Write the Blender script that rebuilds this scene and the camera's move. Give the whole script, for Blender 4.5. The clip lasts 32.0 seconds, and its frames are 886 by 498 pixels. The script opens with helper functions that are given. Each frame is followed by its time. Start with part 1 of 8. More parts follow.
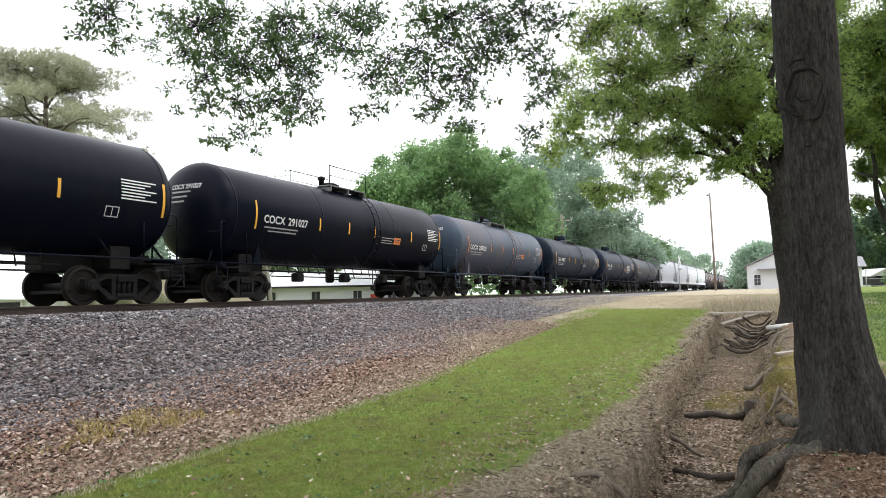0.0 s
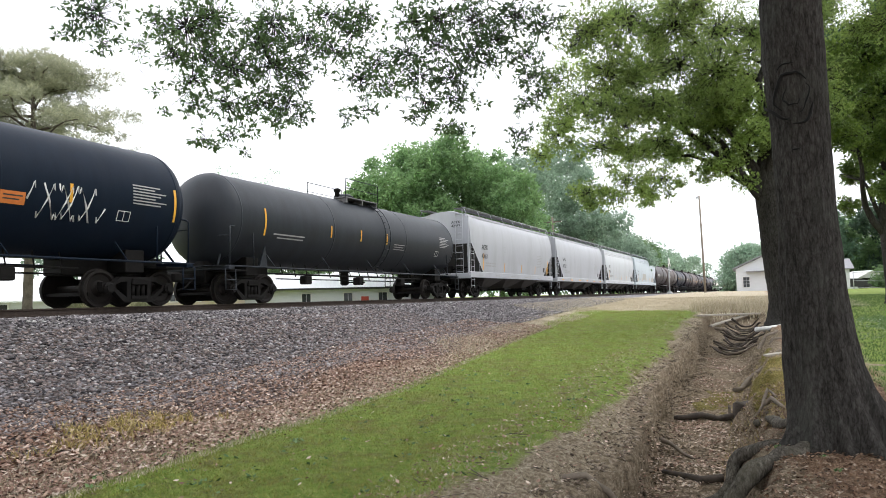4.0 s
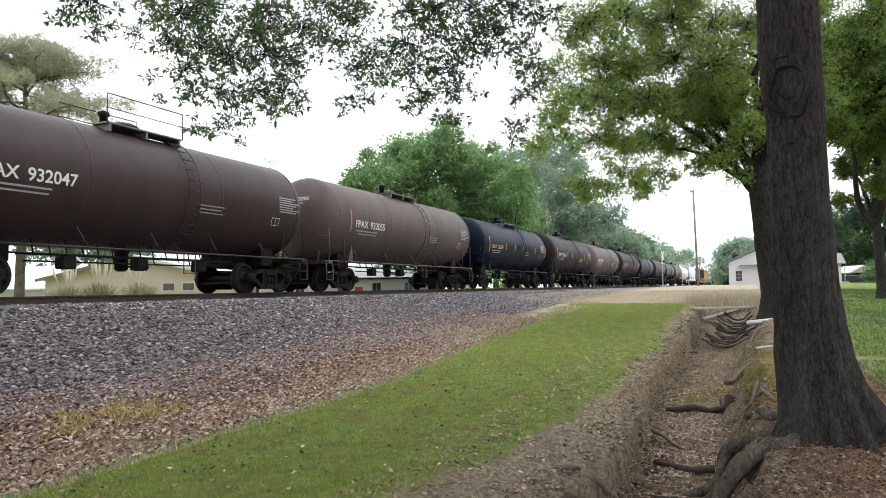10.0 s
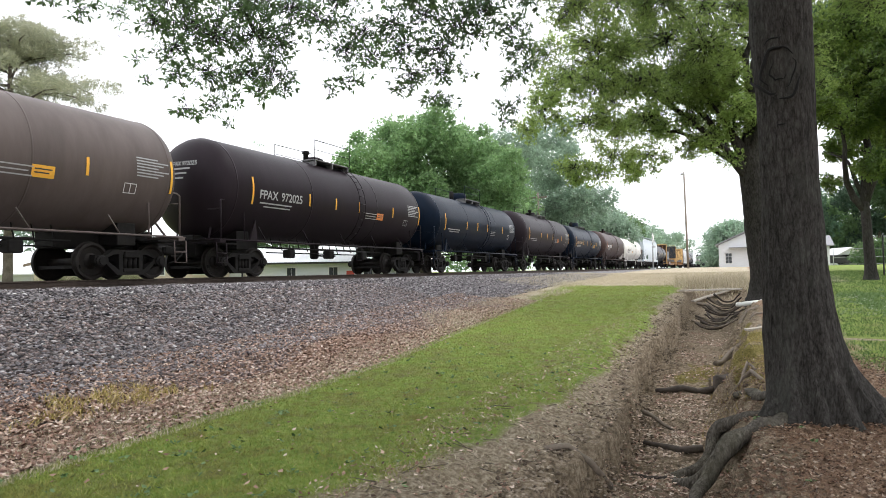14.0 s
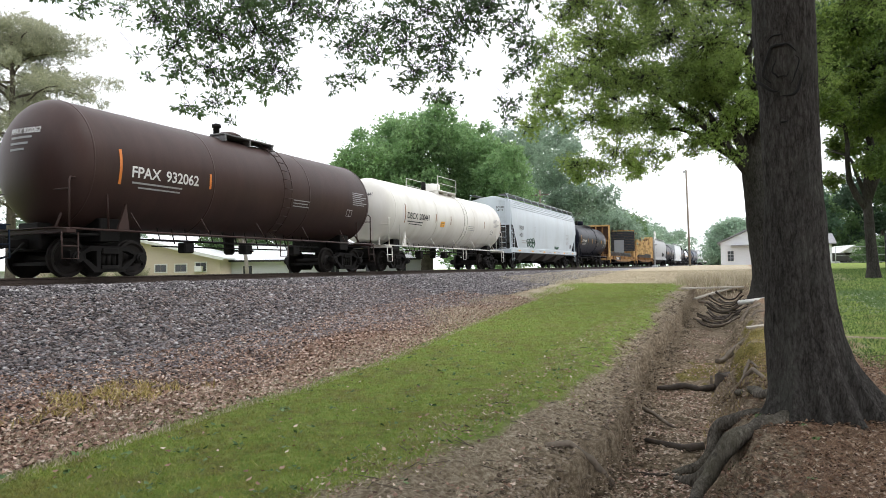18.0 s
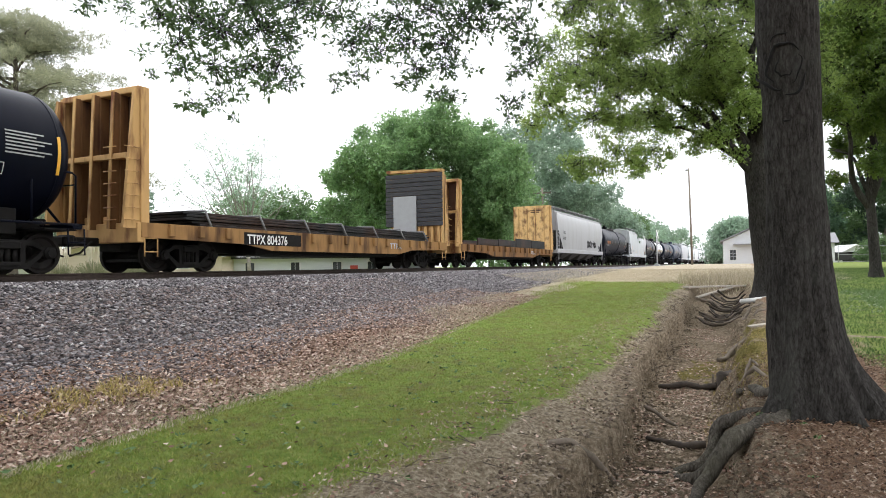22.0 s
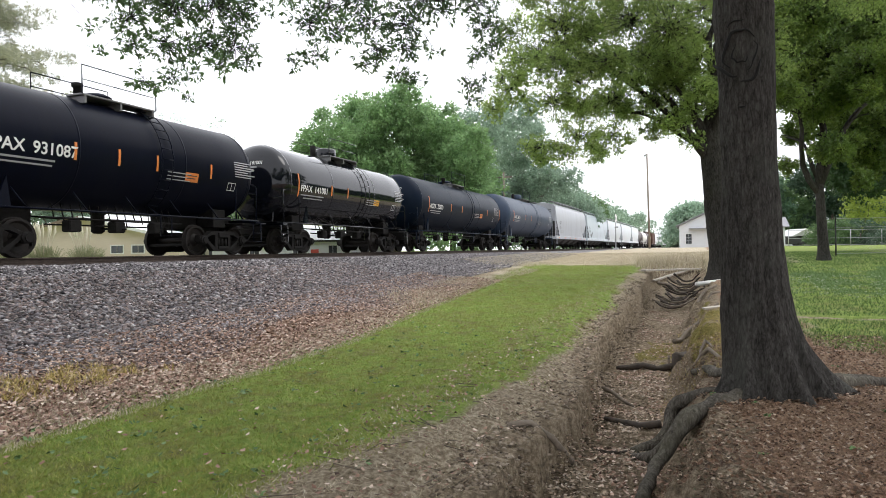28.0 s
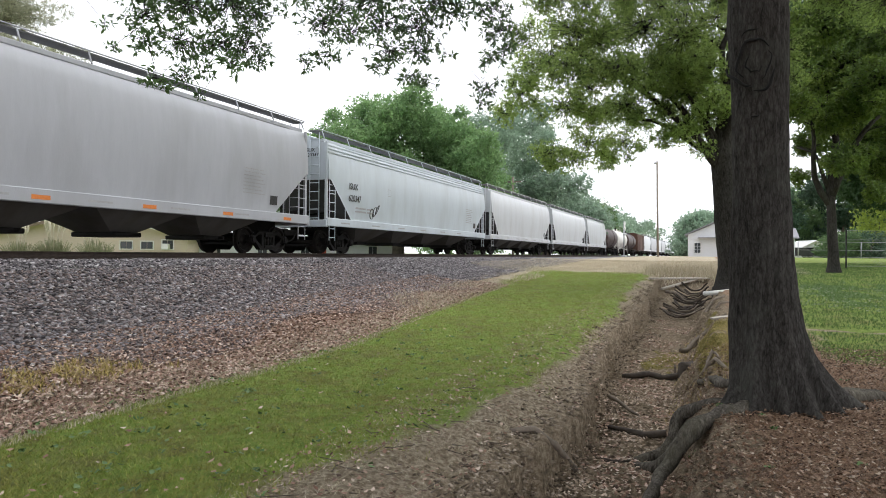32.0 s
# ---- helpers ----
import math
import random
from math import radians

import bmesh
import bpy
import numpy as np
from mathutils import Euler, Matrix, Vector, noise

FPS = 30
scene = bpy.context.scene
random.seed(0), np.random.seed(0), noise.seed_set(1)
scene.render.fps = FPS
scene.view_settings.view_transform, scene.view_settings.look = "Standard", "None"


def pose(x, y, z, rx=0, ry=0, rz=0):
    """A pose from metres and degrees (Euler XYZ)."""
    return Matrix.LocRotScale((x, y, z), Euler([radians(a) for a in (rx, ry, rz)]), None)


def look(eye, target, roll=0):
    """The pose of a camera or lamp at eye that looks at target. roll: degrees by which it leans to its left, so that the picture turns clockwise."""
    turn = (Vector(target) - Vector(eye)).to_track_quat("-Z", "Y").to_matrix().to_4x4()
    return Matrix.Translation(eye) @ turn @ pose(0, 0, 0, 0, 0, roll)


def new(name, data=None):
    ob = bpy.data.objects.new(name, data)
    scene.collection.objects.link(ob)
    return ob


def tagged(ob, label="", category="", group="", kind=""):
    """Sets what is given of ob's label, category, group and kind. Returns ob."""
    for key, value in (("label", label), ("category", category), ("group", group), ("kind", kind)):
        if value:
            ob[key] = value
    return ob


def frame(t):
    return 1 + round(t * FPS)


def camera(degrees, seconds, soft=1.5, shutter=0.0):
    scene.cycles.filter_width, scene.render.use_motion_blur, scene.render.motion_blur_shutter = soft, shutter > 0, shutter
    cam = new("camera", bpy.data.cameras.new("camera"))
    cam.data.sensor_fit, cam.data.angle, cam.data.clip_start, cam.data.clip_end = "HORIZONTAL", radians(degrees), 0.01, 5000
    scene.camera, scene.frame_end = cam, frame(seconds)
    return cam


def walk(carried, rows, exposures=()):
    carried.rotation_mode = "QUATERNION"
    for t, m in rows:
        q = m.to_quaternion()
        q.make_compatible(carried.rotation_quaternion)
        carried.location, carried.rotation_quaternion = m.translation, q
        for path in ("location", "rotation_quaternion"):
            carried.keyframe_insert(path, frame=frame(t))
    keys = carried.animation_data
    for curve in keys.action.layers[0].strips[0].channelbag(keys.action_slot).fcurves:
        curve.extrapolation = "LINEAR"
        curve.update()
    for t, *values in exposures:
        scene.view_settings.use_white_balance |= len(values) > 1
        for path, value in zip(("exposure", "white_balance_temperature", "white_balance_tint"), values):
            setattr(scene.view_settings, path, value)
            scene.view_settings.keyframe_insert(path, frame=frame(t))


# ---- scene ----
# the camera: a phone held in the hand, at eye height on the lawn
PATH = (
    (0, 0.000, 0.000, 1.600, 26.17, 3.96, 1.25),
    (0.5, 0.001, 0.008, 1.600, 25.88, 3.85, 1.46),
    (1, -0.005, 0.022, 1.596, 25.72, 3.75, 1.22),
    (1.5, -0.004, 0.018, 1.594, 25.77, 3.82, 1.35),
    (2, -0.006, 0.021, 1.598, 25.89, 3.81, 1.28),
    (2.5, 0.002, 0.012, 1.605, 25.82, 3.87, 1.42),
    (3, 0.000, 0.014, 1.600, 25.69, 3.95, 1.37),
    (3.5, 0.008, 0.012, 1.601, 25.49, 4.10, 1.46),
    (5.5, -0.001, 0.021, 1.599, 25.07, 4.07, 0.75),
    (6, -0.002, 0.023, 1.596, 25.01, 3.95, 0.86),
    (6.5, -0.005, 0.018, 1.595, 25.08, 3.81, 0.87),
    (7, 0.002, 0.019, 1.593, 24.98, 3.73, 0.78),
    (7.5, -0.003, 0.028, 1.591, 24.86, 3.64, 0.60),
    (8, -0.004, 0.030, 1.593, 24.66, 3.54, 0.66),
    (8.5, -0.008, 0.057, 1.592, 24.72, 3.44, 0.69),
    (9, -0.001, -0.009, 1.588, 24.63, 3.39, 0.92),
    (9.5, 0.002, 0.009, 1.588, 24.85, 3.39, 0.94),
    (10, -0.001, 0.004, 1.590, 24.89, 3.39, 0.84),
    (10.5, -0.002, 0.007, 1.587, 24.92, 3.32, 0.72),
    (11, -0.003, 0.010, 1.590, 25.04, 3.14, 0.77),
    (11.5, -0.002, 0.006, 1.589, 24.95, 2.98, 0.97),
    (12, -0.005, 0.008, 1.586, 24.68, 2.82, 0.79),
    (12.5, -0.005, 0.020, 1.583, 24.58, 2.48, 0.86),
    (13, -0.001, 0.023, 1.586, 24.57, 2.30, 1.12),
    (13.5, -0.001, 0.024, 1.582, 24.42, 2.10, 1.37),
    (14, -0.002, 0.025, 1.583, 24.18, 1.96, 1.07),
    (14.5, -0.009, 0.029, 1.579, 24.05, 1.86, 0.89),
    (16.5, -0.004, 0.024, 1.582, 24.32, 1.58, 0.99),
    (17, -0.008, 0.028, 1.580, 24.26, 1.64, 0.96),
    (17.5, -0.008, 0.029, 1.584, 24.25, 1.66, 0.97),
    (18, -0.003, 0.026, 1.581, 24.33, 1.74, 0.98),
    (18.5, -0.005, 0.023, 1.582, 24.35, 1.76, 1.04),
    (19, -0.003, 0.019, 1.581, 24.37, 1.79, 0.95),
    (19.5, -0.007, 0.020, 1.581, 24.40, 1.88, 0.98),
    (20, -0.006, 0.018, 1.580, 24.46, 1.93, 0.89),
    (20.5, -0.003, 0.013, 1.583, 24.62, 1.83, 0.98),
    (21, 0.001, 0.011, 1.581, 24.65, 1.81, 0.98),
    (21.5, -0.001, 0.008, 1.583, 24.59, 1.66, 0.80),
    (22, 0.001, 0.010, 1.580, 24.51, 1.55, 0.77),
    (22.5, -0.002, 0.016, 1.579, 24.45, 1.44, 0.71),
    (23, -0.002, 0.018, 1.578, 24.48, 1.34, 0.54),
    (23.5, -0.000, 0.010, 1.574, 24.51, 1.27, 0.49),
    (24, -0.004, 0.017, 1.575, 24.55, 1.17, 0.65),
    (24.5, -0.003, 0.011, 1.574, 24.43, 1.12, 0.77),
    (25, -0.005, 0.026, 1.580, 24.28, 1.05, 0.63),
    (25.5, -0.004, 0.027, 1.579, 24.28, 1.17, 0.70),
    (27.5, -0.004, 0.028, 1.578, 22.00, 0.73, 0.53),
    (28, -0.005, 0.045, 1.577, 21.25, 0.13, 0.83),
    (28.5, 0.006, 0.052, 1.578, 20.29, 0.15, 0.40),
    (29, -0.012, 0.055, 1.573, 19.43, -0.22, -0.61),
    (29.5, -0.014, 0.067, 1.572, 20.29, -0.69, -0.79),
    (30, -0.007, 0.057, 1.578, 20.32, -1.00, -0.89),
    (30.5, -0.013, 0.065, 1.575, 19.44, -0.76, -1.24),
    (31, -0.017, 0.057, 1.572, 19.45, -0.52, -1.42),
    (31.5, -0.008, 0.065, 1.578, 20.54, -0.17, -1.05),
    (32, -0.012, 0.060, 1.580, 21.89, 0.40, -0.52),
)

cam = camera(67.2, 32.0, soft=0.9)
walk(cam, [(t, pose(x, y, z, 90 + up, 0, left) @ pose(0, 0, 0, 0, 0, -lean)) for t, x, y, z, left, up, lean in PATH],
     exposures=[(t, stops, 6420, 11) for t, stops in ((0, 0.86), (3.5, 0.84), (6, 0.36), (8, 0.38), (10, 0.68), (12, 0.86), (17, 0.84), (19, 0.48), (21, 0.68), (22, 0.79), (24, 0.62), (25.5, 0.58), (28, 0.74), (30, 0.68), (32, 0.54))])

# ---- light: a bright overcast sky ----
world = bpy.data.worlds.new("overcast_sky")
scene.world = world
world.use_nodes = True
wn, wl = world.node_tree.nodes, world.node_tree.links
sky = wn.new("ShaderNodeTexSky")
sky.sky_type, sky.sun_disc = "NISHITA", False
sky.sun_elevation, sky.sun_rotation = radians(58), radians(70)
sky.air_density, sky.dust_density, sky.ozone_density = 1.6, 6.0, 0.6
grey = wn.new("ShaderNodeHueSaturation")
grey.inputs["Saturation"].default_value = 0.10
wl.new(sky.outputs["Color"], grey.inputs["Color"])
cloud = wn.new("ShaderNodeMix")
cloud.data_type = "RGBA"
cloud.inputs["Factor"].default_value = 0.85
cloud.inputs["B"].default_value = (10.9, 11.1, 11.6, 1)
wl.new(grey.outputs["Color"], cloud.inputs["A"])
wl.new(cloud.outputs["Result"], wn["Background"].inputs["Color"])
wn["Background"].inputs["Strength"].default_value = 0.11
sun = new("sun", bpy.data.lights.new("sun", "SUN"))
sun.data.energy, sun.data.angle, sun.data.color = 0.5, radians(25), (1.0, 0.96, 0.9)
sun.matrix_world = look((0, 0, 60), Vector((0, 0, 60)) - Vector((math.cos(radians(58)) * math.sin(radians(70)), math.cos(radians(58)) * math.cos(radians(70)), math.sin(radians(58)))))
scene.view_settings.exposure = 0.0

# ---- materials ----
def mat(name, colors, rough=0.7, scale=8.0, bump=0.0, bscale=None, metal=0.0, stretch=(1, 1, 1), random_amount=0.0, detail=6.0, spec=0.5, stain=None, stain_scale=0.6, stain_amount=0.5):
    """Base colours mixed by fine noise, an optional second colour in large blotches, relief, and a lighter or darker tone per object."""
    m = bpy.data.materials.new(name)
    m.use_nodes = True
    n, l = m.node_tree.nodes, m.node_tree.links
    b = n["Principled BSDF"]
    tc = n.new("ShaderNodeTexCoord")
    mp = n.new("ShaderNodeMapping")
    mp.inputs["Scale"].default_value = stretch
    l.new(tc.outputs["Object"], mp.inputs["Vector"])
    nz = n.new("ShaderNodeTexNoise")
    nz.inputs["Scale"].default_value, nz.inputs["Detail"].default_value, nz.inputs["Roughness"].default_value = scale, detail, 0.65
    l.new(mp.outputs["Vector"], nz.inputs["Vector"])
    ramp = n.new("ShaderNodeValToRGB")
    l.new(nz.outputs["Fac"], ramp.inputs["Fac"])
    cr = ramp.color_ramp
    k = len(colors)
    cr.elements[0].position, cr.elements[1].position = 0.28, 0.72
    cr.elements[0].color, cr.elements[1].color = (*colors[0], 1), (*colors[-1], 1)
    for i in range(1, k - 1):
        e = cr.elements.new(0.28 + 0.44 * i / (k - 1))
        e.color = (*colors[i], 1)
    out = ramp.outputs["Color"]
    if stain:
        n2 = n.new("ShaderNodeTexNoise")
        n2.inputs["Scale"].default_value, n2.inputs["Detail"].default_value = stain_scale, 5
        l.new(mp.outputs["Vector"], n2.inputs["Vector"])
        r2 = n.new("ShaderNodeMapRange")
        r2.inputs["From Min"].default_value, r2.inputs["From Max"].default_value = 0.48, 0.68
        r2.inputs["To Max"].default_value = stain_amount
        l.new(n2.outputs["Fac"], r2.inputs["Value"])
        mx = n.new("ShaderNodeMix")
        mx.data_type = "RGBA"
        l.new(r2.outputs["Result"], mx.inputs["Factor"])
        l.new(out, mx.inputs["A"])
        mx.inputs["B"].default_value = (*stain, 1)
        out = mx.outputs["Result"]
    if random_amount:
        for src in ("Object Info", "Geometry"):
            o = n.new("ShaderNodeObjectInfo" if src == "Object Info" else "ShaderNodeNewGeometry")
            r3 = n.new("ShaderNodeMapRange")
            r3.inputs["To Min"].default_value, r3.inputs["To Max"].default_value = 1 - random_amount, 1 + random_amount
            l.new(o.outputs["Random" if src == "Object Info" else "Random Per Island"], r3.inputs["Value"])
            hs = n.new("ShaderNodeHueSaturation")
            l.new(r3.outputs["Result"], hs.inputs["Value"])
            l.new(out, hs.inputs["Color"])
            out = hs.outputs["Color"]
    l.new(out, b.inputs["Base Color"])
    b.inputs["Roughness"].default_value, b.inputs["Metallic"].default_value = rough, metal
    b.inputs["Specular IOR Level"].default_value = spec
    if bump:
        nb = n.new("ShaderNodeTexNoise")
        nb.inputs["Scale"].default_value, nb.inputs["Detail"].default_value = bscale or scale * 2, 5
        l.new(mp.outputs["Vector"], nb.inputs["Vector"])
        bp = n.new("ShaderNodeBump")
        bp.inputs["Strength"].default_value, bp.inputs["Distance"].default_value = min(1.0, bump), 0.03
        l.new(nb.outputs["Fac"], bp.inputs["Height"])
        l.new(bp.outputs["Normal"], b.inputs["Normal"])
    return m


def leaf_mat(name, dark, light, trans=0.35):
    m = mat(name, (dark, light), 0.45, 0.7, random_amount=0.28, spec=0.3)
    n, l = m.node_tree.nodes, m.node_tree.links
    b = n["Principled BSDF"]
    tr = n.new("ShaderNodeBsdfTranslucent")
    src = b.inputs["Base Color"].links[0].from_socket
    hs = n.new("ShaderNodeHueSaturation")
    hs.inputs["Hue"].default_value, hs.inputs["Value"].default_value = 0.485, 1.5
    l.new(src, hs.inputs["Color"])
    l.new(hs.outputs["Color"], tr.inputs["Color"])
    mx = n.new("ShaderNodeMixShader")
    mx.inputs["Fac"].default_value = trans
    l.new(b.outputs["BSDF"], mx.inputs[1])
    l.new(tr.outputs["BSDF"], mx.inputs[2])
    l.new(mx.outputs["Shader"], n["Material Output"].inputs["Surface"])
    return m


def bark_mat(name, crack, mid, light, lichen):
    """Bark in small upright plates: dark cracks, grey ridges, patches of lichen."""
    m = bpy.data.materials.new(name)
    m.use_nodes = True
    n, l = m.node_tree.nodes, m.node_tree.links
    b = n["Principled BSDF"]
    tc = n.new("ShaderNodeTexCoord")

    def noisy(scale, stretch, detail=6, rough=0.65):
        mp = n.new("ShaderNodeMapping")
        mp.inputs["Scale"].default_value = stretch
        l.new(tc.outputs["Object"], mp.inputs["Vector"])
        z = n.new("ShaderNodeTexNoise")
        z.inputs["Scale"].default_value, z.inputs["Detail"].default_value, z.inputs["Roughness"].default_value = scale, detail, rough
        l.new(mp.outputs["Vector"], z.inputs["Vector"])
        return z

    warp = noisy(5, (1, 1, 1), 4)
    shift = n.new("ShaderNodeVectorMath")
    shift.operation = "MULTIPLY_ADD"
    shift.inputs[1].default_value = (0.10, 0.10, 0.16)
    l.new(warp.outputs["Color"], shift.inputs[0])
    l.new(tc.outputs["Object"], shift.inputs[2])
    squeeze = n.new("ShaderNodeMapping")
    squeeze.inputs["Scale"].default_value = (1, 1, 0.22)
    l.new(shift.outputs["Vector"], squeeze.inputs["Vector"])
    plate = n.new("ShaderNodeTexVoronoi")
    plate.feature = "DISTANCE_TO_EDGE"
    plate.inputs["Scale"].default_value = 30
    l.new(squeeze.outputs["Vector"], plate.inputs["Vector"])
    gap = n.new("ShaderNodeMapRange")
    gap.inputs["From Max"].default_value = 0.22
    l.new(plate.outputs["Distance"], gap.inputs["Value"])
    fine = noisy(26, (1, 1, 0.24), 9, 0.78)
    height = n.new("ShaderNodeMath")
    height.operation = "MULTIPLY_ADD"
    height.inputs[1].default_value = 0.10
    l.new(gap.outputs["Result"], height.inputs[0])
    l.new(fine.outputs["Fac"], height.inputs[2])
    tone = n.new("ShaderNodeValToRGB")
    e = tone.color_ramp.elements
    e[0].position, e[0].color = 0.36, (*crack, 1)
    e[1].position, e[1].color = 0.72, (*light, 1)
    k = e.new(0.53)
    k.color = (*mid, 1)
    l.new(height.outputs[0], tone.inputs["Fac"])
    blot = noisy(2.2, (1, 1, 0.7), 6, 0.7)
    amount = n.new("ShaderNodeMapRange")
    amount.inputs["From Min"].default_value, amount.inputs["From Max"].default_value, amount.inputs["To Max"].default_value = 0.5, 0.68, 0.55
    l.new(blot.outputs["Fac"], amount.inputs["Value"])
    mx = n.new("ShaderNodeMix")
    mx.data_type = "RGBA"
    l.new(amount.outputs["Result"], mx.inputs["Factor"])
    l.new(tone.outputs["Color"], mx.inputs["A"])
    mx.inputs["B"].default_value = (*lichen, 1)
    stain = noisy(1.1, (1.6, 1.6, 0.5), 5, 0.7)
    dim = n.new("ShaderNodeMapRange")
    dim.inputs["From Min"].default_value, dim.inputs["From Max"].default_value = 0.3, 0.7
    dim.inputs["To Min"].default_value, dim.inputs["To Max"].default_value = 0.55, 1.3
    l.new(stain.outputs["Fac"], dim.inputs["Value"])
    hs = n.new("ShaderNodeHueSaturation")
    l.new(dim.outputs["Result"], hs.inputs["Value"])
    l.new(mx.outputs["Result"], hs.inputs["Color"])
    l.new(hs.outputs["Color"], b.inputs["Base Color"])
    b.inputs["Roughness"].default_value, b.inputs["Specular IOR Level"].default_value = 0.95, 0.15
    bp = n.new("ShaderNodeBump")
    bp.inputs["Strength"].default_value, bp.inputs["Distance"].default_value = 1.0, 0.022
    l.new(height.outputs[0], bp.inputs["Height"])
    l.new(bp.outputs["Normal"], b.inputs["Normal"])
    return m


BLACK_RUN = mat("running_gear_black", ((0.0045, 0.004, 0.004), (0.012, 0.0105, 0.0095)), 0.75, 6, 0.2, random_amount=0.1, spec=0.2)
WHEEL = mat("wheel_steel", ((0.006, 0.005, 0.0045), (0.018, 0.014, 0.012)), 0.65, 5, metal=0.1, spec=0.25)
RAIL = mat("rail_steel", ((0.035, 0.024, 0.018), (0.07, 0.05, 0.04)), 0.7, 9, 0.2, metal=0.4)
RAIL_TOP = mat("rail_worn_top", ((0.45, 0.43, 0.41), (0.6, 0.58, 0.56)), 0.25, 9, metal=0.9)
TIE = mat("tie_wood", ((0.05, 0.04, 0.03), (0.12, 0.1, 0.08)), 0.9, 6, 0.4, stretch=(1, 6, 6))
MARK_WHITE = mat("marking_white", ((0.62, 0.62, 0.6), (0.75, 0.75, 0.73)), 0.6, 12)
MARK_GREY = mat("marking_grey", ((0.3, 0.3, 0.3), (0.42, 0.42, 0.42)), 0.6, 12)
MARK_YELLOW = mat("marking_yellow", ((0.72, 0.36, 0.03), (0.85, 0.45, 0.05)), 0.5, 12)
MARK_ORANGE = mat("marking_orange", ((0.6, 0.17, 0.03), (0.72, 0.24, 0.05)), 0.5, 12)
MARK_BLACK = mat("marking_black", ((0.02, 0.02, 0.022), (0.05, 0.05, 0.05)), 0.6, 12)
MARK_RED = mat("marking_red", ((0.45, 0.05, 0.03), (0.55, 0.08, 0.05)), 0.6, 12)
BARK = bark_mat("bark", (0.009, 0.008, 0.0075), (0.038, 0.0345, 0.031), (0.080, 0.076, 0.070), (0.062, 0.065, 0.055))
ROOT_BARK = bark_mat("root_bark", (0.024, 0.020, 0.017), (0.09, 0.080, 0.066), (0.20, 0.182, 0.155), (0.12, 0.115, 0.08))
BARK_FAR = mat("bark_far", ((0.06, 0.05, 0.04), (0.15, 0.125, 0.1)), 0.95, 4, 0.6)
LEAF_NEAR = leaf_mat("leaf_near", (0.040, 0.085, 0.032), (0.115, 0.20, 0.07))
LEAF_MID = leaf_mat("leaf_mid", (0.135, 0.225, 0.062), (0.295, 0.405, 0.115), 0.58)
LEAF_THIRD = leaf_mat("leaf_third", (0.045, 0.095, 0.024), (0.15, 0.22, 0.045), 0.4)
LEAF_DARK = leaf_mat("leaf_dark", (0.022, 0.055, 0.02), (0.06, 0.11, 0.042), 0.22)
LEAF_OAK = leaf_mat("leaf_oak", (0.085, 0.16, 0.07), (0.20, 0.31, 0.135), 0.42)
# Pale grey-green: the haze over distant trees is put into the leaf colour.
LEAF_HAZE_TINT = leaf_mat("leaf_haze_tint", (0.185, 0.27, 0.20), (0.32, 0.42, 0.31), 0.42)
NEEDLE = leaf_mat("pine_needle", (0.16, 0.175, 0.115), (0.32, 0.33, 0.225), 0.4)

# ---- building helpers ----
def mesh_of(name, verts, faces, material=None, smooth=False):
    me = bpy.data.meshes.new(name)
    me.from_pydata([tuple(v) for v in verts], [], [tuple(f) for f in faces])
    if material:
        me.materials.append(material)
    if smooth:
        me.polygons.foreach_set("use_smooth", [True] * len(me.polygons))
    return me


def arrays_mesh(name, verts, loops, per, material):
    """A large mesh straight from numpy arrays: verts (n, 3), faces all with the same number of corners."""
    me = bpy.data.meshes.new(name)
    nf = len(loops) // per
    me.vertices.add(len(verts))
    me.vertices.foreach_set("co", np.asarray(verts, dtype=np.float32).ravel())
    me.loops.add(len(loops))
    me.loops.foreach_set("vertex_index", np.asarray(loops, dtype=np.int32).ravel())
    me.polygons.add(nf)
    me.polygons.foreach_set("loop_start", np.arange(nf, dtype=np.int32) * per)
    me.update(calc_edges=True)
    if material:
        me.materials.append(material)
    return me


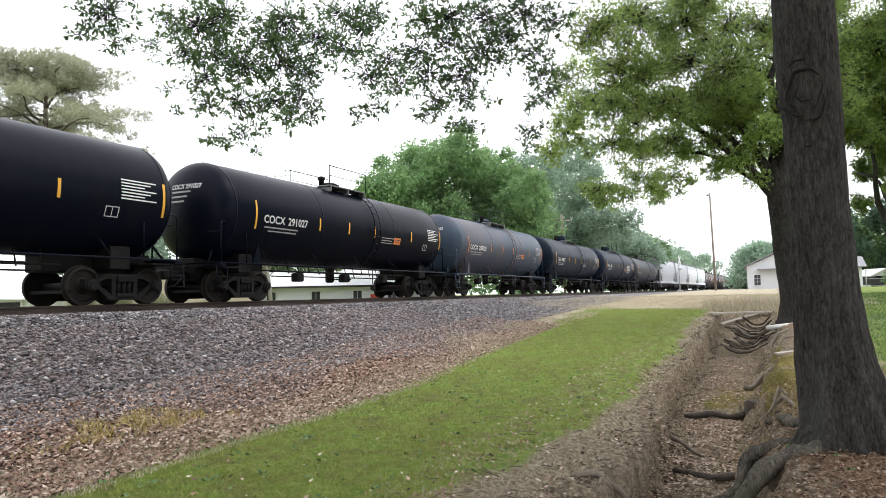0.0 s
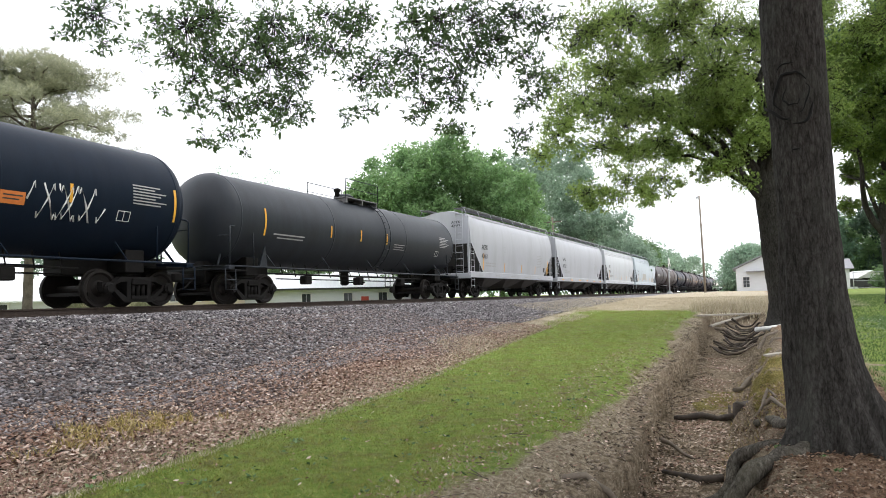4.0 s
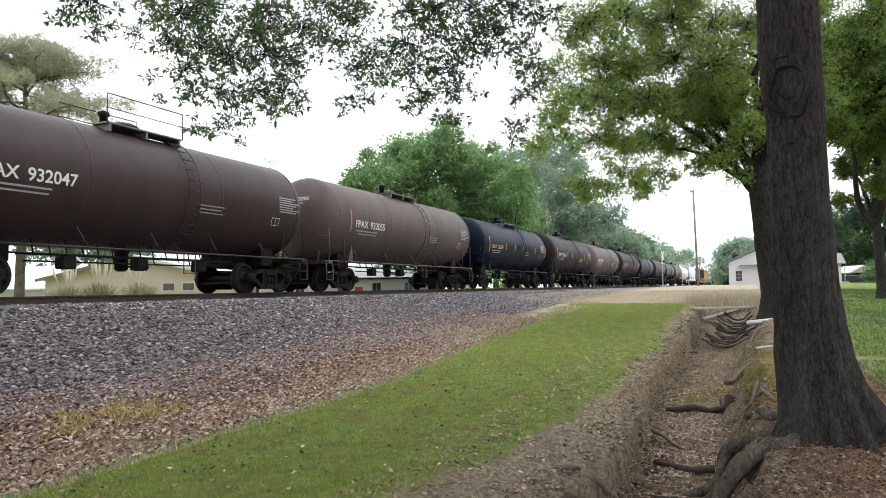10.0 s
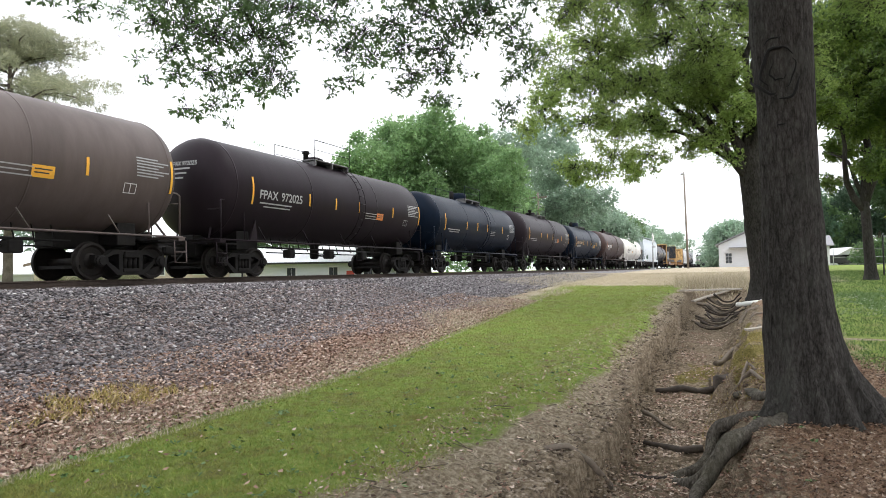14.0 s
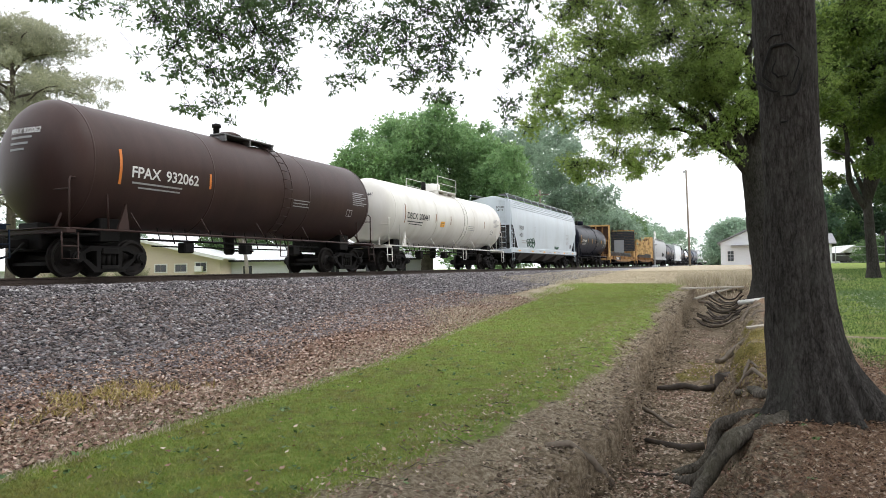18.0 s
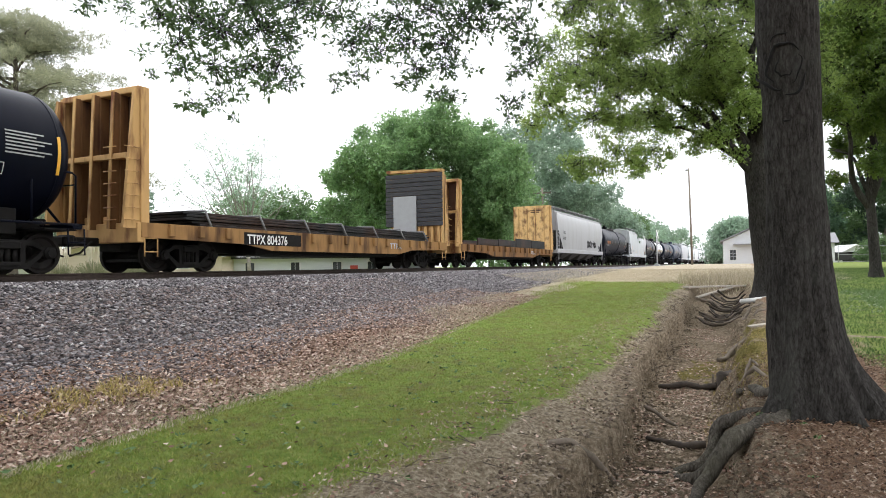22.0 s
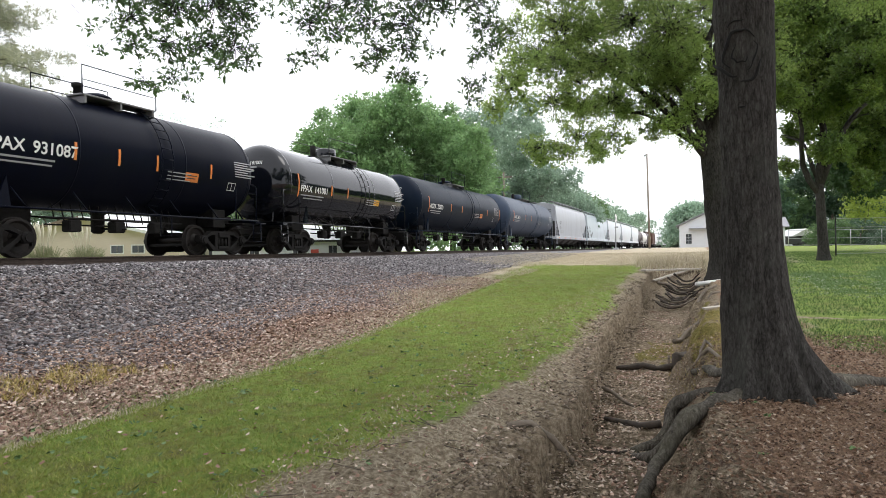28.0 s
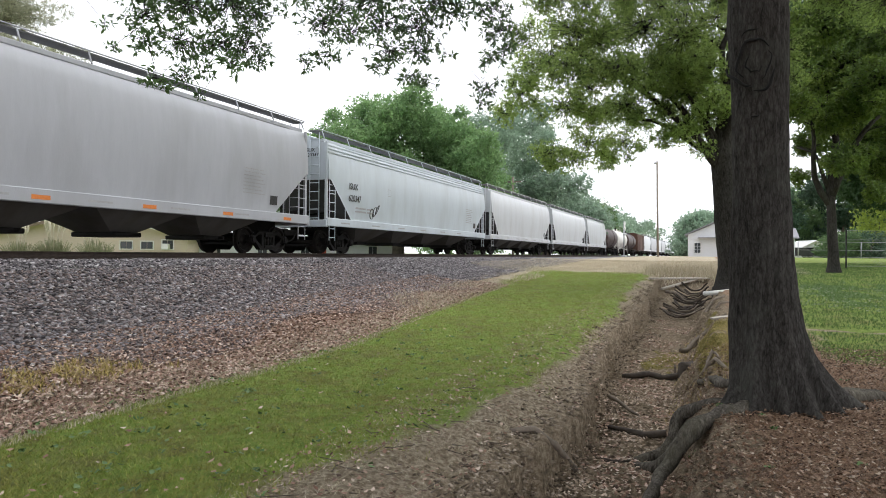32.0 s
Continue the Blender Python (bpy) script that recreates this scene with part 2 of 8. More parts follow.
class Shape:
    """Collects simple solids into one mesh."""

    def __init__(self):
        self.v, self.f, self.s = [], [], []

    def add(self, verts, faces, smooth=False):
        o = len(self.v)
        self.v += [Vector(p) for p in verts]
        self.f += [[i + o for i in f] for f in faces]
        self.s += [smooth] * len(faces)
        return self

    def box(self, lo, hi, cut=0.0, m=None):
        x0, y0, z0 = lo
        x1, y1, z1 = hi
        c = min(cut, (x1 - x0) / 2.2, (y1 - y0) / 2.2, (z1 - z0) / 2.2)
        if c <= 0:
            p = [(x, y, z) for z in (z0, z1) for y in (y0, y1) for x in (x0, x1)]
            f = [(0, 2, 3, 1), (4, 5, 7, 6), (0, 1, 5, 4), (1, 3, 7, 5), (3, 2, 6, 7), (2, 0, 4, 6)]
        else:
            p, f = [], []
            for z, i in ((z0, c), (z0 + c, 0), (z1 - c, 0), (z1, c)):
                p += [(x0 + i + c, y0 + i, z), (x1 - i - c, y0 + i, z), (x1 - i, y0 + i + c, z), (x1 - i, y1 - i - c, z), (x1 - i - c, y1 - i, z), (x0 + i + c, y1 - i, z), (x0 + i, y1 - i - c, z), (x0 + i, y0 + i + c, z)]
            for k in range(3):
                for j in range(8):
                    f.append((8 * k + j, 8 * k + (j + 1) % 8, 8 * k + 8 + (j + 1) % 8, 8 * k + 8 + j))
            f += [tuple(reversed(range(8))), tuple(range(24, 32))]
        if m:
            p = [m @ Vector(q) for q in p]
        return self.add(p, f)

    def tube(self, pts, radii, n=8, cap=True, smooth=True):
        """A round tube through the points, with a radius for each or one for all."""
        pts = [Vector(p) for p in pts]
        if not hasattr(radii, "__len__"):
            radii = [radii] * len(pts)
        vs, fs = [], []
        ref = None
        for i, p in enumerate(pts):
            d = (pts[min(i + 1, len(pts) - 1)] - pts[max(i - 1, 0)]).normalized()
            if ref is None:
                ref = d.orthogonal().normalized()
            ref = (ref - d * ref.dot(d)).normalized()
            w = d.cross(ref)
            for k in range(n):
                a = 2 * math.pi * k / n
                vs.append(p + (ref * math.cos(a) + w * math.sin(a)) * radii[i])
        for i in range(len(pts) - 1):
            for k in range(n):
                fs.append((i * n + k, i * n + (k + 1) % n, (i + 1) * n + (k + 1) % n, (i + 1) * n + k))
        if cap:
            fs += [tuple(reversed(range(n))), tuple(range(len(vs) - n, len(vs)))]
        return self.add(vs, fs, smooth)

    def lathe_y(self, profile, n=32, centre=(0, 0), smooth=True):
        """A solid of revolution round a line along y; profile of (y, radius)."""
        vs, fs = [], []
        for y, r in profile:
            for k in range(n):
                a = 2 * math.pi * k / n
                vs.append((centre[0] + r * math.cos(a), y, centre[1] + r * math.sin(a)))
        for i in range(len(profile) - 1):
            for k in range(n):
                fs.append((i * n + k, (i + 1) * n + k, (i + 1) * n + (k + 1) % n, i * n + (k + 1) % n))
        fs += [tuple(range(n)), tuple(reversed(range(len(vs) - n, len(vs))))]
        return self.add(vs, fs, smooth)

    def lathe_x(self, profile, n=24, centre=(0, 0)):
        vs, fs = [], []
        for x, r in profile:
            for k in range(n):
                a = 2 * math.pi * k / n
                vs.append((x, centre[0] + r * math.cos(a), centre[1] + r * math.sin(a)))
        for i in range(len(profile) - 1):
            for k in range(n):
                fs.append((i * n + k, i * n + (k + 1) % n, (i + 1) * n + (k + 1) % n, (i + 1) * n + k))
        fs += [tuple(reversed(range(n))), tuple(range(len(vs) - n, len(vs)))]
        return self.add(vs, fs, False)

    def lathe_z(self, profile, n=20, centre=(0, 0), smooth=True):
        vs, fs = [], []
        for z, r in profile:
            for k in range(n):
                a = 2 * math.pi * k / n
                vs.append((centre[0] + r * math.cos(a), centre[1] + r * math.sin(a), z))
        for i in range(len(profile) - 1):
            for k in range(n):
                fs.append((i * n + k, i * n + (k + 1) % n, (i + 1) * n + (k + 1) % n, (i + 1) * n + k))
        fs += [tuple(reversed(range(n))), tuple(range(len(vs) - n, len(vs)))]
        return self.add(vs, fs, smooth)

    def prism_y(self, outline, y0, y1, smooth=False):
        """An outline of (x, z), anticlockwise seen from -y, drawn out along y."""
        k = len(outline)
        vs = [(x, y0, z) for x, z in outline] + [(x, y1, z) for x, z in outline]
        fs = [(i, (i + 1) % k, k + (i + 1) % k, k + i) for i in range(k)]
        self.add(vs, fs, smooth)
        self.add(vs, [tuple(reversed(range(k))), tuple(range(k, 2 * k))])
        return self

    def prism_x(self, outline, x0, x1):
        """An outline of (y, z) drawn out along x."""
        k = len(outline)
        vs = [(x0, y, z) for y, z in outline] + [(x1, y, z) for y, z in outline]
        fs = [(i, (i + 1) % k, k + (i + 1) % k, k + i) for i in range(k)] + [tuple(reversed(range(k))), tuple(range(k, 2 * k))]
        return self.add(vs, fs)

    def mesh(self, name, material):
        me = mesh_of(name, self.v, self.f, material)
        me.polygons.foreach_set("use_smooth", self.s)
        bm = bmesh.new()
        bm.from_mesh(me)
        bmesh.ops.recalc_face_normals(bm, faces=bm.faces)
        bm.to_mesh(me)
        bm.free()
        return me


def put(name, data, parent=None, m=None, label=""):
    """Links a mesh as a thing, or as a part under its parent."""
    ob = new(name, data)
    if parent:
        ob.parent = parent
    if m is not None:
        ob.matrix_basis = m
    return tagged(ob, label)


def thing(name, label, category, m=None, group="", data=None):
    ob = new(name, data)
    if m is not None:
        ob.matrix_basis = m
    return tagged(ob, label, category, group)


def setting(name, data, label, category="", m=None):
    ob = new(name, data)
    if m is not None:
        ob.matrix_basis = m
    return tagged(ob, label, category or name, "", "structure")


def lerp(a, b, t):
    return a + (b - a) * t


def clamp01(t):
    return max(0.0, min(1.0, t))


def smooth01(t):
    t = clamp01(t)
    return t * t * (3 - 2 * t)


def steps(v, xs, ys):
    """Piecewise linear."""
    return float(np.interp(v, xs, ys))

# ---- ground: lawn, ditch, leaf strip, ballast bank, yard beyond the track ----
TRACK_X, RAIL_Z = -15.2, 1.545
BED_Z = RAIL_Z - 0.20


def wave(x, y, s, seed=0.0):
    return noise.noise((x * s + seed, y * s - seed, seed * 0.37))


def rise(y):
    return steps(y, (-60, 0, 8, 20, 30, 45, 60, 100, 400, 3000), (-0.4, -0.1, 0.0, 0.42, 0.82, 1.2, 1.38, 1.5, 1.5, 1.5))


def ditch_centre(y):
    return -0.85 + 0.10 * math.sin(y * 0.55 + 0.5) + steps(y, (0, 8, 14, 24, 30), (-0.1, 0.0, -0.1, 0.25, 0.3))


def ditch_lip(y):
    """The edge of the steep bank on the lawn's side."""
    return steps(y, (3, 5.7, 6.5, 7.5, 9.3, 10.5, 11.8, 15.7, 20, 26), (-1.5, -1.5, -1.4, -1.34, -1.42, -1.58, -1.72, -1.72, -1.75, -1.9))


def ditch_depth(y):
    return steps(y, (-10, 3, 8, 14, 22, 27, 29.5), (0.3, 0.56, 0.68, 0.66, 0.68, 0.45, 0.0))


def ground_z(x, y):
    base = rise(y)
    # to the right of the ditch, under the trees
    right = smooth01((x - 0.0) / 2.5)
    z = base + right * steps(y, (0, 6, 12, 25, 40), (0.0, 0.0, 0.0, -0.05, 0.0))
    if x > 3:
        z -= steps(x, (3, 8, 14, 30), (0, 0.08, 0.05, 0.0)) * smooth01((30 - y) / 20)
    # ballast bank
    toe, top = -8.0 + 0.25 * wave(x, y, 0.2, 4), TRACK_X + 2.3
    if x < -5.4:
        strip = smooth01((-5.4 - x) / 3.0)
        z = lerp(z, max(z, lerp(z, BED_Z, 0.18)), strip)
    if x < toe:
        z = lerp(z, BED_Z, smooth01(1.08 * (toe - x) / (toe - top)) ** 0.9)
    if x < TRACK_X - 2.3:
        z = lerp(BED_Z, 0.75, smooth01((TRACK_X - 2.3 - x) / 6.0))
        z = lerp(z, 1.3, smooth01((-x - 60) / 60))
    # the washed-out ditch, steep on the lawn's side
    c, d = ditch_centre(y), ditch_depth(y)
    wob = 0.16 * wave(0, y, 1.1, 2) + 0.11 * wave(x * 0.6, y, 3.2, 6) + 0.08 * wave(x * 2.0, y, 5.0, 7)
    l, r = ditch_lip(y) + 0.8 * wob, c + 0.72 + wob * 1.5
    if d > 0 and -4 < x < 3:
        cut = (0.20 * smooth01((x - l + 0.75) / 0.78) + 0.80 * smooth01((x - l) / 0.08)) * (1 - smooth01((x - r + 0.30) / 0.62))
        lip = 0.04 * math.exp(-((x - l + 0.9) / 0.3) ** 2)
        z += lip - d * cut * (1 + 0.12 * wave(x, y, 1.8, 9))
    # soil heaped round the tree's foot
    z += 0.05 * math.exp(-(((x - 0.75) / 1.0) ** 2 + ((y - 7.9) / 1.1) ** 2)) - 0.07 * math.exp(-(((x - 0.9) / 1.2) ** 2 + ((y - 6.6) / 0.9) ** 2))
    z += 0.02 * wave(x, y, 0.9, 1) + 0.010 * wave(x, y, 4.5, 3)
    if -2.5 < x < 0.4 and y < 30:
        z += 0.055 * wave(x, y, 3.4, 21) + 0.035 * wave(x, y, 7.5, 22) - 0.07 * max(0.0, abs(wave(x, y, 2.6, 41)) - 0.12) * smooth01((x + 2.4) / 0.5)
    return z


def stretch_axis(a, b, fine, lo, hi, grow=1.13):
    xs = list(np.arange(a, b + fine * 0.5, fine))
    s, v = fine, xs[-1]
    while v < hi:
        s *= grow
        v += s
        xs.append(v)
    s, v = fine, xs[0]
    while v > lo:
        s *= grow
        v -= s
        xs.insert(0, v)
    return xs


gx = stretch_axis(-2.4, 0.4, 0.04, -1800, 1800, 1.035)
gx = [x for i, x in enumerate(gx) if abs(x) < 16 or i % 4 == 0]
gy = stretch_axis(3.4, 14.0, 0.08, -600, 2500, 1.07)
gv = [(x, y, ground_z(x, y)) for y in gy for x in gx]
nx = len(gx)
gf = [(j * nx + i, j * nx + i + 1, (j + 1) * nx + i + 1, (j + 1) * nx + i) for j in range(len(gy) - 1) for i in range(nx - 1)]


def lawn_inset(y):
    """How far the bare soil beside the ditch eats into the lawn."""
    return steps(y, (4, 6, 9, 14, 22), (0.40, -0.08, -0.42, -0.45, -0.1))


def zones(x, y):
    """How much of grass, leaf litter, ballast and bare soil there is at a place; what is left is rough dry grass."""
    w = 0.35 * wave(x, y, 0.7, 11) + 0.25 * wave(x, y, 2.3, 13)
    lawn_l = -6.1 - steps(y, (5, 10, 14, 24, 30), (0.0, 0.1, 0.45, 1.2, 1.7))
    grass = smooth01((x - lawn_l + w) / 0.7) * smooth01((-2.2 - lawn_inset(y) - x + w * 0.6) / 0.5) * smooth01((31.5 - y + w * 3) / 2.5)
    right = smooth01((x - 1.3 + w) / 0.9) * smooth01((y - 10.1 + 2 * w) / 1.6)
    grass = max(grass, right)
    ballast = smooth01((-x + w * 1.6 - steps(y, (4, 7, 9, 14, 30), (6.5, 6.6, 7.2, 7.5, 7.6))) / 1.1) * smooth01((x - TRACK_X + 4.5) / 1.0)
    litter = smooth01((lawn_l - x + w + 0.5) / 0.8) * (1 - ballast) * (0.35 + 0.65 * smooth01((30 - y + 4 * w) / 16)) * smooth01((44 - y + 8 * w) / 10)
    if x > -0.6:
        litter = max(litter, smooth01((x - 0.1 + w) / 0.6) * (1 - right))
    soil = smooth01((x + 3.6) / 0.4) * smooth01((1.6 - x + w) / 0.5) * smooth01((31 - y) / 2)
    if x < TRACK_X - 4:
        grass = 0.7
    if y > 32 and x > -8:
        grass = max(grass * 0.3, smooth01((x - 2.5) / 3) * smooth01((x - 0.06 * y + 2) / 4))
    return grass, litter, ballast, soil


ground_mesh = mesh_of("ground", gv, gf, None, True)
col = ground_mesh.color_attributes.new("zone", "FLOAT_COLOR", "POINT")
zs = [zones(x, y) for x, y, _ in gv]


def zones_b(x, y):
    """Dry pale topsoil beside the ditch, clover and grass darkened for tree shade in the lawn, a worn path, moss and
    dead weeds in the ditch.
    """
    w = 0.5 * wave(x, y, 0.8, 31) + 0.4 * wave(x, y, 2.6, 33)
    lip = ditch_lip(y) - 0.12 + 0.55 * w
    # Pale dry strip ends at the lip; the face below is darkened for shade.
    top = smooth01((lip - x - 0.03) / 0.15) * smooth01((x + 3.8) / 0.5)
    # Spread past the clover patch: its darker green carries the trees' shade.
    clover = smooth01((0.5 + 2.2 * w - (((x - 7.5) / 7.0) ** 2 + ((y - 23.0) / 8.0) ** 2)) / 0.6)
    path = smooth01((0.35 - abs(y - 14.3 - 0.12 * math.sin(x * 1.7)) + 0.4 * w) / 0.3) * smooth01((x - 1.0) / 0.5) * smooth01((7.0 - x) / 2)
    moss = smooth01((0.55 + 1.6 * w - (((x + 0.85) / 0.5) ** 2 + ((y - 13.6) / 1.6) ** 2)) / 0.5)
    moss = max(moss, smooth01((0.8 + 1.8 * w - (((x - 0.1) / 0.5) ** 2 + ((y - 13.0) / 3.5) ** 2)) / 0.5))
    return top, clover, path, moss


zb = [zones_b(x, y) if -4 < x < 18 and -60 < y < 32 else (0, 0, 0, 0) for x, y, _ in gv]
ground_mesh.color_attributes["zone"].data.foreach_set("color", np.array(zs, dtype=np.float32).ravel())
col = ground_mesh.color_attributes.new("zone_b", "FLOAT_COLOR", "POINT")
col.data.foreach_set("color", np.array(zb, dtype=np.float32).ravel())


def ground_material():
    m = bpy.data.materials.new("ground_soil_and_grass")
    m.use_nodes = True
    n, l = m.node_tree.nodes, m.node_tree.links
    b = n["Principled BSDF"]
    tc = n.new("ShaderNodeTexCoord")

    def nz(scale, detail=8, rough=0.65):
        a = n.new("ShaderNodeTexNoise")
        a.inputs["Scale"].default_value, a.inputs["Detail"].default_value, a.inputs["Roughness"].default_value = scale, detail, rough
        l.new(tc.outputs["Object"], a.inputs["Vector"])
        return a.outputs["Fac"]

    def ramp(src, *stops):
        r = n.new("ShaderNodeValToRGB")
        l.new(src, r.inputs["Fac"])
        e = r.color_ramp.elements
        e[0].position, e[0].color = stops[0][0], (*stops[0][1], 1)
        e[1].position, e[1].color = stops[-1][0], (*stops[-1][1], 1)
        for p, c in stops[1:-1]:
            k = e.new(p)
            k.color = (*c, 1)
        return r.outputs["Color"]

    def mix(f, a, c):
        x = n.new("ShaderNodeMix")
        x.data_type = "RGBA"
        l.new(f, x.inputs["Factor"])
        l.new(a, x.inputs["A"])
        l.new(c, x.inputs["B"])
        return x.outputs["Result"]

    def sharpen(src, jitter):
        a = n.new("ShaderNodeMath")
        a.operation = "ADD"
        l.new(src, a.inputs[0])
        l.new(jitter, a.inputs[1])
        r = n.new("ShaderNodeMapRange")
        r.inputs["From Min"].default_value, r.inputs["From Max"].default_value = 0.80, 1.20
        l.new(a.outputs[0], r.inputs["Value"])
        return r.outputs["Result"]

    at = n.new("ShaderNodeAttribute")
    at.attribute_name = "zone"
    sp = n.new("ShaderNodeSeparateColor")
    l.new(at.outputs["Color"], sp.inputs["Color"])
    fine, mid, big = nz(60, 4), nz(9, 6), nz(0.9, 4)
    dry = ramp(mid, (0.3, (0.28, 0.235, 0.155)), (0.5, (0.46, 0.395, 0.285)), (0.7, (0.62, 0.55, 0.43)))
    grass = ramp(mid, (0.3, (0.125, 0.205, 0.04)), (0.5, (0.21, 0.30, 0.062)), (0.7, (0.32, 0.38, 0.11)))
    grass2 = ramp(mid, (0.3, (0.17, 0.17, 0.06)), (0.7, (0.28, 0.26, 0.11)))
    gb = n.new("ShaderNodeMapRange")
    gb.inputs["From Min"].default_value, gb.inputs["From Max"].default_value, gb.inputs["To Max"].default_value = 0.5, 0.72, 0.75
    l.new(big, gb.inputs["Value"])
    grass = mix(gb.outputs["Result"], grass, grass2)
    litter = ramp(fine, (0.3, (0.10, 0.06, 0.038)), (0.5, (0.29, 0.19, 0.125)), (0.7, (0.54, 0.40, 0.29)))
    ballast = ramp(fine, (0.32, (0.06, 0.055, 0.056)), (0.5, (0.22, 0.207, 0.21)), (0.68, (0.48, 0.455, 0.45)))
    # Bare soil; its dark tone also holds the shade of the steep bank.
    soil = ramp(nz(14, 8, 0.75), (0.3, (0.055, 0.041, 0.028)), (0.5, (0.235, 0.184, 0.126)), (0.7, (0.49, 0.405, 0.298)))
    at2 = n.new("ShaderNodeAttribute")
    at2.attribute_name = "zone_b"
    sp2 = n.new("ShaderNodeSeparateColor")
    l.new(at2.outputs["Color"], sp2.inputs["Color"])
    pale = ramp(nz(22, 6), (0.3, (0.125, 0.096, 0.063)), (0.5, (0.315, 0.255, 0.178)), (0.7, (0.56, 0.485, 0.37)))
    soil = mix(sharpen(sp2.outputs["Red"], mid), soil, pale)
    moss = ramp(nz(30, 6), (0.3, (0.09, 0.075, 0.025)), (0.5, (0.19, 0.165, 0.05)), (0.7, (0.30, 0.24, 0.10)))
    soil = mix(sharpen(at2.outputs["Alpha"], mid), soil, moss)
    brown = ramp(nz(30, 6), (0.3, (0.085, 0.075, 0.03)), (0.7, (0.24, 0.20, 0.10)))
    gb2 = n.new("ShaderNodeMapRange")
    gb2.inputs["From Min"].default_value, gb2.inputs["From Max"].default_value, gb2.inputs["To Max"].default_value = 0.48, 0.66, 0.8
    l.new(nz(2.6, 6, 0.7), gb2.inputs["Value"])
    grass = mix(gb2.outputs["Result"], grass, brown)
    clover = ramp(nz(45, 3), (0.40, (0.07, 0.125, 0.035)), (0.58, (0.12, 0.19, 0.065)), (0.70, (0.26, 0.33, 0.18)))
    grass = mix(sharpen(sp2.outputs["Green"], mid), grass, clover)
    grass = mix(sharpen(sp2.outputs["Blue"], mid), grass, pale)
    c = mix(sharpen(at.outputs["Alpha"], mid), dry, soil)
    c = mix(sharpen(sp.outputs["Green"], mid), c, litter)
    c = mix(sharpen(sp.outputs["Blue"], mid), c, ballast)
    c = mix(sharpen(sp.outputs["Red"], mid), c, grass)
    l.new(c, b.inputs["Base Color"])
    b.inputs["Roughness"].default_value, b.inputs["Specular IOR Level"].default_value = 0.95, 0.15
    bp = n.new("ShaderNodeBump")
    bp.inputs["Strength"].default_value, bp.inputs["Distance"].default_value = 1.0, 0.065
    l.new(nz(24, 8, 0.75), bp.inputs["Height"])
    l.new(bp.outputs["Normal"], b.inputs["Normal"])
    return m


ground_mesh.materials.append(ground_material())
ground = setting("ground", ground_mesh, "mown lawn, washed-out ditch, leaf litter and ballast bank", "ground")

# ---- track ----
rail_outline = [(-0.07, -0.17), (0.07, -0.17), (0.07, -0.155), (0.012, -0.135), (0.012, -0.045), (0.036, -0.03), (0.036, -0.004), (0.03, 0.0), (-0.03, 0.0), (-0.036, -0.004), (-0.036, -0.03), (-0.012, -0.045), (-0.012, -0.135), (-0.07, -0.155)]
for i, side in enumerate((-0.76, 0.76)):
    rail_mesh = Shape().prism_y(rail_outline, -60, 900).mesh("rail", RAIL)
    rail_mesh.materials.append(RAIL_TOP)
    for p in rail_mesh.polygons:
        if p.normal.z > 0.9 and p.center.z > -0.01:
            p.material_index = 1
    r = setting("rail", rail_mesh, "rusty steel rail with a worn bright top", "rail", pose(TRACK_X + side, 0, RAIL_Z))
tie_mesh = Shape().box((-1.3, -0.115, -0.19), (1.3, 0.115, -0.02), 0.012).mesh("tie", TIE)
tie_row = setting("railway_ties", None, "weathered timber ties under the rails", "ties", pose(TRACK_X, 0, BED_Z + 0.04))
for i in range(140):
    put("tie", tie_mesh, tie_row, pose(random.uniform(-0.03, 0.03), 4 + i * 0.54, 0, 0, 0, random.uniform(-1, 1)))

# ---- the freight train ----
# where the couplings between the cars lie along the track at the start, in metres ahead
COUPLINGS = [-2.77, 13.23, 28.83, 44.11, 60.38, 77.11, 94.53, 110.97, 128.17, 145.47, 163.67, 177.28, 192.03, 206.50, 221.33, 235.70, 250.42, 264.83, 279.64, 294.37, 309.18, 325.27, 344.41, 359.63, 379.95, 399.85, 419.10, 435.54, 451.84, 463.47, 475.36, 492.28, 510.18, 529.55, 550.01, 568.70, 587.51, 604.10, 617.60, 630.70, 645.10, 660.10]
while len(COUPLINGS) < 51:
    COUPLINGS.append(COUPLINGS[-1] + 18.6)
SPEED, SPEED_GAIN = 15.768, 0.00346
WHEEL_R = 0.457


def travelled(t):
    return SPEED * t + SPEED_GAIN * t * t


def paint(name, base, rough=0.5, grime=(0.06, 0.05, 0.04), amount=0.35, spread=0.12, metal=0.0, rust=None, streak=0.45):
    """Weathered car paint: streaks that run down, grime in blotches, a fine bump."""
    lo, hi = [c * (1 - spread) for c in base], [c * (1 + spread) for c in base]
    m = mat(name, (lo, base, hi), rough, 2.2, 0.05, 30, stretch=(1, 1.6, 0.35), stain=rust or grime, stain_scale=0.9 if not rust else streak, stain_amount=amount, metal=metal, spec=0.28 if max(base) > 0.3 else 0.2 if max(base) > 0.03 else 0.07)
    return m


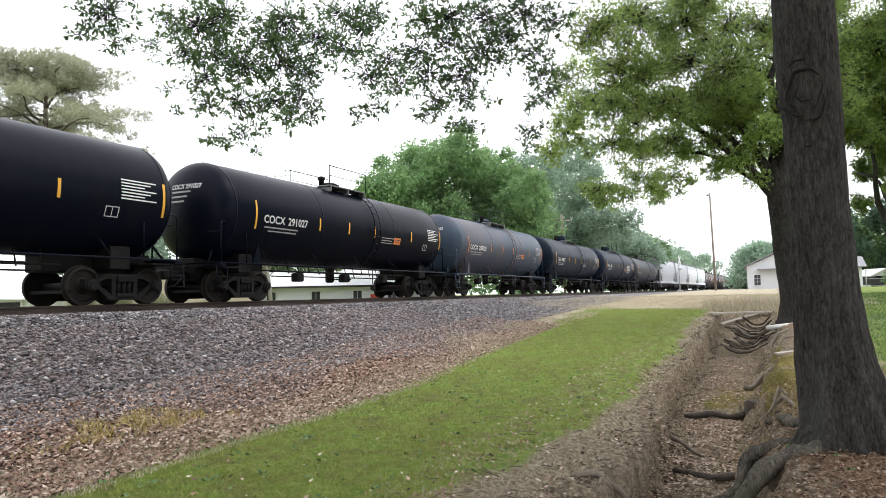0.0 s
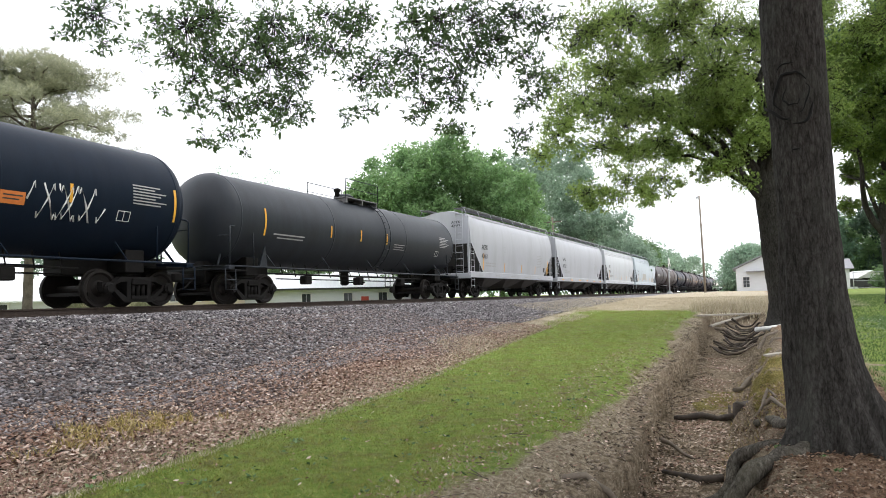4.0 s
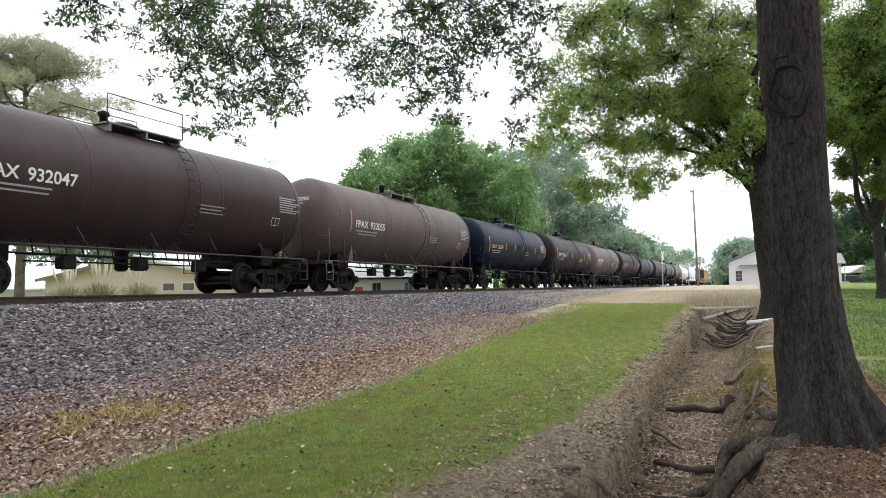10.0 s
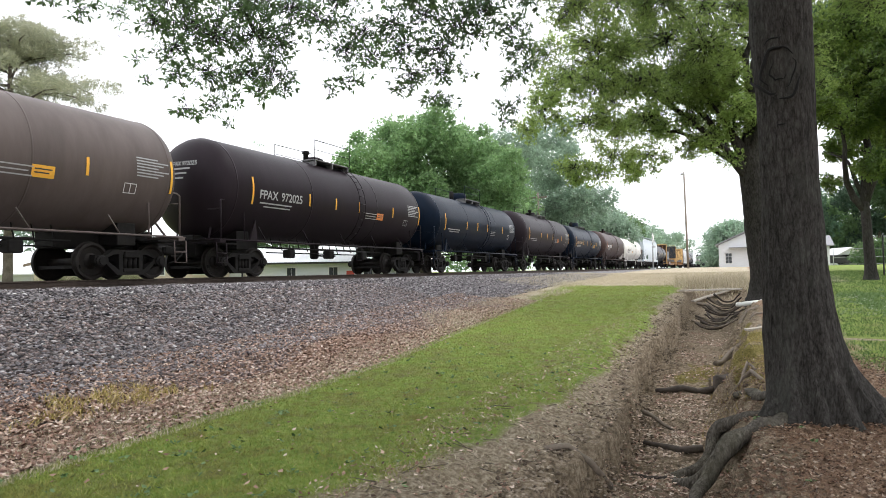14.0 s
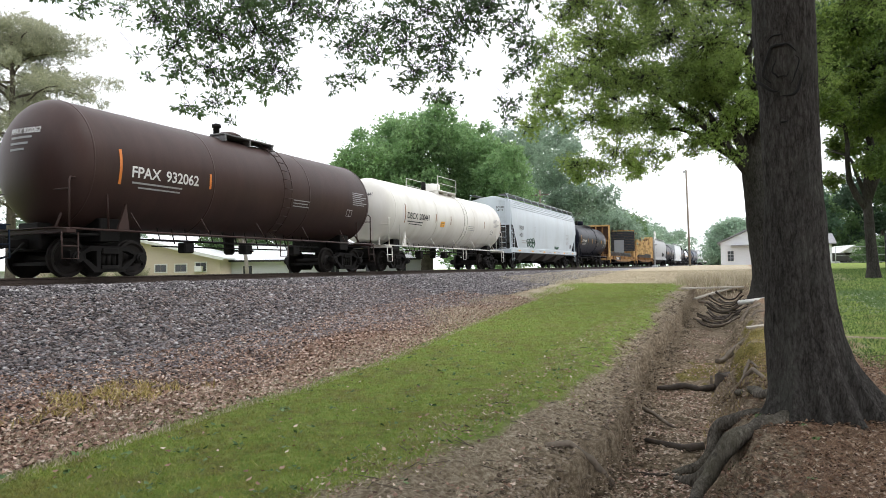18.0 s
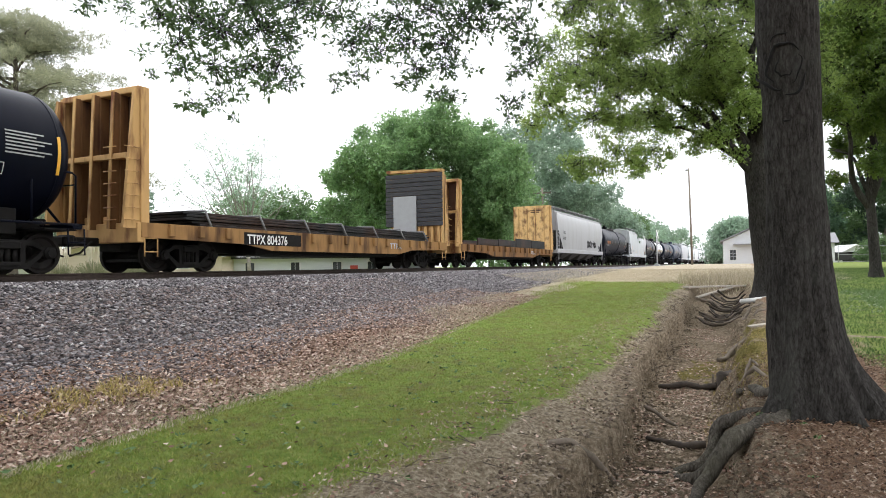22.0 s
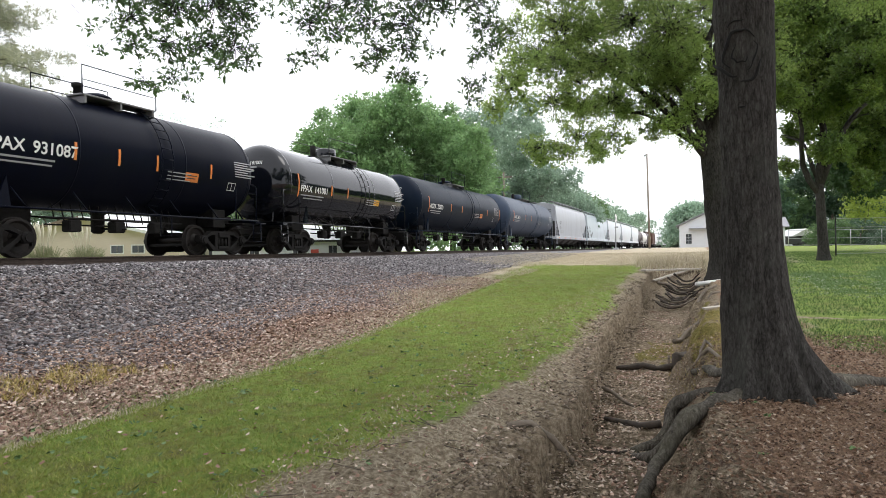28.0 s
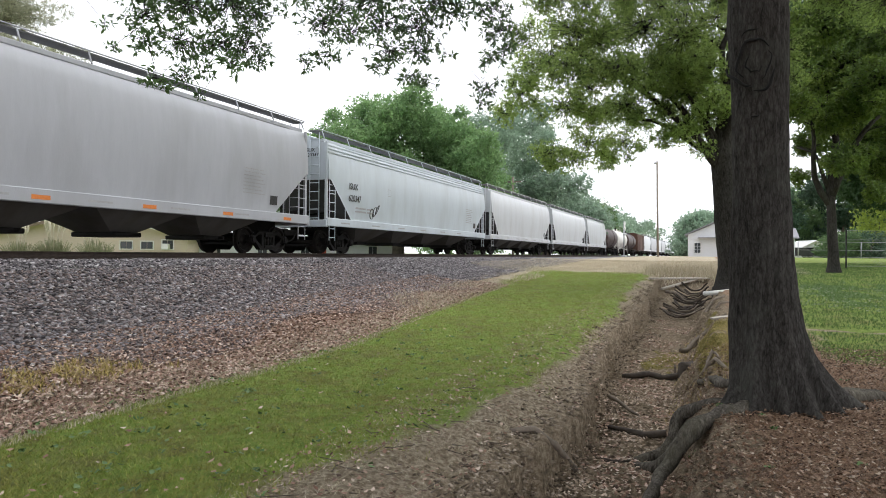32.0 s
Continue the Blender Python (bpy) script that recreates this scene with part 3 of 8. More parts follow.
SHADES = {
    "black": paint("tank_black", (0.0032, 0.0044, 0.0105), 0.34, (0.0065, 0.0075, 0.0115), 0.5),
    "blue_black": paint("tank_blue_black", (0.0052, 0.0105, 0.0215), 0.38, (0.011, 0.0145, 0.022), 0.4),
    "shiny": paint("tank_glossy_black", (0.005, 0.006, 0.009), 0.1, (0.012, 0.012, 0.012), 0.15),
    "steel": paint("tank_steel_blue", (0.009, 0.0155, 0.0275), 0.42, (0.014, 0.019, 0.028), amount=0.4),
    "grey": paint("tank_grey", (0.085, 0.098, 0.115), 0.5, amount=0.3),
    "dark_grey": paint("tank_dark_grey", (0.030, 0.035, 0.042), 0.45, (0.02, 0.02, 0.022), amount=0.35),
    "rusty": paint("tank_rusty_grey", (0.046, 0.066, 0.096), 0.42, rust=(0.15, 0.075, 0.05), amount=0.34),
    "slate": paint("tank_slate_blue", (0.036, 0.052, 0.084), 0.4, (0.028, 0.036, 0.045), amount=0.3),
    "brown": paint("tank_brown", (0.045, 0.031, 0.029), 0.42, (0.022, 0.018, 0.016), amount=0.4),
    "dark_brown": paint("tank_dark_brown", (0.021, 0.0155, 0.019), 0.40, (0.02, 0.018, 0.018), amount=0.4),
    "light_brown": paint("tank_light_brown", (0.105, 0.083, 0.076), 0.5, (0.045, 0.035, 0.031), amount=0.35),
    "red_brown": paint("tank_red_brown", (0.052, 0.030, 0.026), 0.45, (0.03, 0.022, 0.02), amount=0.35),
    "white": paint("tank_white", (0.74, 0.725, 0.68), 0.45, (0.5, 0.46, 0.38), 0.35, spread=0.04),
    "pale_grey": paint("hopper_pale_grey", (0.41, 0.422, 0.45), 0.42, (0.32, 0.325, 0.335), 0.4, spread=0.05),
    "hopper_white": paint("hopper_white", (0.53, 0.55, 0.57), 0.34, (0.39, 0.385, 0.37), 0.35, spread=0.05),
    "hopper_blue": paint("hopper_blue_white", (0.52, 0.575, 0.615), 0.32, (0.37, 0.395, 0.40), 0.3, spread=0.05),
    "hopper_grey": paint("hopper_grey", (0.37, 0.375, 0.385), 0.45, (0.29, 0.285, 0.275), 0.4, spread=0.05),
    "yellow": paint("flatcar_yellow", (0.53, 0.325, 0.13), 0.7, rust=(0.14, 0.05, 0.022), amount=1.0, streak=2.3),
    "dark_sill": paint("flatcar_dark_sill", (0.22, 0.112, 0.042), 0.8, rust=(0.03, 0.017, 0.012), amount=1.0, streak=1.6),
    "sill": paint("flatcar_rusty_sill", (0.31, 0.172, 0.064), 0.8, rust=(0.05, 0.024, 0.014), amount=0.95, streak=1.3),
    "bulkhead_shaded_tan": paint("bulkhead_shaded_tan", (0.19, 0.095, 0.04), 0.8, rust=(0.05, 0.022, 0.014), amount=0.9, streak=1.5),
    "boxcar": paint("boxcar_brown", (0.10, 0.05, 0.035), 0.65, amount=0.4),
}
gloss = SHADES["shiny"].node_tree.nodes["Principled BSDF"]
gloss.inputs["Coat Weight"].default_value, gloss.inputs["Coat Roughness"].default_value, gloss.inputs["Coat IOR"].default_value = 1.0, 0.03, 1.36
SPRAY_GREEN = mat("spray_green", ((0.02, 0.06, 0.04), (0.05, 0.12, 0.08)), 0.5, 6)
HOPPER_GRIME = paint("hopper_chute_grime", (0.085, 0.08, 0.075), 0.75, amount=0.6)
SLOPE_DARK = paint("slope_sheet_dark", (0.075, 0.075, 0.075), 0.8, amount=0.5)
GRATE = mat("grating_steel", ((0.10, 0.10, 0.10), (0.2, 0.2, 0.2)), 0.6, 20, metal=0.3)
TIMBER_BLACK = mat("black_lagging", ((0.022, 0.022, 0.026), (0.06, 0.06, 0.066)), 0.8, 4, 0.4, stretch=(0.4, 0.4, 6))
DOOR_GREY = mat("grey_panel", ((0.30, 0.305, 0.32), (0.36, 0.365, 0.38)), 0.6, 3)
SCUFFED = mat("scuffed_yellow", ((0.36, 0.18, 0.06), (0.66, 0.42, 0.17), (0.72, 0.48, 0.21), (0.60, 0.37, 0.14)), 0.7, 5, 0.15, 20, stretch=(1.2, 1, 0.8), detail=10, stain=(0.13, 0.048, 0.022), stain_scale=2.2, stain_amount=0.9)
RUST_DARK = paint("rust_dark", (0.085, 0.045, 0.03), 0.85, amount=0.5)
PLATE = mat("steel_plate", ((0.006, 0.007, 0.008), (0.022, 0.022, 0.022)), 0.6, 3, 0.2, spec=0.25, stain=(0.06, 0.03, 0.02), stain_amount=0.6)


def text_mesh(words, size, material, wrap):
    """Lettering as a thin mesh; wrap turns (along, up) into a place on the car's side."""
    cu = bpy.data.curves.new("lettering", "FONT")
    cu.body, cu.size, cu.align_x, cu.offset = words, size, "LEFT", 0.007 * size / 0.38
    ob = new("lettering", cu)
    me = bpy.data.meshes.new_from_object(ob.evaluated_get(bpy.context.evaluated_depsgraph_get()))
    bpy.data.objects.remove(ob)
    bpy.data.curves.remove(cu)
    me["span"] = max(v.co.x for v in me.vertices)
    for v in me.vertices:
        v.co = wrap(v.co.x, v.co.y)
    me.materials.clear()
    me.materials.append(material)
    return me


def bars_mesh(rects, material, wrap, nseg=2):
    """Plain bars (along, up, width, height) laid on the car's side."""
    vs, fs = [], []
    for u, v, w, h in rects:
        o = len(vs)
        k = max(1, min(8, int(h / 0.12) + 1))
        for i in range(k + 1):
            for uu in (u, u + w):
                vs.append(wrap(uu, v + h * i / k))
        for i in range(k):
            fs.append((o + 2 * i, o + 2 * i + 1, o + 2 * i + 3, o + 2 * i + 2))
    return mesh_of("marking", vs, fs, material)


def lines(car, rects, material, wrap, name="data_line"):
    """Lines of small writing, each a part."""
    for r in rects:
        put(name, bars_mesh([r], material, wrap), car, None, "line of small lettering")


# trucks: meshes shared by all cars
def side_frame_mesh():
    s = Shape()
    for x0, x1 in ((-0.09, 0.09),):
        s.prism_x([(-1.05, 0.60), (-0.72, 0.60), (-0.52, 0.74), (0.52, 0.74), (0.72, 0.60), (1.05, 0.60), (1.05, 0.42), (1.0, 0.36), (0.76, 0.36), (0.74, 0.52), (0.5, 0.62), (-0.5, 0.62), (-0.74, 0.52), (-0.76, 0.36), (-1.0, 0.36), (-1.05, 0.42)], x0, x1)
        s.prism_x([(-0.74, 0.56), (-0.66, 0.44), (-0.34, 0.22), (0.34, 0.22), (0.66, 0.44), (0.74, 0.56), (0.76, 0.42), (0.42, 0.11), (-0.42, 0.11), (-0.76, 0.42)][::-1], x0, x1)
        for y in (-0.30, 0.30):
            s.box((x0, y - 0.06, 0.18), (x1, y + 0.06, 0.66), 0.01)
        s.box((x0 - 0.02, -0.24, 0.18), (x1 + 0.03, 0.24, 0.27), 0.01)
        for y in (-0.15, 0.0, 0.15):
            s.lathe_z([(0.27, 0.065), (0.55, 0.065)], 10, (0.02, y))
        s.box((x0 - 0.03, -0.23, 0.54), (x1 + 0.05, 0.23, 0.70), 0.02)
        for y in (-0.89, 0.89):
            s.lathe_x([(-0.05, 0.14), (0.14, 0.14), (0.17, 0.10), (0.20, 0.10)], 14, (y, WHEEL_R))
    return s.mesh("side_frame", BLACK_RUN)


def wheelset_mesh():
    s = Shape()
    s.lathe_x([(-0.98, 0.075), (-0.8, 0.09), (0.8, 0.09), (0.98, 0.075)], 12)
    for sg in (-1, 1):
        prof = [(0.685, 0.25), (0.685, 0.415), (0.672, 0.43), (0.672, WHEEL_R - 0.004 + 0.028), (0.70, WHEEL_R + 0.026), (0.712, WHEEL_R), (0.81, WHEEL_R - 0.006), (0.815, 0.385), (0.80, 0.37), (0.765, 0.34), (0.745, 0.20), (0.80, 0.15), (0.84, 0.13)]
        s.lathe_x([(sg * x, r) for x, r in prof], 28)
    return s.mesh("wheelset", WHEEL)


SIDE_FRAME, WHEELSET = side_frame_mesh(), wheelset_mesh()
BOLSTER = Shape().box((-1.02, -0.2, 0.42), (1.02, 0.2, 0.70), 0.03).box((-0.25, -0.25, 0.68), (0.25, 0.25, 0.85), 0.02).box((-0.85, -1.25, 0.28), (0.85, -1.19, 0.36)).box((-0.85, 1.19, 0.28), (0.85, 1.25, 0.36)).mesh("truck", BLACK_RUN)
COUPLER = Shape().box((-0.13, -0.2, 0.68), (0.13, 0.62, 0.90), 0.03).box((-0.22, -0.36, 0.66), (0.16, -0.08, 0.94), 0.05).tube([(0.28, 0.2, 0.8), (0.33, -0.15, 0.5), (0.3, -0.42, 0.42)], 0.025, 6).mesh("coupler", BLACK_RUN)
WHEELSETS = []
CARS = []


def running_gear(car, L, centre, m):
    """Two trucks and two couplers. The wheelsets turn, so their places lie in the parent offset."""
    for sg in (-1, 1):
        t = put("truck", BOLSTER, car, pose(0, sg * centre, 0))
        for x in (-0.99, 0.99):
            put("side_frame", SIDE_FRAME, t, pose(x, 0, 0, 0, 0, 0 if x > 0 else 180))
        for y in (-0.89, 0.89):
            w = put("wheelset", WHEELSET, t)
            w.matrix_parent_inverse = Matrix.Translation((0, y, WHEEL_R))
            WHEELSETS.append(w)
        put("coupler", COUPLER, car, pose(0, sg * (L / 2 - 0.28), 0, 0, 0, 0 if sg < 0 else 180))


def car_thing(name, label, category, k):
    """An empty at the rail, midway between its two couplings."""
    a, b = COUPLINGS[k], COUPLINGS[k + 1]
    car = thing(name, label, category, pose(TRACK_X, (a + b) / 2, RAIL_Z), "cars of the passing freight train")
    CARS.append((car, (a + b) / 2))
    return car, b - a


def pipe(name, car, pts, r, material, label="", n=6):
    return put(name, Shape().tube(pts, r, n).mesh(name, material), car, None, label)


def ladder_shape(x, y, z0, z1, w=0.42, along_y=True, gap=0.34, r=0.018):
    s = Shape()
    d = Vector((0, w / 2, 0)) if along_y else Vector((w / 2, 0, 0))
    p = Vector((x, y, 0))
    for sg in (-1, 1):
        s.tube([p + d * sg + Vector((0, 0, z0)), p + d * sg + Vector((0, 0, z1))], r, 6)
    z = z0 + 0.12
    while z < z1:
        s.tube([p - d + Vector((0, 0, z)), p + d + Vector((0, 0, z))], r, 6)
        z += gap
    return s


def tank_car(k, label, shade, marks="", mark_mat=None, R=1.50, stripes=5, stripe_mat=None, top="dome", rail_mat=None, sill=True, panel=True, ladder=True, placard=None, placard_at=0.665, data=True, scrawl=False, text_size=0.33, text_at=0.13, bottom=1.16):
    car, L = car_thing("tank_car", label, "tank car", k)
    body, zc = SHADES[shade], bottom + R
    half = L / 2 - 0.52
    mark_mat = mark_mat or MARK_WHITE
    rail_mat = rail_mat or body
    head = [(-half + 0.5 * R * (1 - math.cos(math.pi / 2 * i / 9)), max(0.03, R * math.sin(math.pi / 2 * i / 9))) for i in range(10)]
    ys = [-half + 0.5 * R + (2 * half - R) * i / 8 for i in range(1, 8)]
    prof = head + [(y, R) for y in ys] + [(-y, r) for y, r in reversed(head)]
    put("tank", Shape().lathe_y(prof, 56, (0, zc)).mesh("tank", body), car)
    for y in (-half + 0.5 * R, half - 0.5 * R, -half * 0.33, half * 0.33):
        put("weld_seam", Shape().lathe_y([(y - 0.03, R - 0.01), (y - 0.02, R + 0.007), (y + 0.02, R + 0.007), (y + 0.03, R - 0.01)], 56, (0, zc)).mesh("weld_seam", body), car)

    def wrap(u, v):
        # u: along from the near end, v: height over the rail, laid round the shell
        a = (v - zc) / R
        return ((R + 0.012) * math.cos(a), -half + u, zc + (R + 0.012) * math.sin(a))

    full = 2 * half
    if marks:
        letters, digits = marks[:4], marks[4:].strip()
        me = text_mesh(letters, text_size, mark_mat, lambda x, y: wrap(full * text_at + x, zc - 0.28 + y))
        put("reporting_mark", me, car, None, "painted letters")
        u = full * text_at + me["span"] + 0.3 * text_size * (marks[4] == " ") + 0.05
        put("car_number", text_mesh(digits, text_size, mark_mat, lambda x, y: wrap(u + x, zc - 0.28 + y)), car, None, "painted numerals")
        put("end_mark", text_mesh(marks, 0.19, mark_mat, lambda x, y: (-0.35 + x * 0.9, -half + 0.5 * R * (1 - math.sqrt(max(0.0, 1 - ((x * 0.9 - 0.35) ** 2 + (0.62 + y) ** 2) / R ** 2))) - 0.02, zc + 0.62 + y)), car, None, "small painted letters on the tank head")
        for j in range(3):
            z = zc + 0.50 - 0.14 * j
            bar = [(-0.30 + 0.1 * i, z) for i in range(8 - j)]
            bulge = [-half + 0.5 * R * (1 - math.sqrt(max(0.0, 1 - (x * x + (h - zc) ** 2) / R ** 2))) - 0.015 for x, h in bar]
            put("head_line", mesh_of("head_line", [(x, y, h + d) for (x, h), y in zip(bar, bulge) for d in (0, 0.05)], [(2 * i, 2 * i + 2, 2 * i + 3, 2 * i + 1) for i in range(len(bar) - 1)], MARK_GREY), car, None, "line of small lettering on the tank head")
    if data:
        lines(car, [(full * text_at + 0.05, zc - 0.44, 1.6, 0.045), (full * text_at + 0.25, zc - 0.55, 1.35, 0.04)], MARK_GREY if shade != "white" else MARK_BLACK, wrap)
        lines(car, [(full * 0.60, zc - 0.30 - 0.1 * i, 0.9 - 0.1 * (i % 2), 0.03) for i in range(3)], MARK_GREY, wrap)
        u, v = full * 0.84, zc - 0.62
        put("test_frame", bars_mesh([(u, v, 0.36, 0.018), (u, v + 0.24, 0.36, 0.018), (u, v, 0.018, 0.24), (u + 0.17, v, 0.018, 0.24), (u + 0.342, v, 0.018, 0.24)], mark_mat, wrap), car, None, "thin white frame of a stencil")
    if panel:
        lines(car, [(full * 0.865, zc - 0.16 + 0.075 * i, 1.0 - 0.17 * ((i * 5 + k) % 3), 0.032) for i in range(7)], mark_mat if k < 2 else MARK_GREY, wrap, "stencil_line")
    if placard:
        put("placard", bars_mesh([(full * placard_at, zc - 0.50, 0.52, 0.27)], placard, wrap), car, None, "orange placard")
        lines(car, [(full * placard_at + 0.06, zc - 0.33, 0.40, 0.03), (full * placard_at + 0.06, zc - 0.41, 0.34, 0.03)], MARK_BLACK, lambda u, v: Vector(wrap(u, v)) + Vector((0.004, 0, 0)), "placard_line")
    sm = stripe_mat or MARK_YELLOW
    for i in range(stripes):
        y = full * (0.105, 0.32, 0.44, 0.56, 0.76, 0.945)[i]
        hgt = 0.85 if i in (0, 5) else 0.42
        put("reflector_stripe", bars_mesh([(y, zc - 0.32 if hgt < 0.5 else zc - 0.5, 0.075, hgt)], sm, wrap), car)
    if scrawl:
        for j in range(3):
            pts = []
            for i in range(9):
                pts.append(wrap(full * 0.70 + 0.35 * j + 0.16 * i * 0.9, zc - 0.35 + 0.45 * math.sin(i * 2.1 + j)))
            put("graffiti_stroke", Shape().tube(pts, 0.02, 5).mesh("graffiti_stroke", MARK_WHITE), car, None, "white sprayed scrawl")
    # fittings on top
    zt = bottom + 2 * R
    plat = Shape()
    for x in (-0.62, 0.62):
        plat.box((x - 0.28, -1.2, zt - 0.03), (x + 0.28, 1.2, zt + 0.02), 0.01)
    for y in (-1.1, 0, 1.1):
        plat.box((-0.9, y - 0.03, zt - 0.22), (0.9, y + 0.03, zt - 0.02))
    put("platform", plat.mesh("platform", GRATE if shade != "white" else body), car, None, "grated walkway on the tank top")
    if top == "dome":
        put("manway", Shape().lathe_z([(zt - 0.15, 0.36), (zt + 0.16, 0.36), (zt + 0.18, 0.40), (zt + 0.22, 0.40), (zt + 0.30, 0.25), (zt + 0.32, 0.05)], 20).mesh("manway", body), car)
        put("valve", Shape().lathe_z([(zt - 0.1, 0.10), (zt + 0.3, 0.10), (zt + 0.32, 0.14), (zt + 0.42, 0.14), (zt + 0.45, 0.04)], 12, (0.2, -0.75)).mesh("valve", BLACK_RUN), car)
    else:
        put("valve_housing", Shape().lathe_z([(zt - 0.15, 0.45), (zt + 0.42, 0.45), (zt + 0.46, 0.40), (zt + 0.47, 0.05)], 24).mesh("valve_housing", body), car)
        put("valve", Shape().lathe_z([(zt - 0.1, 0.12), (zt + 0.45, 0.12), (zt + 0.5, 0.05)], 12, (0.0, -1.0)).mesh("valve", BLACK_RUN), car)
    if k not in (19, 22, 26):
        for x in (-0.9, 0.9):
            rl = Shape().tube([(x, -1.2, zt), (x, -1.2, zt + 0.72), (x, 1.2, zt + 0.72), (x, 1.2, zt)], 0.018, 6)
            rl.tube([(x, -1.2, zt + 0.36), (x, 1.2, zt + 0.36)], 0.014, 6)
            put("safety_railing", rl.mesh("safety_railing", rail_mat), car)
    # frame, side rail, ladder, end platforms
    if sill:
        for x in (-1, 1):
            pipe("side_rail", car, [(x * 1.44, -L / 2 + 0.75, bottom - 0.06), (x * 1.44, L / 2 - 0.75, bottom - 0.06)], 0.028, rail_mat)
        for i in range(5):
            y = lerp(-half + 2.2, half - 2.2, i / 4)
            pipe("rail_bracket", car, [(1.44, y, bottom - 0.06), (R * 0.86, y - 0.25, bottom + 0.40)], 0.018, rail_mat)
    for sg in (-1, 1):
        stub = Shape()
        stub.box((-0.34, sg * (L / 2 - 2.2) - 1.45, 0.78), (0.34, sg * (L / 2 - 2.2) + 1.45, bottom + 0.12), 0.02)
        stub.box((-1.0, sg * (L / 2 - 2.15) - 0.28, 0.85), (1.0, sg * (L / 2 - 2.15) + 0.28, bottom + 0.26), 0.02)
        put("stub_sill", stub.mesh("stub_sill", BLACK_RUN), car)
    for sg in (-1, 1):
        ye = sg * (L / 2 - 0.78)
        put("end_sill", Shape().box((-1.46, ye - 0.12, bottom - 0.16), (1.46, ye + 0.12, bottom - 0.04), 0.015).box((-1.3, ye + (-0.14 if sg > 0 else -0.3) , bottom - 0.05), (1.3, ye + (0.3 if sg > 0 else 0.14), bottom - 0.03)).mesh("end_sill", rail_mat), car)
        for x in (-1.38, 1.38):
            pipe("end_handrail", car, [(x, ye, bottom - 0.05), (x, ye, bottom + 1.05), (x * 0.97, ye - sg * 0.06, bottom + 1.12), (x * 0.9, ye - sg * 0.95, bottom + 1.14), (x * 0.97, ye - sg * 1.0, bottom + 1.05), (x, ye - sg * 1.02, bottom - 0.05)], 0.024, rail_mat)
        put("end_platform", Shape().box((-1.40, min(ye, ye - sg * 0.75), bottom - 0.20), (1.40, max(ye, ye - sg * 0.75), bottom - 0.15), 0.01).mesh("end_platform", BLACK_RUN), car, None, "dark steel crossover platform")
        put("draft_gear", Shape().box((-0.52, min(ye + sg * 0.1, ye - sg * 0.6), 0.62), (0.52, max(ye + sg * 0.1, ye - sg * 0.6), bottom - 0.1), 0.04).mesh("draft_gear", BLACK_RUN), car)
        put("platform_step", Shape().tube([(1.40, ye - 0.2, bottom - 0.15), (1.42, ye - 0.2, 0.42), (1.42, ye + 0.2, 0.42), (1.40, ye + 0.2, bottom - 0.15)], 0.02, 5).tube([(1.42, ye - 0.2, 0.7), (1.42, ye + 0.2, 0.7)], 0.018, 5).mesh("platform_step", rail_mat), car)
        pipe("platform_rail", car, [(-1.38, ye, bottom - 0.05), (-1.38, ye, bottom + 0.85), (1.38, ye, bottom + 0.85), (1.38, ye, bottom - 0.05)], 0.02, rail_mat)
        pipe("head_brace", car, [(0.9, ye, bottom - 0.05), (0.55, ye - sg * 0.65, bottom + 0.95)], 0.03, rail_mat)
    put("bolster_gusset", Shape().prism_x([(-half + 1.55, bottom - 0.05), (-half + 1.9, bottom - 0.05), (-half + 1.8, bottom + 0.62)], 1.30, 1.36).mesh("bolster_gusset", rail_mat), car)
    if ladder:
        yl = 0.95
        s = Shape()
        for a0 in range(13):
            a = radians(-52 + a0 * 10.6)
            p = Vector(((R + 0.10) * math.cos(a), yl, zc + (R + 0.10) * math.sin(a)))
            s.tube([p + Vector((0, -0.2, 0)), p + Vector((0, 0.2, 0))], 0.014, 5)
        for sg in (-1, 1):
            s.tube([((R + 0.10) * math.cos(radians(a)), yl + sg * 0.2, zc + (R + 0.10) * math.sin(radians(a))) for a in range(-56, 88, 12)], 0.016, 5)
        s.tube([(1.0, yl - 0.2, bottom + 0.2), (1.46, yl - 0.2, bottom - 0.1), (1.46, yl - 0.2, 0.55), (1.46, yl + 0.2, 0.55), (1.46, yl + 0.2, bottom - 0.1)], 0.018, 5)
        put("side_ladder", s.mesh("side_ladder", rail_mat), car)
    put("bottom_outlet", Shape().lathe_z([(0.62, 0.10), (0.68, 0.17), (bottom - 0.05, 0.17), (bottom + 0.05, 0.28)], 14).tube([(0.0, 0, 0.75), (0.9, 0.1, 0.72)], 0.03, 6).mesh("bottom_outlet", BLACK_RUN), car)
    rods = Shape()
    rods.tube([(0.55, -half + 3.3, 0.80), (0.55, half - 3.3, 0.80)], 0.022, 5).tube([(0.75, -half + 3.0, 0.95), (0.75, half - 3.0, 0.93)], 0.028, 5)
    for i in range(15):
        y = lerp(-half + 3.4, half - 3.4, i / 14)
        rods.tube([(0.75, y, 0.94 - 0.07 * (i % 3)), (0.6, y, bottom + 0.25)], 0.018, 5)
        if i % 5 == 2:
            rods.box((0.5, y - 0.16, 0.62), (0.8, y + 0.2, 0.92), 0.03)
    put("brake_rigging", rods.mesh("brake_rigging", BLACK_RUN), car)
    running_gear(car, L, L / 2 - 2.08, rail_mat)
    return car


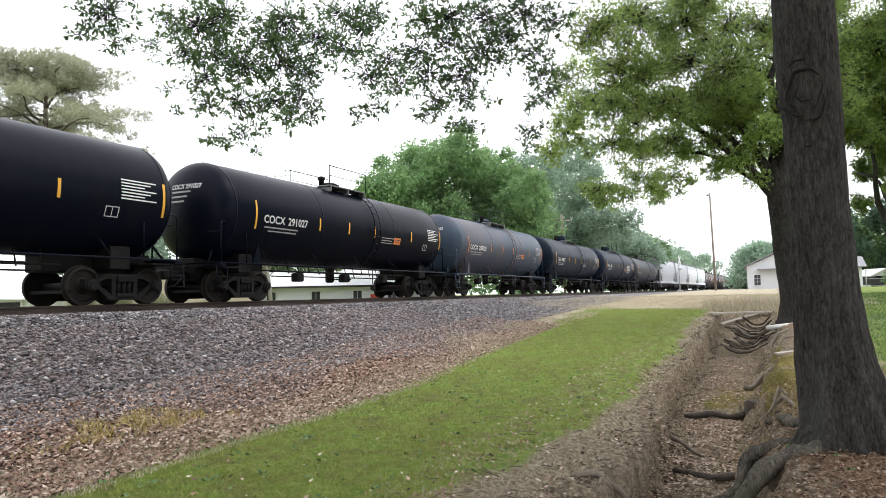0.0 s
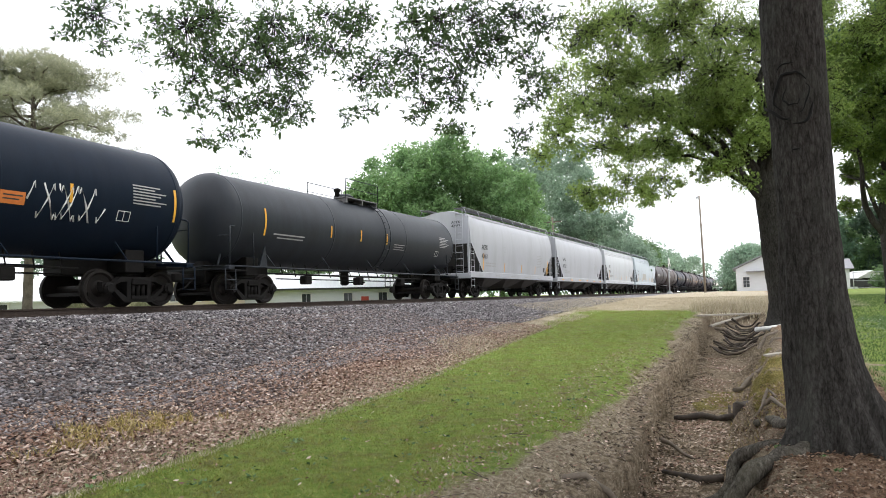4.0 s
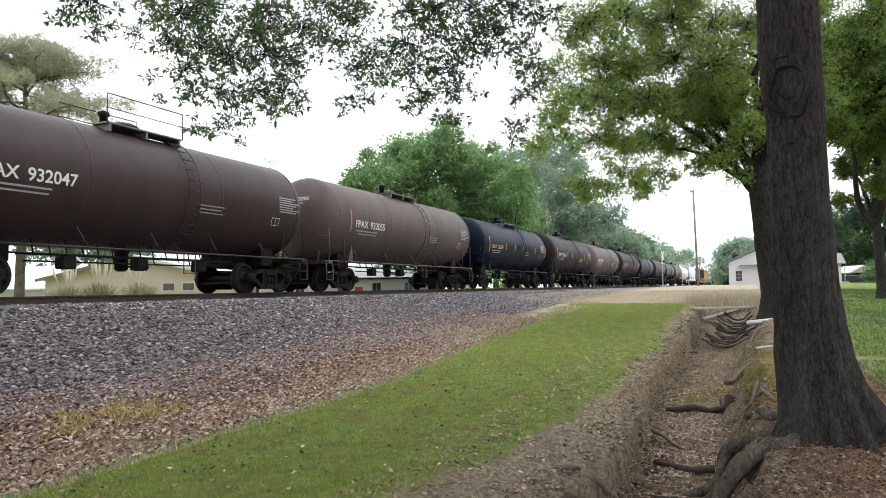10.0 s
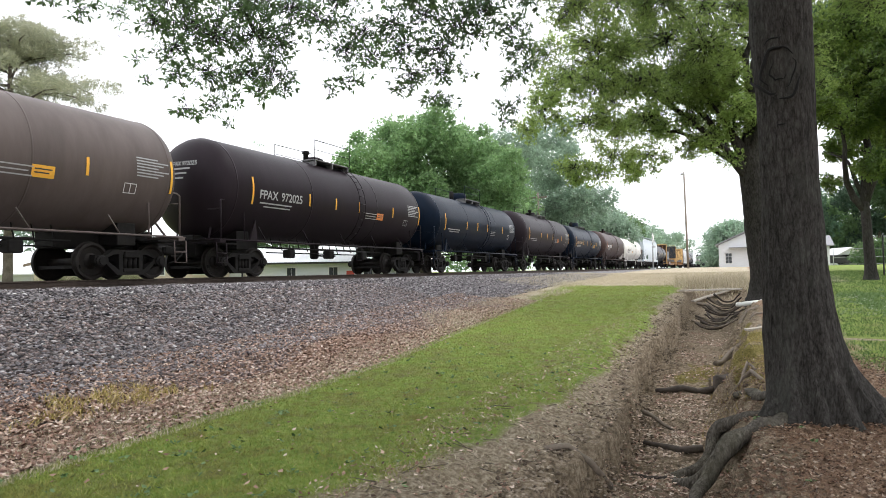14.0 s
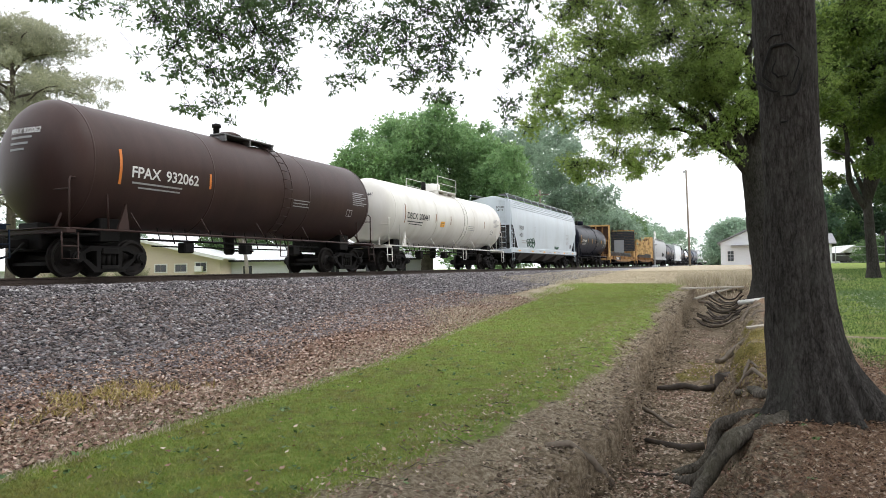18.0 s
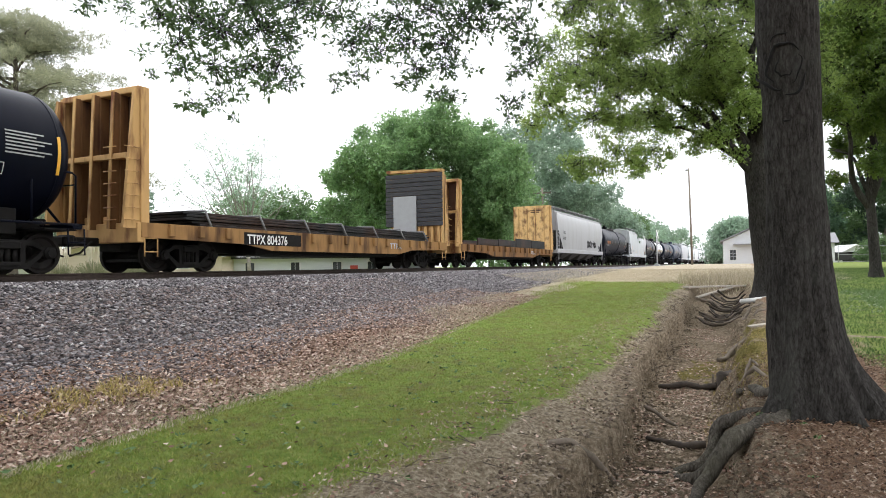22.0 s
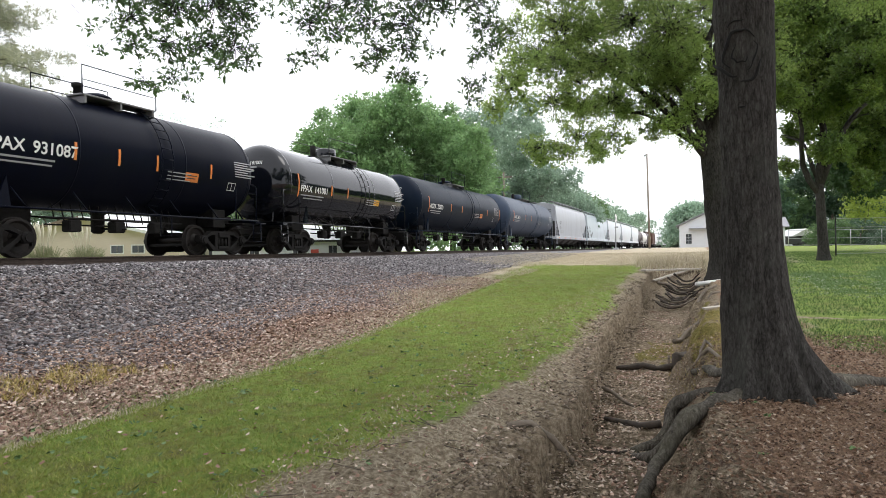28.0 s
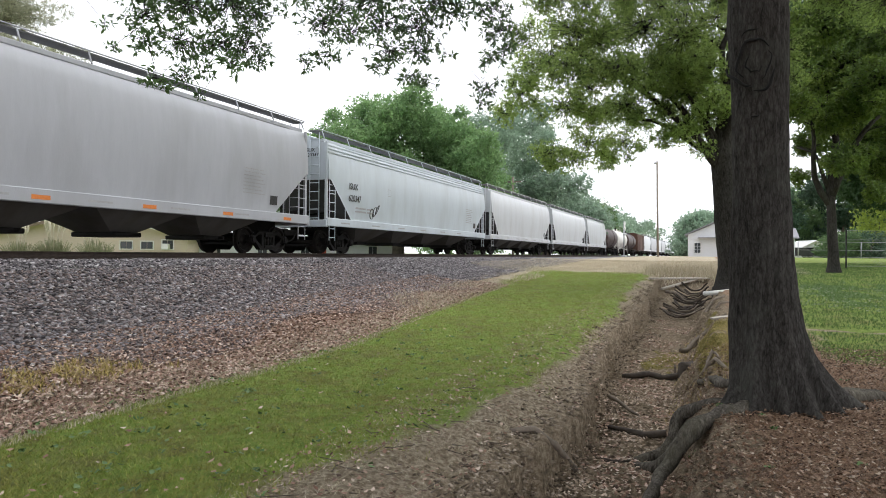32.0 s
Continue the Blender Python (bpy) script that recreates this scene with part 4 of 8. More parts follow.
def hopper_car(k, label, shade, marks=(), mark_mat=None, ribs=0, stripes=0, chutes=4, patch=None, scrawl=False, red=0, orange=0, top=4.62, slope=1.9):
    car, L = car_thing("hopper_car", label, "hopper car", k)
    body = SHADES[shade]
    mark_mat = mark_mat or MARK_BLACK
    e, sb = L / 2 - 0.72, 1.32
    zmid = 2.85
    stations = [(-e, zmid), (-e + 0.12, zmid), (-e + slope, sb), (-e * 0.33, sb), (e * 0.33, sb), (e - slope, sb), (e - 0.12, zmid), (e, zmid)]
    nside = 12

    def half_width(z):
        q = (z - 1.2) / (top - 1.4)
        return 1.585 * steps(q, (0, 0.15, 0.4, 0.62, 0.8, 0.9, 0.96, 1.0), (0.935, 0.965, 1.0, 0.995, 0.96, 0.915, 0.86, 0.74))

    vs, fs, mi = [], [], []
    for y, zb in stations:
        zt = top - 0.2
        ring = []
        for i in range(nside + 1):
            z = zb + (zt - zb) * i / nside
            ring.append((half_width(z), z))
        ring += [(0.62, top - 0.06), (0.0, top)]
        pts = ring + [(-x, z) for x, z in reversed(ring[:-1])]
        vs += [(x, y, z) for x, z in pts]
    n = 2 * (nside + 3) - 1
    for s in range(len(stations) - 1):
        for i in range(n):
            j = (i + 1) % n
            fs.append((s * n + i, s * n + j, (s + 1) * n + j, (s + 1) * n + i))
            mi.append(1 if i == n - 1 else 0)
    fs += [tuple(range(n)), tuple(reversed(range(len(vs) - n, len(vs))))]
    mi += [0, 0]
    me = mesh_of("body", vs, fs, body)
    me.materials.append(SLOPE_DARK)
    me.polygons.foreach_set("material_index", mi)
    me.polygons.foreach_set("use_smooth", [len(f) == 4 and m == 0 for f, m in zip(fs, mi)])
    bm = bmesh.new()
    bm.from_mesh(me)
    bmesh.ops.recalc_face_normals(bm, faces=bm.faces)
    sharp = [ed for ed in bm.edges if len(ed.link_faces) == 2 and ed.calc_face_angle(0) > 0.6]
    for ed in sharp:
        ed.smooth = False
    bm.to_mesh(me)
    bm.free()
    put("body", me, car)
    for x in (-1, 1):
        for i in range(ribs):
            z = top - 0.42 - 0.14 * i
            put("side_rib", Shape().box((x * half_width(z) - 0.03, -e + 0.05, z - 0.03), (x * half_width(z) + 0.035, e - 0.05, z + 0.03), 0.012).mesh("side_rib", body), car)
        put("top_chord", Shape().box((x * half_width(top - 0.26) - 0.06, -e - 0.02, top - 0.32), (x * half_width(top - 0.26) + 0.05, e + 0.02, top - 0.18), 0.02).mesh("top_chord", body), car)
        put("side_sill", Shape().box((x * 1.53 - 0.06, -L / 2 + 0.62, 1.06), (x * 1.53 + 0.06, L / 2 - 0.62, sb + 0.06), 0.02).mesh("side_sill", body), car)
    def wrap(u, v):
        return (half_width(v) + 0.014, -e + u, v)

    full = 2 * e
    if marks:
        put("reporting_mark", text_mesh(marks[0], 0.36, mark_mat, lambda x, y: wrap(1.5 + x * 0.95, 2.62 + y)), car, None, "painted black letters")
        put("car_number", text_mesh(marks[1], 0.36, mark_mat, lambda x, y: wrap(1.5 + x * 0.95, 2.14 + y)), car, None, "painted black numerals")
        put("end_mark", text_mesh(marks[0] + "\n" + marks[1], 0.2, mark_mat, lambda x, y: (0.5 + x, -e - 0.012, 3.95 + y)), car, None, "small painted letters on the end")
        put("stencil_frame", bars_mesh([(5.0, 2.6, 0.3, 0.02), (5.0, 2.9, 0.3, 0.02), (5.0, 2.6, 0.02, 0.3), (5.28, 2.6, 0.02, 0.3)], MARK_GREY, wrap), car)
    if k < 34:
        lines(car, [(2.1, 1.85 - 0.14 * i, 0.9, 0.07) for i in range(2)] + [(3.1, 1.85 - 0.14 * i, 0.6, 0.07) for i in range(2)], MARK_GREY, wrap)
        lines(car, [(full - 3.6, 1.9 + 0.11 * i, 1.1 - 0.12 * (i % 3), 0.035) for i in range(8)], MARK_GREY, wrap)
    put("stencil_panel", bars_mesh([(full - 2.2, 1.62, 0.4, 0.3)], MARK_BLACK, wrap), car, None, "small black stencil panel")
    for i in range(6):
        put("sill_line", bars_mesh([(0.9 + 2.6 * i, 1.18, 0.7, 0.05)], MARK_GREY, lambda u, v: (1.594, -e + u, v)), car, None, "small lettering on the side sill")
    for i in range(stripes):
        y = (1.75, 5.1, 8.2, 11.0, 13.6, full - 1.15)[i] if i < 6 else 0
        put("reflector_stripe", bars_mesh([(y, 1.48, 0.09, 0.95 if i in (0, 5) else 0.5)], MARK_YELLOW, wrap), car)
    for i in range(red):
        y = lerp(1.2, full - 1.5, i / max(1, red - 1))
        put("reflector_stripe", bars_mesh([(y, 1.14, 0.45, 0.1)], MARK_ORANGE if orange else MARK_YELLOW, lambda u, v: (1.596, -e + u, v)), car)
    if patch:
        for r in ((5.2, 1.7, 2.6, 0.75), (full - 4.3, 1.52, 2.4, 0.48)):
            put("paint_patch", bars_mesh([r], patch, wrap), car, None, "repainted beige patch")
    if scrawl:
        if scrawl == 1:
            # fat rounded letters with a dark green outline
            for j in range(3):
                fat = [wrap(full * 0.20 + 0.62 * j + 0.30 * math.cos(a) * (1 + 0.25 * math.sin(3 * a + j)), 1.78 + 0.30 * math.sin(a) * (1 + 0.2 * math.cos(2 * a + j))) for a in [2 * math.pi * i / 22 for i in range(23)]]
                put("graffiti_letter", Shape().tube(fat, 0.034, 5).mesh("graffiti_letter", SPRAY_GREEN), car, None, "dark green outline of a sprayed letter")
                put("graffiti_stroke", Shape().tube([wrap(full * 0.20 + 0.62 * j - 0.14 + 0.09 * i, 1.80 + 0.10 * math.sin(2.2 * i + j)) for i in range(5)], 0.026, 5).mesh("graffiti_stroke", SPRAY_GREEN), car, None, "dark green sprayed stroke")
            for j in range(4):
                put("graffiti_stroke", Shape().tube([wrap(full * 0.60 + 0.3 * j + 0.06 * i, 1.56 + 0.11 * math.sin(1.9 * i + 2 * j)) for i in range(6)], 0.018, 5).mesh("graffiti_stroke", SPRAY_GREEN), car, None, "small sprayed stroke")
        elif scrawl == 3:
            for j in range(3):
                loop = [wrap(3.55 + 0.24 * j + 0.17 * math.cos(a), 1.72 + 0.10 * j + 0.22 * math.sin(a + 0.6 * j)) for a in [2.1 * math.pi * i / 14 for i in range(15)]]
                put("graffiti_stroke", Shape().tube(loop, 0.016, 5).mesh("graffiti_stroke", MARK_BLACK), car, None, "small black sprayed loop")
        else:
            for j in range(9):
                u0, tall = full * 0.60 + 0.40 * j + 0.35 * (j > 4), 0.34 - 0.06 * (j % 3)
                loop = [wrap(u0 + 0.24 * math.sin(a + j) + 0.05 * a, 1.98 + tall * math.sin(1.6 * a + 1.3 * j)) for a in [0.42 * i for i in range(13)]]
                put("graffiti_stroke", Shape().tube(loop, 0.026, 5).mesh("graffiti_stroke", MARK_BLACK), car, None, "black sprayed loop of a scrawl")
    # roof: hatch trough and running boards
    put("roof_hatch", Shape().box((-0.32, -e + 0.6, top - 0.03), (0.32, e - 0.6, top + 0.09), 0.04).mesh("roof_hatch", body), car)
    for x in (-1, 1):
        put("running_board", Shape().box((x * 0.98 - 0.22, -e - 0.25, top + 0.08), (x * 0.98 + 0.22, e + 0.25, top + 0.115)).mesh("running_board", GRATE), car, None, "grated steel running board")
        nb = int(full / 1.75)
        bracket = Shape().tube([(x * 1.24, 0, top + 0.10), (x * 1.36, 0, top - 0.2)], 0.022, 5).mesh("board_bracket", body)
        for i in range(nb + 1):
            put("board_bracket", bracket, car, pose(0, lerp(-e, e, i / nb), 0))
        edge = Shape().tube([(x * 1.22, -e - 0.25, top + 0.15), (x * 1.22, e + 0.25, top + 0.15)], 0.02, 5)
        put("board_edge", edge.mesh("board_edge", body), car)
    for sg in (-1, 1):
        ye = sg * (L / 2 - 0.66)
        put("end_platform", Shape().box((-1.56, ye - 0.1, 1.02), (1.56, ye + 0.1, 1.30), 0.02).box((-1.45, min(ye, ye - sg * 1.6), 1.22), (1.45, max(ye, ye - sg * 1.6), 1.27)).mesh("end_platform", body), car)
        for x in (-1.45, 1.45):
            put("end_post", Shape().box((x - 0.05, sg * e - 0.05, 1.2), (x + 0.05, sg * e + 0.05, top - 0.3), 0.012).mesh("end_post", body), car)
        put("end_ladder", ladder_shape(1.53, sg * (e - 0.32), 0.5, 2.95, 0.42).mesh("end_ladder", body), car)
        put("end_ladder", ladder_shape(0.95, sg * (e + 0.06), 1.25, top + 0.05, 0.42, False).mesh("end_ladder", body), car)
        pipe("end_handrail", car, [(1.50, sg * (e - 0.1), 2.45), (1.50, sg * (e - 1.35), 2.45), (1.50, sg * (e - 1.38), 1.35)], 0.022, body)
        for x in (-0.8, 0.8):
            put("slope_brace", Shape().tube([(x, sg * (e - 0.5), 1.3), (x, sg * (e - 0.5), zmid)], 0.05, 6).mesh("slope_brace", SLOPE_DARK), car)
        put("brake_gear", Shape().box((-0.7, sg * (e - 0.85) - 0.2, 1.3), (0.1, sg * (e - 0.85) + 0.2, 1.75), 0.06).tube([(-0.3, sg * (e - 0.85), 1.5), (1.2, sg * (e - 1.1), 1.7)], 0.04, 6).mesh("brake_gear", BLACK_RUN), car)
    span = full - 4.6
    cw = span / chutes
    for i in range(chutes):
        y0 = -span / 2 + cw * i
        s = Shape()
        top_r = [(-1.46, y0 + 0.02, sb), (1.46, y0 + 0.02, sb), (1.46, y0 + cw - 0.02, sb), (-1.46, y0 + cw - 0.02, sb)]
        yc = y0 + cw / 2
        lo = [(-0.62, yc - 0.42, 0.52), (0.62, yc - 0.42, 0.52), (0.62, yc + 0.42, 0.52), (-0.62, yc + 0.42, 0.52)]
        mid = [(-1.40, y0 + 0.1, 1.12), (1.40, y0 + 0.1, 1.12), (1.40, y0 + cw - 0.1, 1.12), (-1.40, y0 + cw - 0.1, 1.12)]
        s.add(top_r + mid + lo, [(a + b, (a + 1) % 4 + b, (a + 1) % 4 + b + 4, a + b + 4) for b in (0, 4) for a in range(4)] + [(3, 2, 1, 0), (8, 9, 10, 11)])
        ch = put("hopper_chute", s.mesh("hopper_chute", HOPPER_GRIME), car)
        put("outlet_gate", Shape().box((-0.78, yc - 0.46, 0.40), (0.78, yc + 0.46, 0.53), 0.02).tube([(-0.95, yc + 0.2, 0.46), (0.95, yc + 0.2, 0.46)], 0.035, 6).mesh("outlet_gate", BLACK_RUN), ch)
    for y0, y1 in ((-L / 2 + 0.9, -span / 2 + 0.3), (span / 2 - 0.3, L / 2 - 0.9)):
        put("centre_sill", Shape().box((-0.3, y0, 0.75), (0.3, y1, 1.15), 0.02).mesh("centre_sill", BLACK_RUN), car)
    running_gear(car, L, L / 2 - 2.35, body)
    return car


def bulkhead(car, y, inward, style):
    """A stout end wall of a bulkhead flat car; inward is +1 or -1 along y."""
    z0, z1, hw = 1.25, 4.70, 1.42
    col = SHADES["yellow"]
    b = put("bulkhead", Shape().box((-hw, y - 0.14, z1 - 0.16), (hw, y + 0.14, z1), 0.02).mesh("bulkhead", col), car)
    put("bottom_beam", Shape().box((-hw, y - 0.05, z0), (hw, y + 0.05, z0 + 0.2), 0.02).mesh("bottom_beam", col), b)
    put("middle_beam", Shape().box((-hw, y - inward * 0.24 - 0.10, 2.86), (hw, y - inward * 0.24 + 0.10, 3.0), 0.015).mesh("middle_beam", col), b)
    out = -inward
    for i in range(5):
        x = lerp(-hw, hw, i / 4)
        w = 0.045 if i in (0, 4) else 0.03
        # Inner posts and braces: rusty tan, darkened for the shade in the recesses.
        put("post", Shape().box((x - 2 * w, y - 0.13, z0 - 0.2), (x + 2 * w, y + 0.13, z1 - 0.03), 0.015).mesh("post", SHADES["bulkhead_shaded_tan"] if i in (1, 2, 3) else col), b)
        put("brace", Shape().prism_x([(y + out * 0.14, z1 - 0.12), (y + out * 0.28, z1 - 0.12), (y + out * (0.62 if i in (0, 4) else 0.42), z0 - 0.15), (y + out * 0.14, z0 - 0.15)], x - w, x + w).mesh("brace", col if i in (0, 4) else SHADES["bulkhead_shaded_tan"]), b)
        if i in (1, 2, 3):
            put("flange", Shape().prism_x([(y + out * 0.28, z1 - 0.12), (y + out * 0.31, z1 - 0.12), (y + out * 0.45, z0 - 0.15), (y + out * 0.42, z0 - 0.15)], x - 0.045, x + 0.045).mesh("flange", col), b)
    for i in range(7):
        z = z0 + 0.05 + 0.3 * i
        put("rung", Shape().tube([(hw + 0.05, y + out * 0.2, z), (hw + 0.10, y + out * 0.2, z), (hw + 0.10, y + out * 0.58, z), (hw + 0.05, y + out * 0.58, z)], 0.014, 5).mesh("rung", col), b)
        put("rung", Shape().tube([(0.78, y + out * 0.62, z), (1.22, y + out * 0.62, z)], 0.016, 5).mesh("rung", col), b)
    if style == "frame":
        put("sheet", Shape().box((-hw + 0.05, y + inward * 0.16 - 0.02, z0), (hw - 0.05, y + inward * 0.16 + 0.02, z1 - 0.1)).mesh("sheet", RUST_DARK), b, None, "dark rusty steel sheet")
    elif style == "lagged":
        put("sheet", Shape().box((-hw + 0.05, y + inward * 0.2 - 0.02, z0), (hw - 0.05, y + inward * 0.2 + 0.02, z1 - 0.1)).mesh("sheet", SHADES["yellow"]), b)
        for i in range(12):
            z = 2.1 + 0.222 * i
            put("board", Shape().box((-hw - 0.2, y + inward * 0.42 - 0.03 + 0.012 * math.sin(i * 2.3), z), (hw + 0.16, y + inward * 0.42 + 0.03, z + 0.21), 0.02).mesh("board", TIMBER_BLACK), b)
        put("cap", Shape().prism_y([(-hw - 0.16, z1 + 0.16), (hw + 0.1, z1 + 0.12), (hw + 0.1, z1 + 0.22), (-hw - 0.16, z1 + 0.30)], min(y, y + inward * 0.4), max(y, y + inward * 0.4)).mesh("cap", col), b, None, "yellow timber cap along the top")
        put("side_plank", Shape().box((hw, min(y, y + inward * 0.38), z0 - 0.1), (hw + 0.09, max(y, y + inward * 0.38), z1 + 0.1), 0.015).mesh("side_plank", col), b)
        for j in range(5):
            put("stud", Shape().box((-0.2 + 0.36 * j, y + inward * 0.30, z0), (-0.06 + 0.36 * j, y + inward * 0.40 if inward > 0 else y - 0.22, 2.2), 0.01).mesh("stud", SHADES["yellow"]), b) if inward > 0 else put("stud", Shape().box((-0.2 + 0.36 * j, y - 0.38, z0), (-0.06 + 0.36 * j, y - 0.24, 2.2), 0.01).mesh("stud", SHADES["yellow"]), b)
        put("panel", Shape().box((-1.14, y + inward * 0.50 - 0.025, z0 + 0.02), (0.16, y + inward * 0.50 + 0.025, 3.62), 0.01).mesh("panel", DOOR_GREY), b, None, "flat grey steel panel")
    else:
        put("sheet", Shape().box((-hw + 0.02, y + inward * 0.22 - 0.02, z0), (hw - 0.02, y + inward * 0.22 + 0.02, z1 - 0.02), 0.01).mesh("sheet", SCUFFED), b, None, "yellow steel sheet with rust streaks")
        for i in range(4):
            x = lerp(-hw + 0.4, hw - 0.4, i / 3)
            put("stiffener", Shape().box((x - 0.03, y + inward * 0.25 - 0.03, z0), (x + 0.03, y + inward * 0.25 + 0.03, z1 - 0.2), 0.01).mesh("stiffener", SHADES["yellow"]), b)
        for i in range(2):
            put("stencil_line", Shape().box((-0.35 + 0.3 * i, y + inward * 0.252 - 0.003, z1 - 0.42 - 0.13 * i), (0.75 - 0.1 * i, y + inward * 0.252 + 0.003, z1 - 0.35 - 0.13 * i)).mesh("stencil_line", RUST_DARK), b, None, "line of worn lettering")
    return b


def bulkhead_flat_car(k, label, near_style, far_style, load):
    car, L = car_thing("bulkhead_flat_car", label, "flat car", k)
    col = SHADES["yellow"]
    e = L / 2 - 0.92
    put("deck", Shape().box((-1.45, -e, 1.08), (1.45, e, 1.22), 0.02).mesh("deck", RUST_DARK), car)
    for x in (-1, 1):
        put("side_sill", Shape().prism_x([(-e, 0.88), (-e + 3.8, 0.80), (-e + 5.0, 0.62), (e - 5.0, 0.62), (e - 3.8, 0.80), (e, 0.88), (e, 1.25), (-e, 1.25)], x * 1.48 - 0.05, x * 1.48 + 0.05).mesh("side_sill", SHADES["dark_sill" if k == 24 else "sill"]), car)
    for i in range(17):
        y = lerp(-e + 0.9, e - 0.9, i / 16)
        if k == 23 and -5.8 < y < -2.6:
            continue
        put("stake_pocket", Shape().box((1.50, y - 0.09, 0.92), (1.62, y + 0.09, 1.24), 0.015).mesh("stake_pocket", SHADES["dark_sill" if k == 24 else "sill"]), car)
    put("reporting_mark", text_mesh("TTPX", 0.42, DOOR_GREY, lambda x, v: (1.536, 3.4 + x, 0.84 + v * 0.8)), car, None, "faded painted letters")
    if k == 23:
        put("number_panel", Shape().box((1.531, -5.55, 0.78), (1.535, -2.75, 1.16)).mesh("number_panel", BLACK_RUN), car, None, "black painted panel behind the numerals")
        put("car_number", text_mesh("TTPX 804376", 0.40, MARK_WHITE, lambda x, v: (1.538, -5.41 + x * 0.84, 0.82 + v)), car, None, "painted letters and numerals on the sill")
    put("centre_sill", Shape().box((-1.2, -e + 4.6, 0.50), (1.2, e - 4.6, 1.08), 0.02).box((-0.4, -e + 0.3, 0.55), (0.4, e - 0.3, 1.08), 0.02).mesh("centre_sill", BLACK_RUN), car)
    for sg in (-1, 1):
        put("end_sill", Shape().box((-1.5, sg * e - 0.12, 0.75), (1.5, sg * e + 0.12, 1.25), 0.02).mesh("end_sill", col), car)
        put("end_step", ladder_shape(1.5, sg * (e - 0.3), 0.4, 0.9, 0.4).mesh("end_step", col), car)
    bulkhead(car, -e + 0.12, 1, near_style)
    bulkhead(car, e - 0.12, -1, far_style)
    rnd = random.Random(k)
    y0, y1 = -e + (1.6 if load == "plates" else 3.0), e - 1.3
    for i in range(5 if load == "plates" else 4):
        if load == "plates":
            dx = rnd.uniform(-0.05, 0.05)
            put("steel_plate", Shape().box((-1.25 + dx, y0 + rnd.uniform(0, 0.6), 1.26 + 0.085 * i), (1.25 + dx, y1 - rnd.uniform(0, 0.7), 1.33 + 0.085 * i), 0.008).mesh("steel_plate", PLATE), car)
        else:
            ya, yb, zt = lerp(y0, y1, i / 4) + 0.05, lerp(y0, y1, (i + 1) / 4) - 0.05, (1.66, 1.70, 1.86, 1.84)[i]
            put("steel_plate", Shape().box((-1.3, ya, 1.26), (1.3, yb, 1.30)).box((1.22, ya, 1.26), (1.3, yb, zt), 0.01).box((-1.3, ya, 1.26), (-1.22, yb, zt), 0.01).box((0.2, ya + 0.2, 1.3), (0.3, yb - 0.2, zt - 0.07)).mesh("steel_plate", PLATE), car)
    if load != "plates":
        put("steel_plate", Shape().box((-1.2, -e + 0.5, 1.26), (1.2, y0 + 0.02, 1.36), 0.008).mesh("steel_plate", RUST_DARK), car, None, "low stack of rusty plates")
    if load == "plates":
        for i in range(7):
            y = lerp(y0 + 0.8, y1 - 0.8, i / 6)
            pipe("tie_down", car, [(1.5, y, 1.22), (1.26, y, 1.71), (0.6, y, 1.73), (-1.25, y, 1.72)], 0.035, GRATE)
    running_gear(car, L, L / 2 - 2.9, col)
    return car


def box_car(k, label):
    car, L = car_thing("box_car", label, "box car", k)
    e = L / 2 - 0.7
    c = SHADES["boxcar"]
    put("body", Shape().prism_y([(-1.55, 1.05), (1.55, 1.05), (1.55, 4.3), (0.9, 4.55), (-0.9, 4.55), (-1.55, 4.3)], -e, e).mesh("body", c), car)
    put("door", Shape().box((1.56, -1.5, 1.2), (1.64, 1.5, 4.1), 0.02).mesh("door", c), car)
    for i in range(9):
        y = lerp(-e + 0.1, e - 0.1, i / 8)
        put("side_post", Shape().box((1.54, y - 0.05, 1.1), (1.60, y + 0.05, 4.25), 0.01).mesh("side_post", c), car)
    put("end_ladder", ladder_shape(1.6, -e + 0.4, 0.7, 3.8, 0.42).mesh("end_ladder", c), car)
    running_gear(car, L, L / 2 - 2.3, c)
    return car


Y, O = MARK_YELLOW, MARK_ORANGE
BLACK_TANK = "black railway tank car with yellow reflector stripes, on rails"
tank_car(0, "black railway tank car with a white stencil panel, on rails", "black", "", stripes=6)
tank_car(1, "black railway tank car with large white numerals, on rails", "black", "COCX 291027", stripes=6, placard=O)
tank_car(2, "blue-grey railway tank car streaked with orange rust, on rails", "rusty", "COCX 288103", stripes=6, placard=O, stripe_mat=O, text_at=0.12)
tank_car(3, "black railway tank car with yellow reflector stripes, on rails", "blue_black", "TILX 194827", stripes=6, top="housing", stripe_mat=Y, bottom=1.13)
tank_car(4, "dark steel-blue railway tank car with a white scrawl, on rails", "steel", "TILX 190892", stripes=6, scrawl=True, placard=O, top="housing")
tank_car(5, "dark grey railway tank car, dusty, on rails", "dark_grey", "", stripes=4, R=1.43, scrawl=False)
hopper_car(6, "pale grey covered hopper car with yellow stripes, on rails", "pale_grey", ("ACFX", "42663"), stripes=6, chutes=3)
hopper_car(7, "pale grey covered hopper car with black lettering, on rails", "pale_grey", ("SHPX", "450362"), red=6, chutes=3)
hopper_car(8, "white covered hopper car with ribs under the roof, on rails", "hopper_white", ("SRIX", "50736"), ribs=3, stripes=6)
hopper_car(9, "bluish white covered hopper car with beige patches, on rails", "hopper_blue", ("ELTX", "5118"), ribs=3, stripes=5, patch=mat("patch_beige", ((0.43, 0.41, 0.37), (0.50, 0.48, 0.44)), 0.6, 3))
tank_car(10, "brown railway tank car with white lettering, on rails", "brown", "FPAX 932047", stripes=0, R=1.56, text_size=0.38)
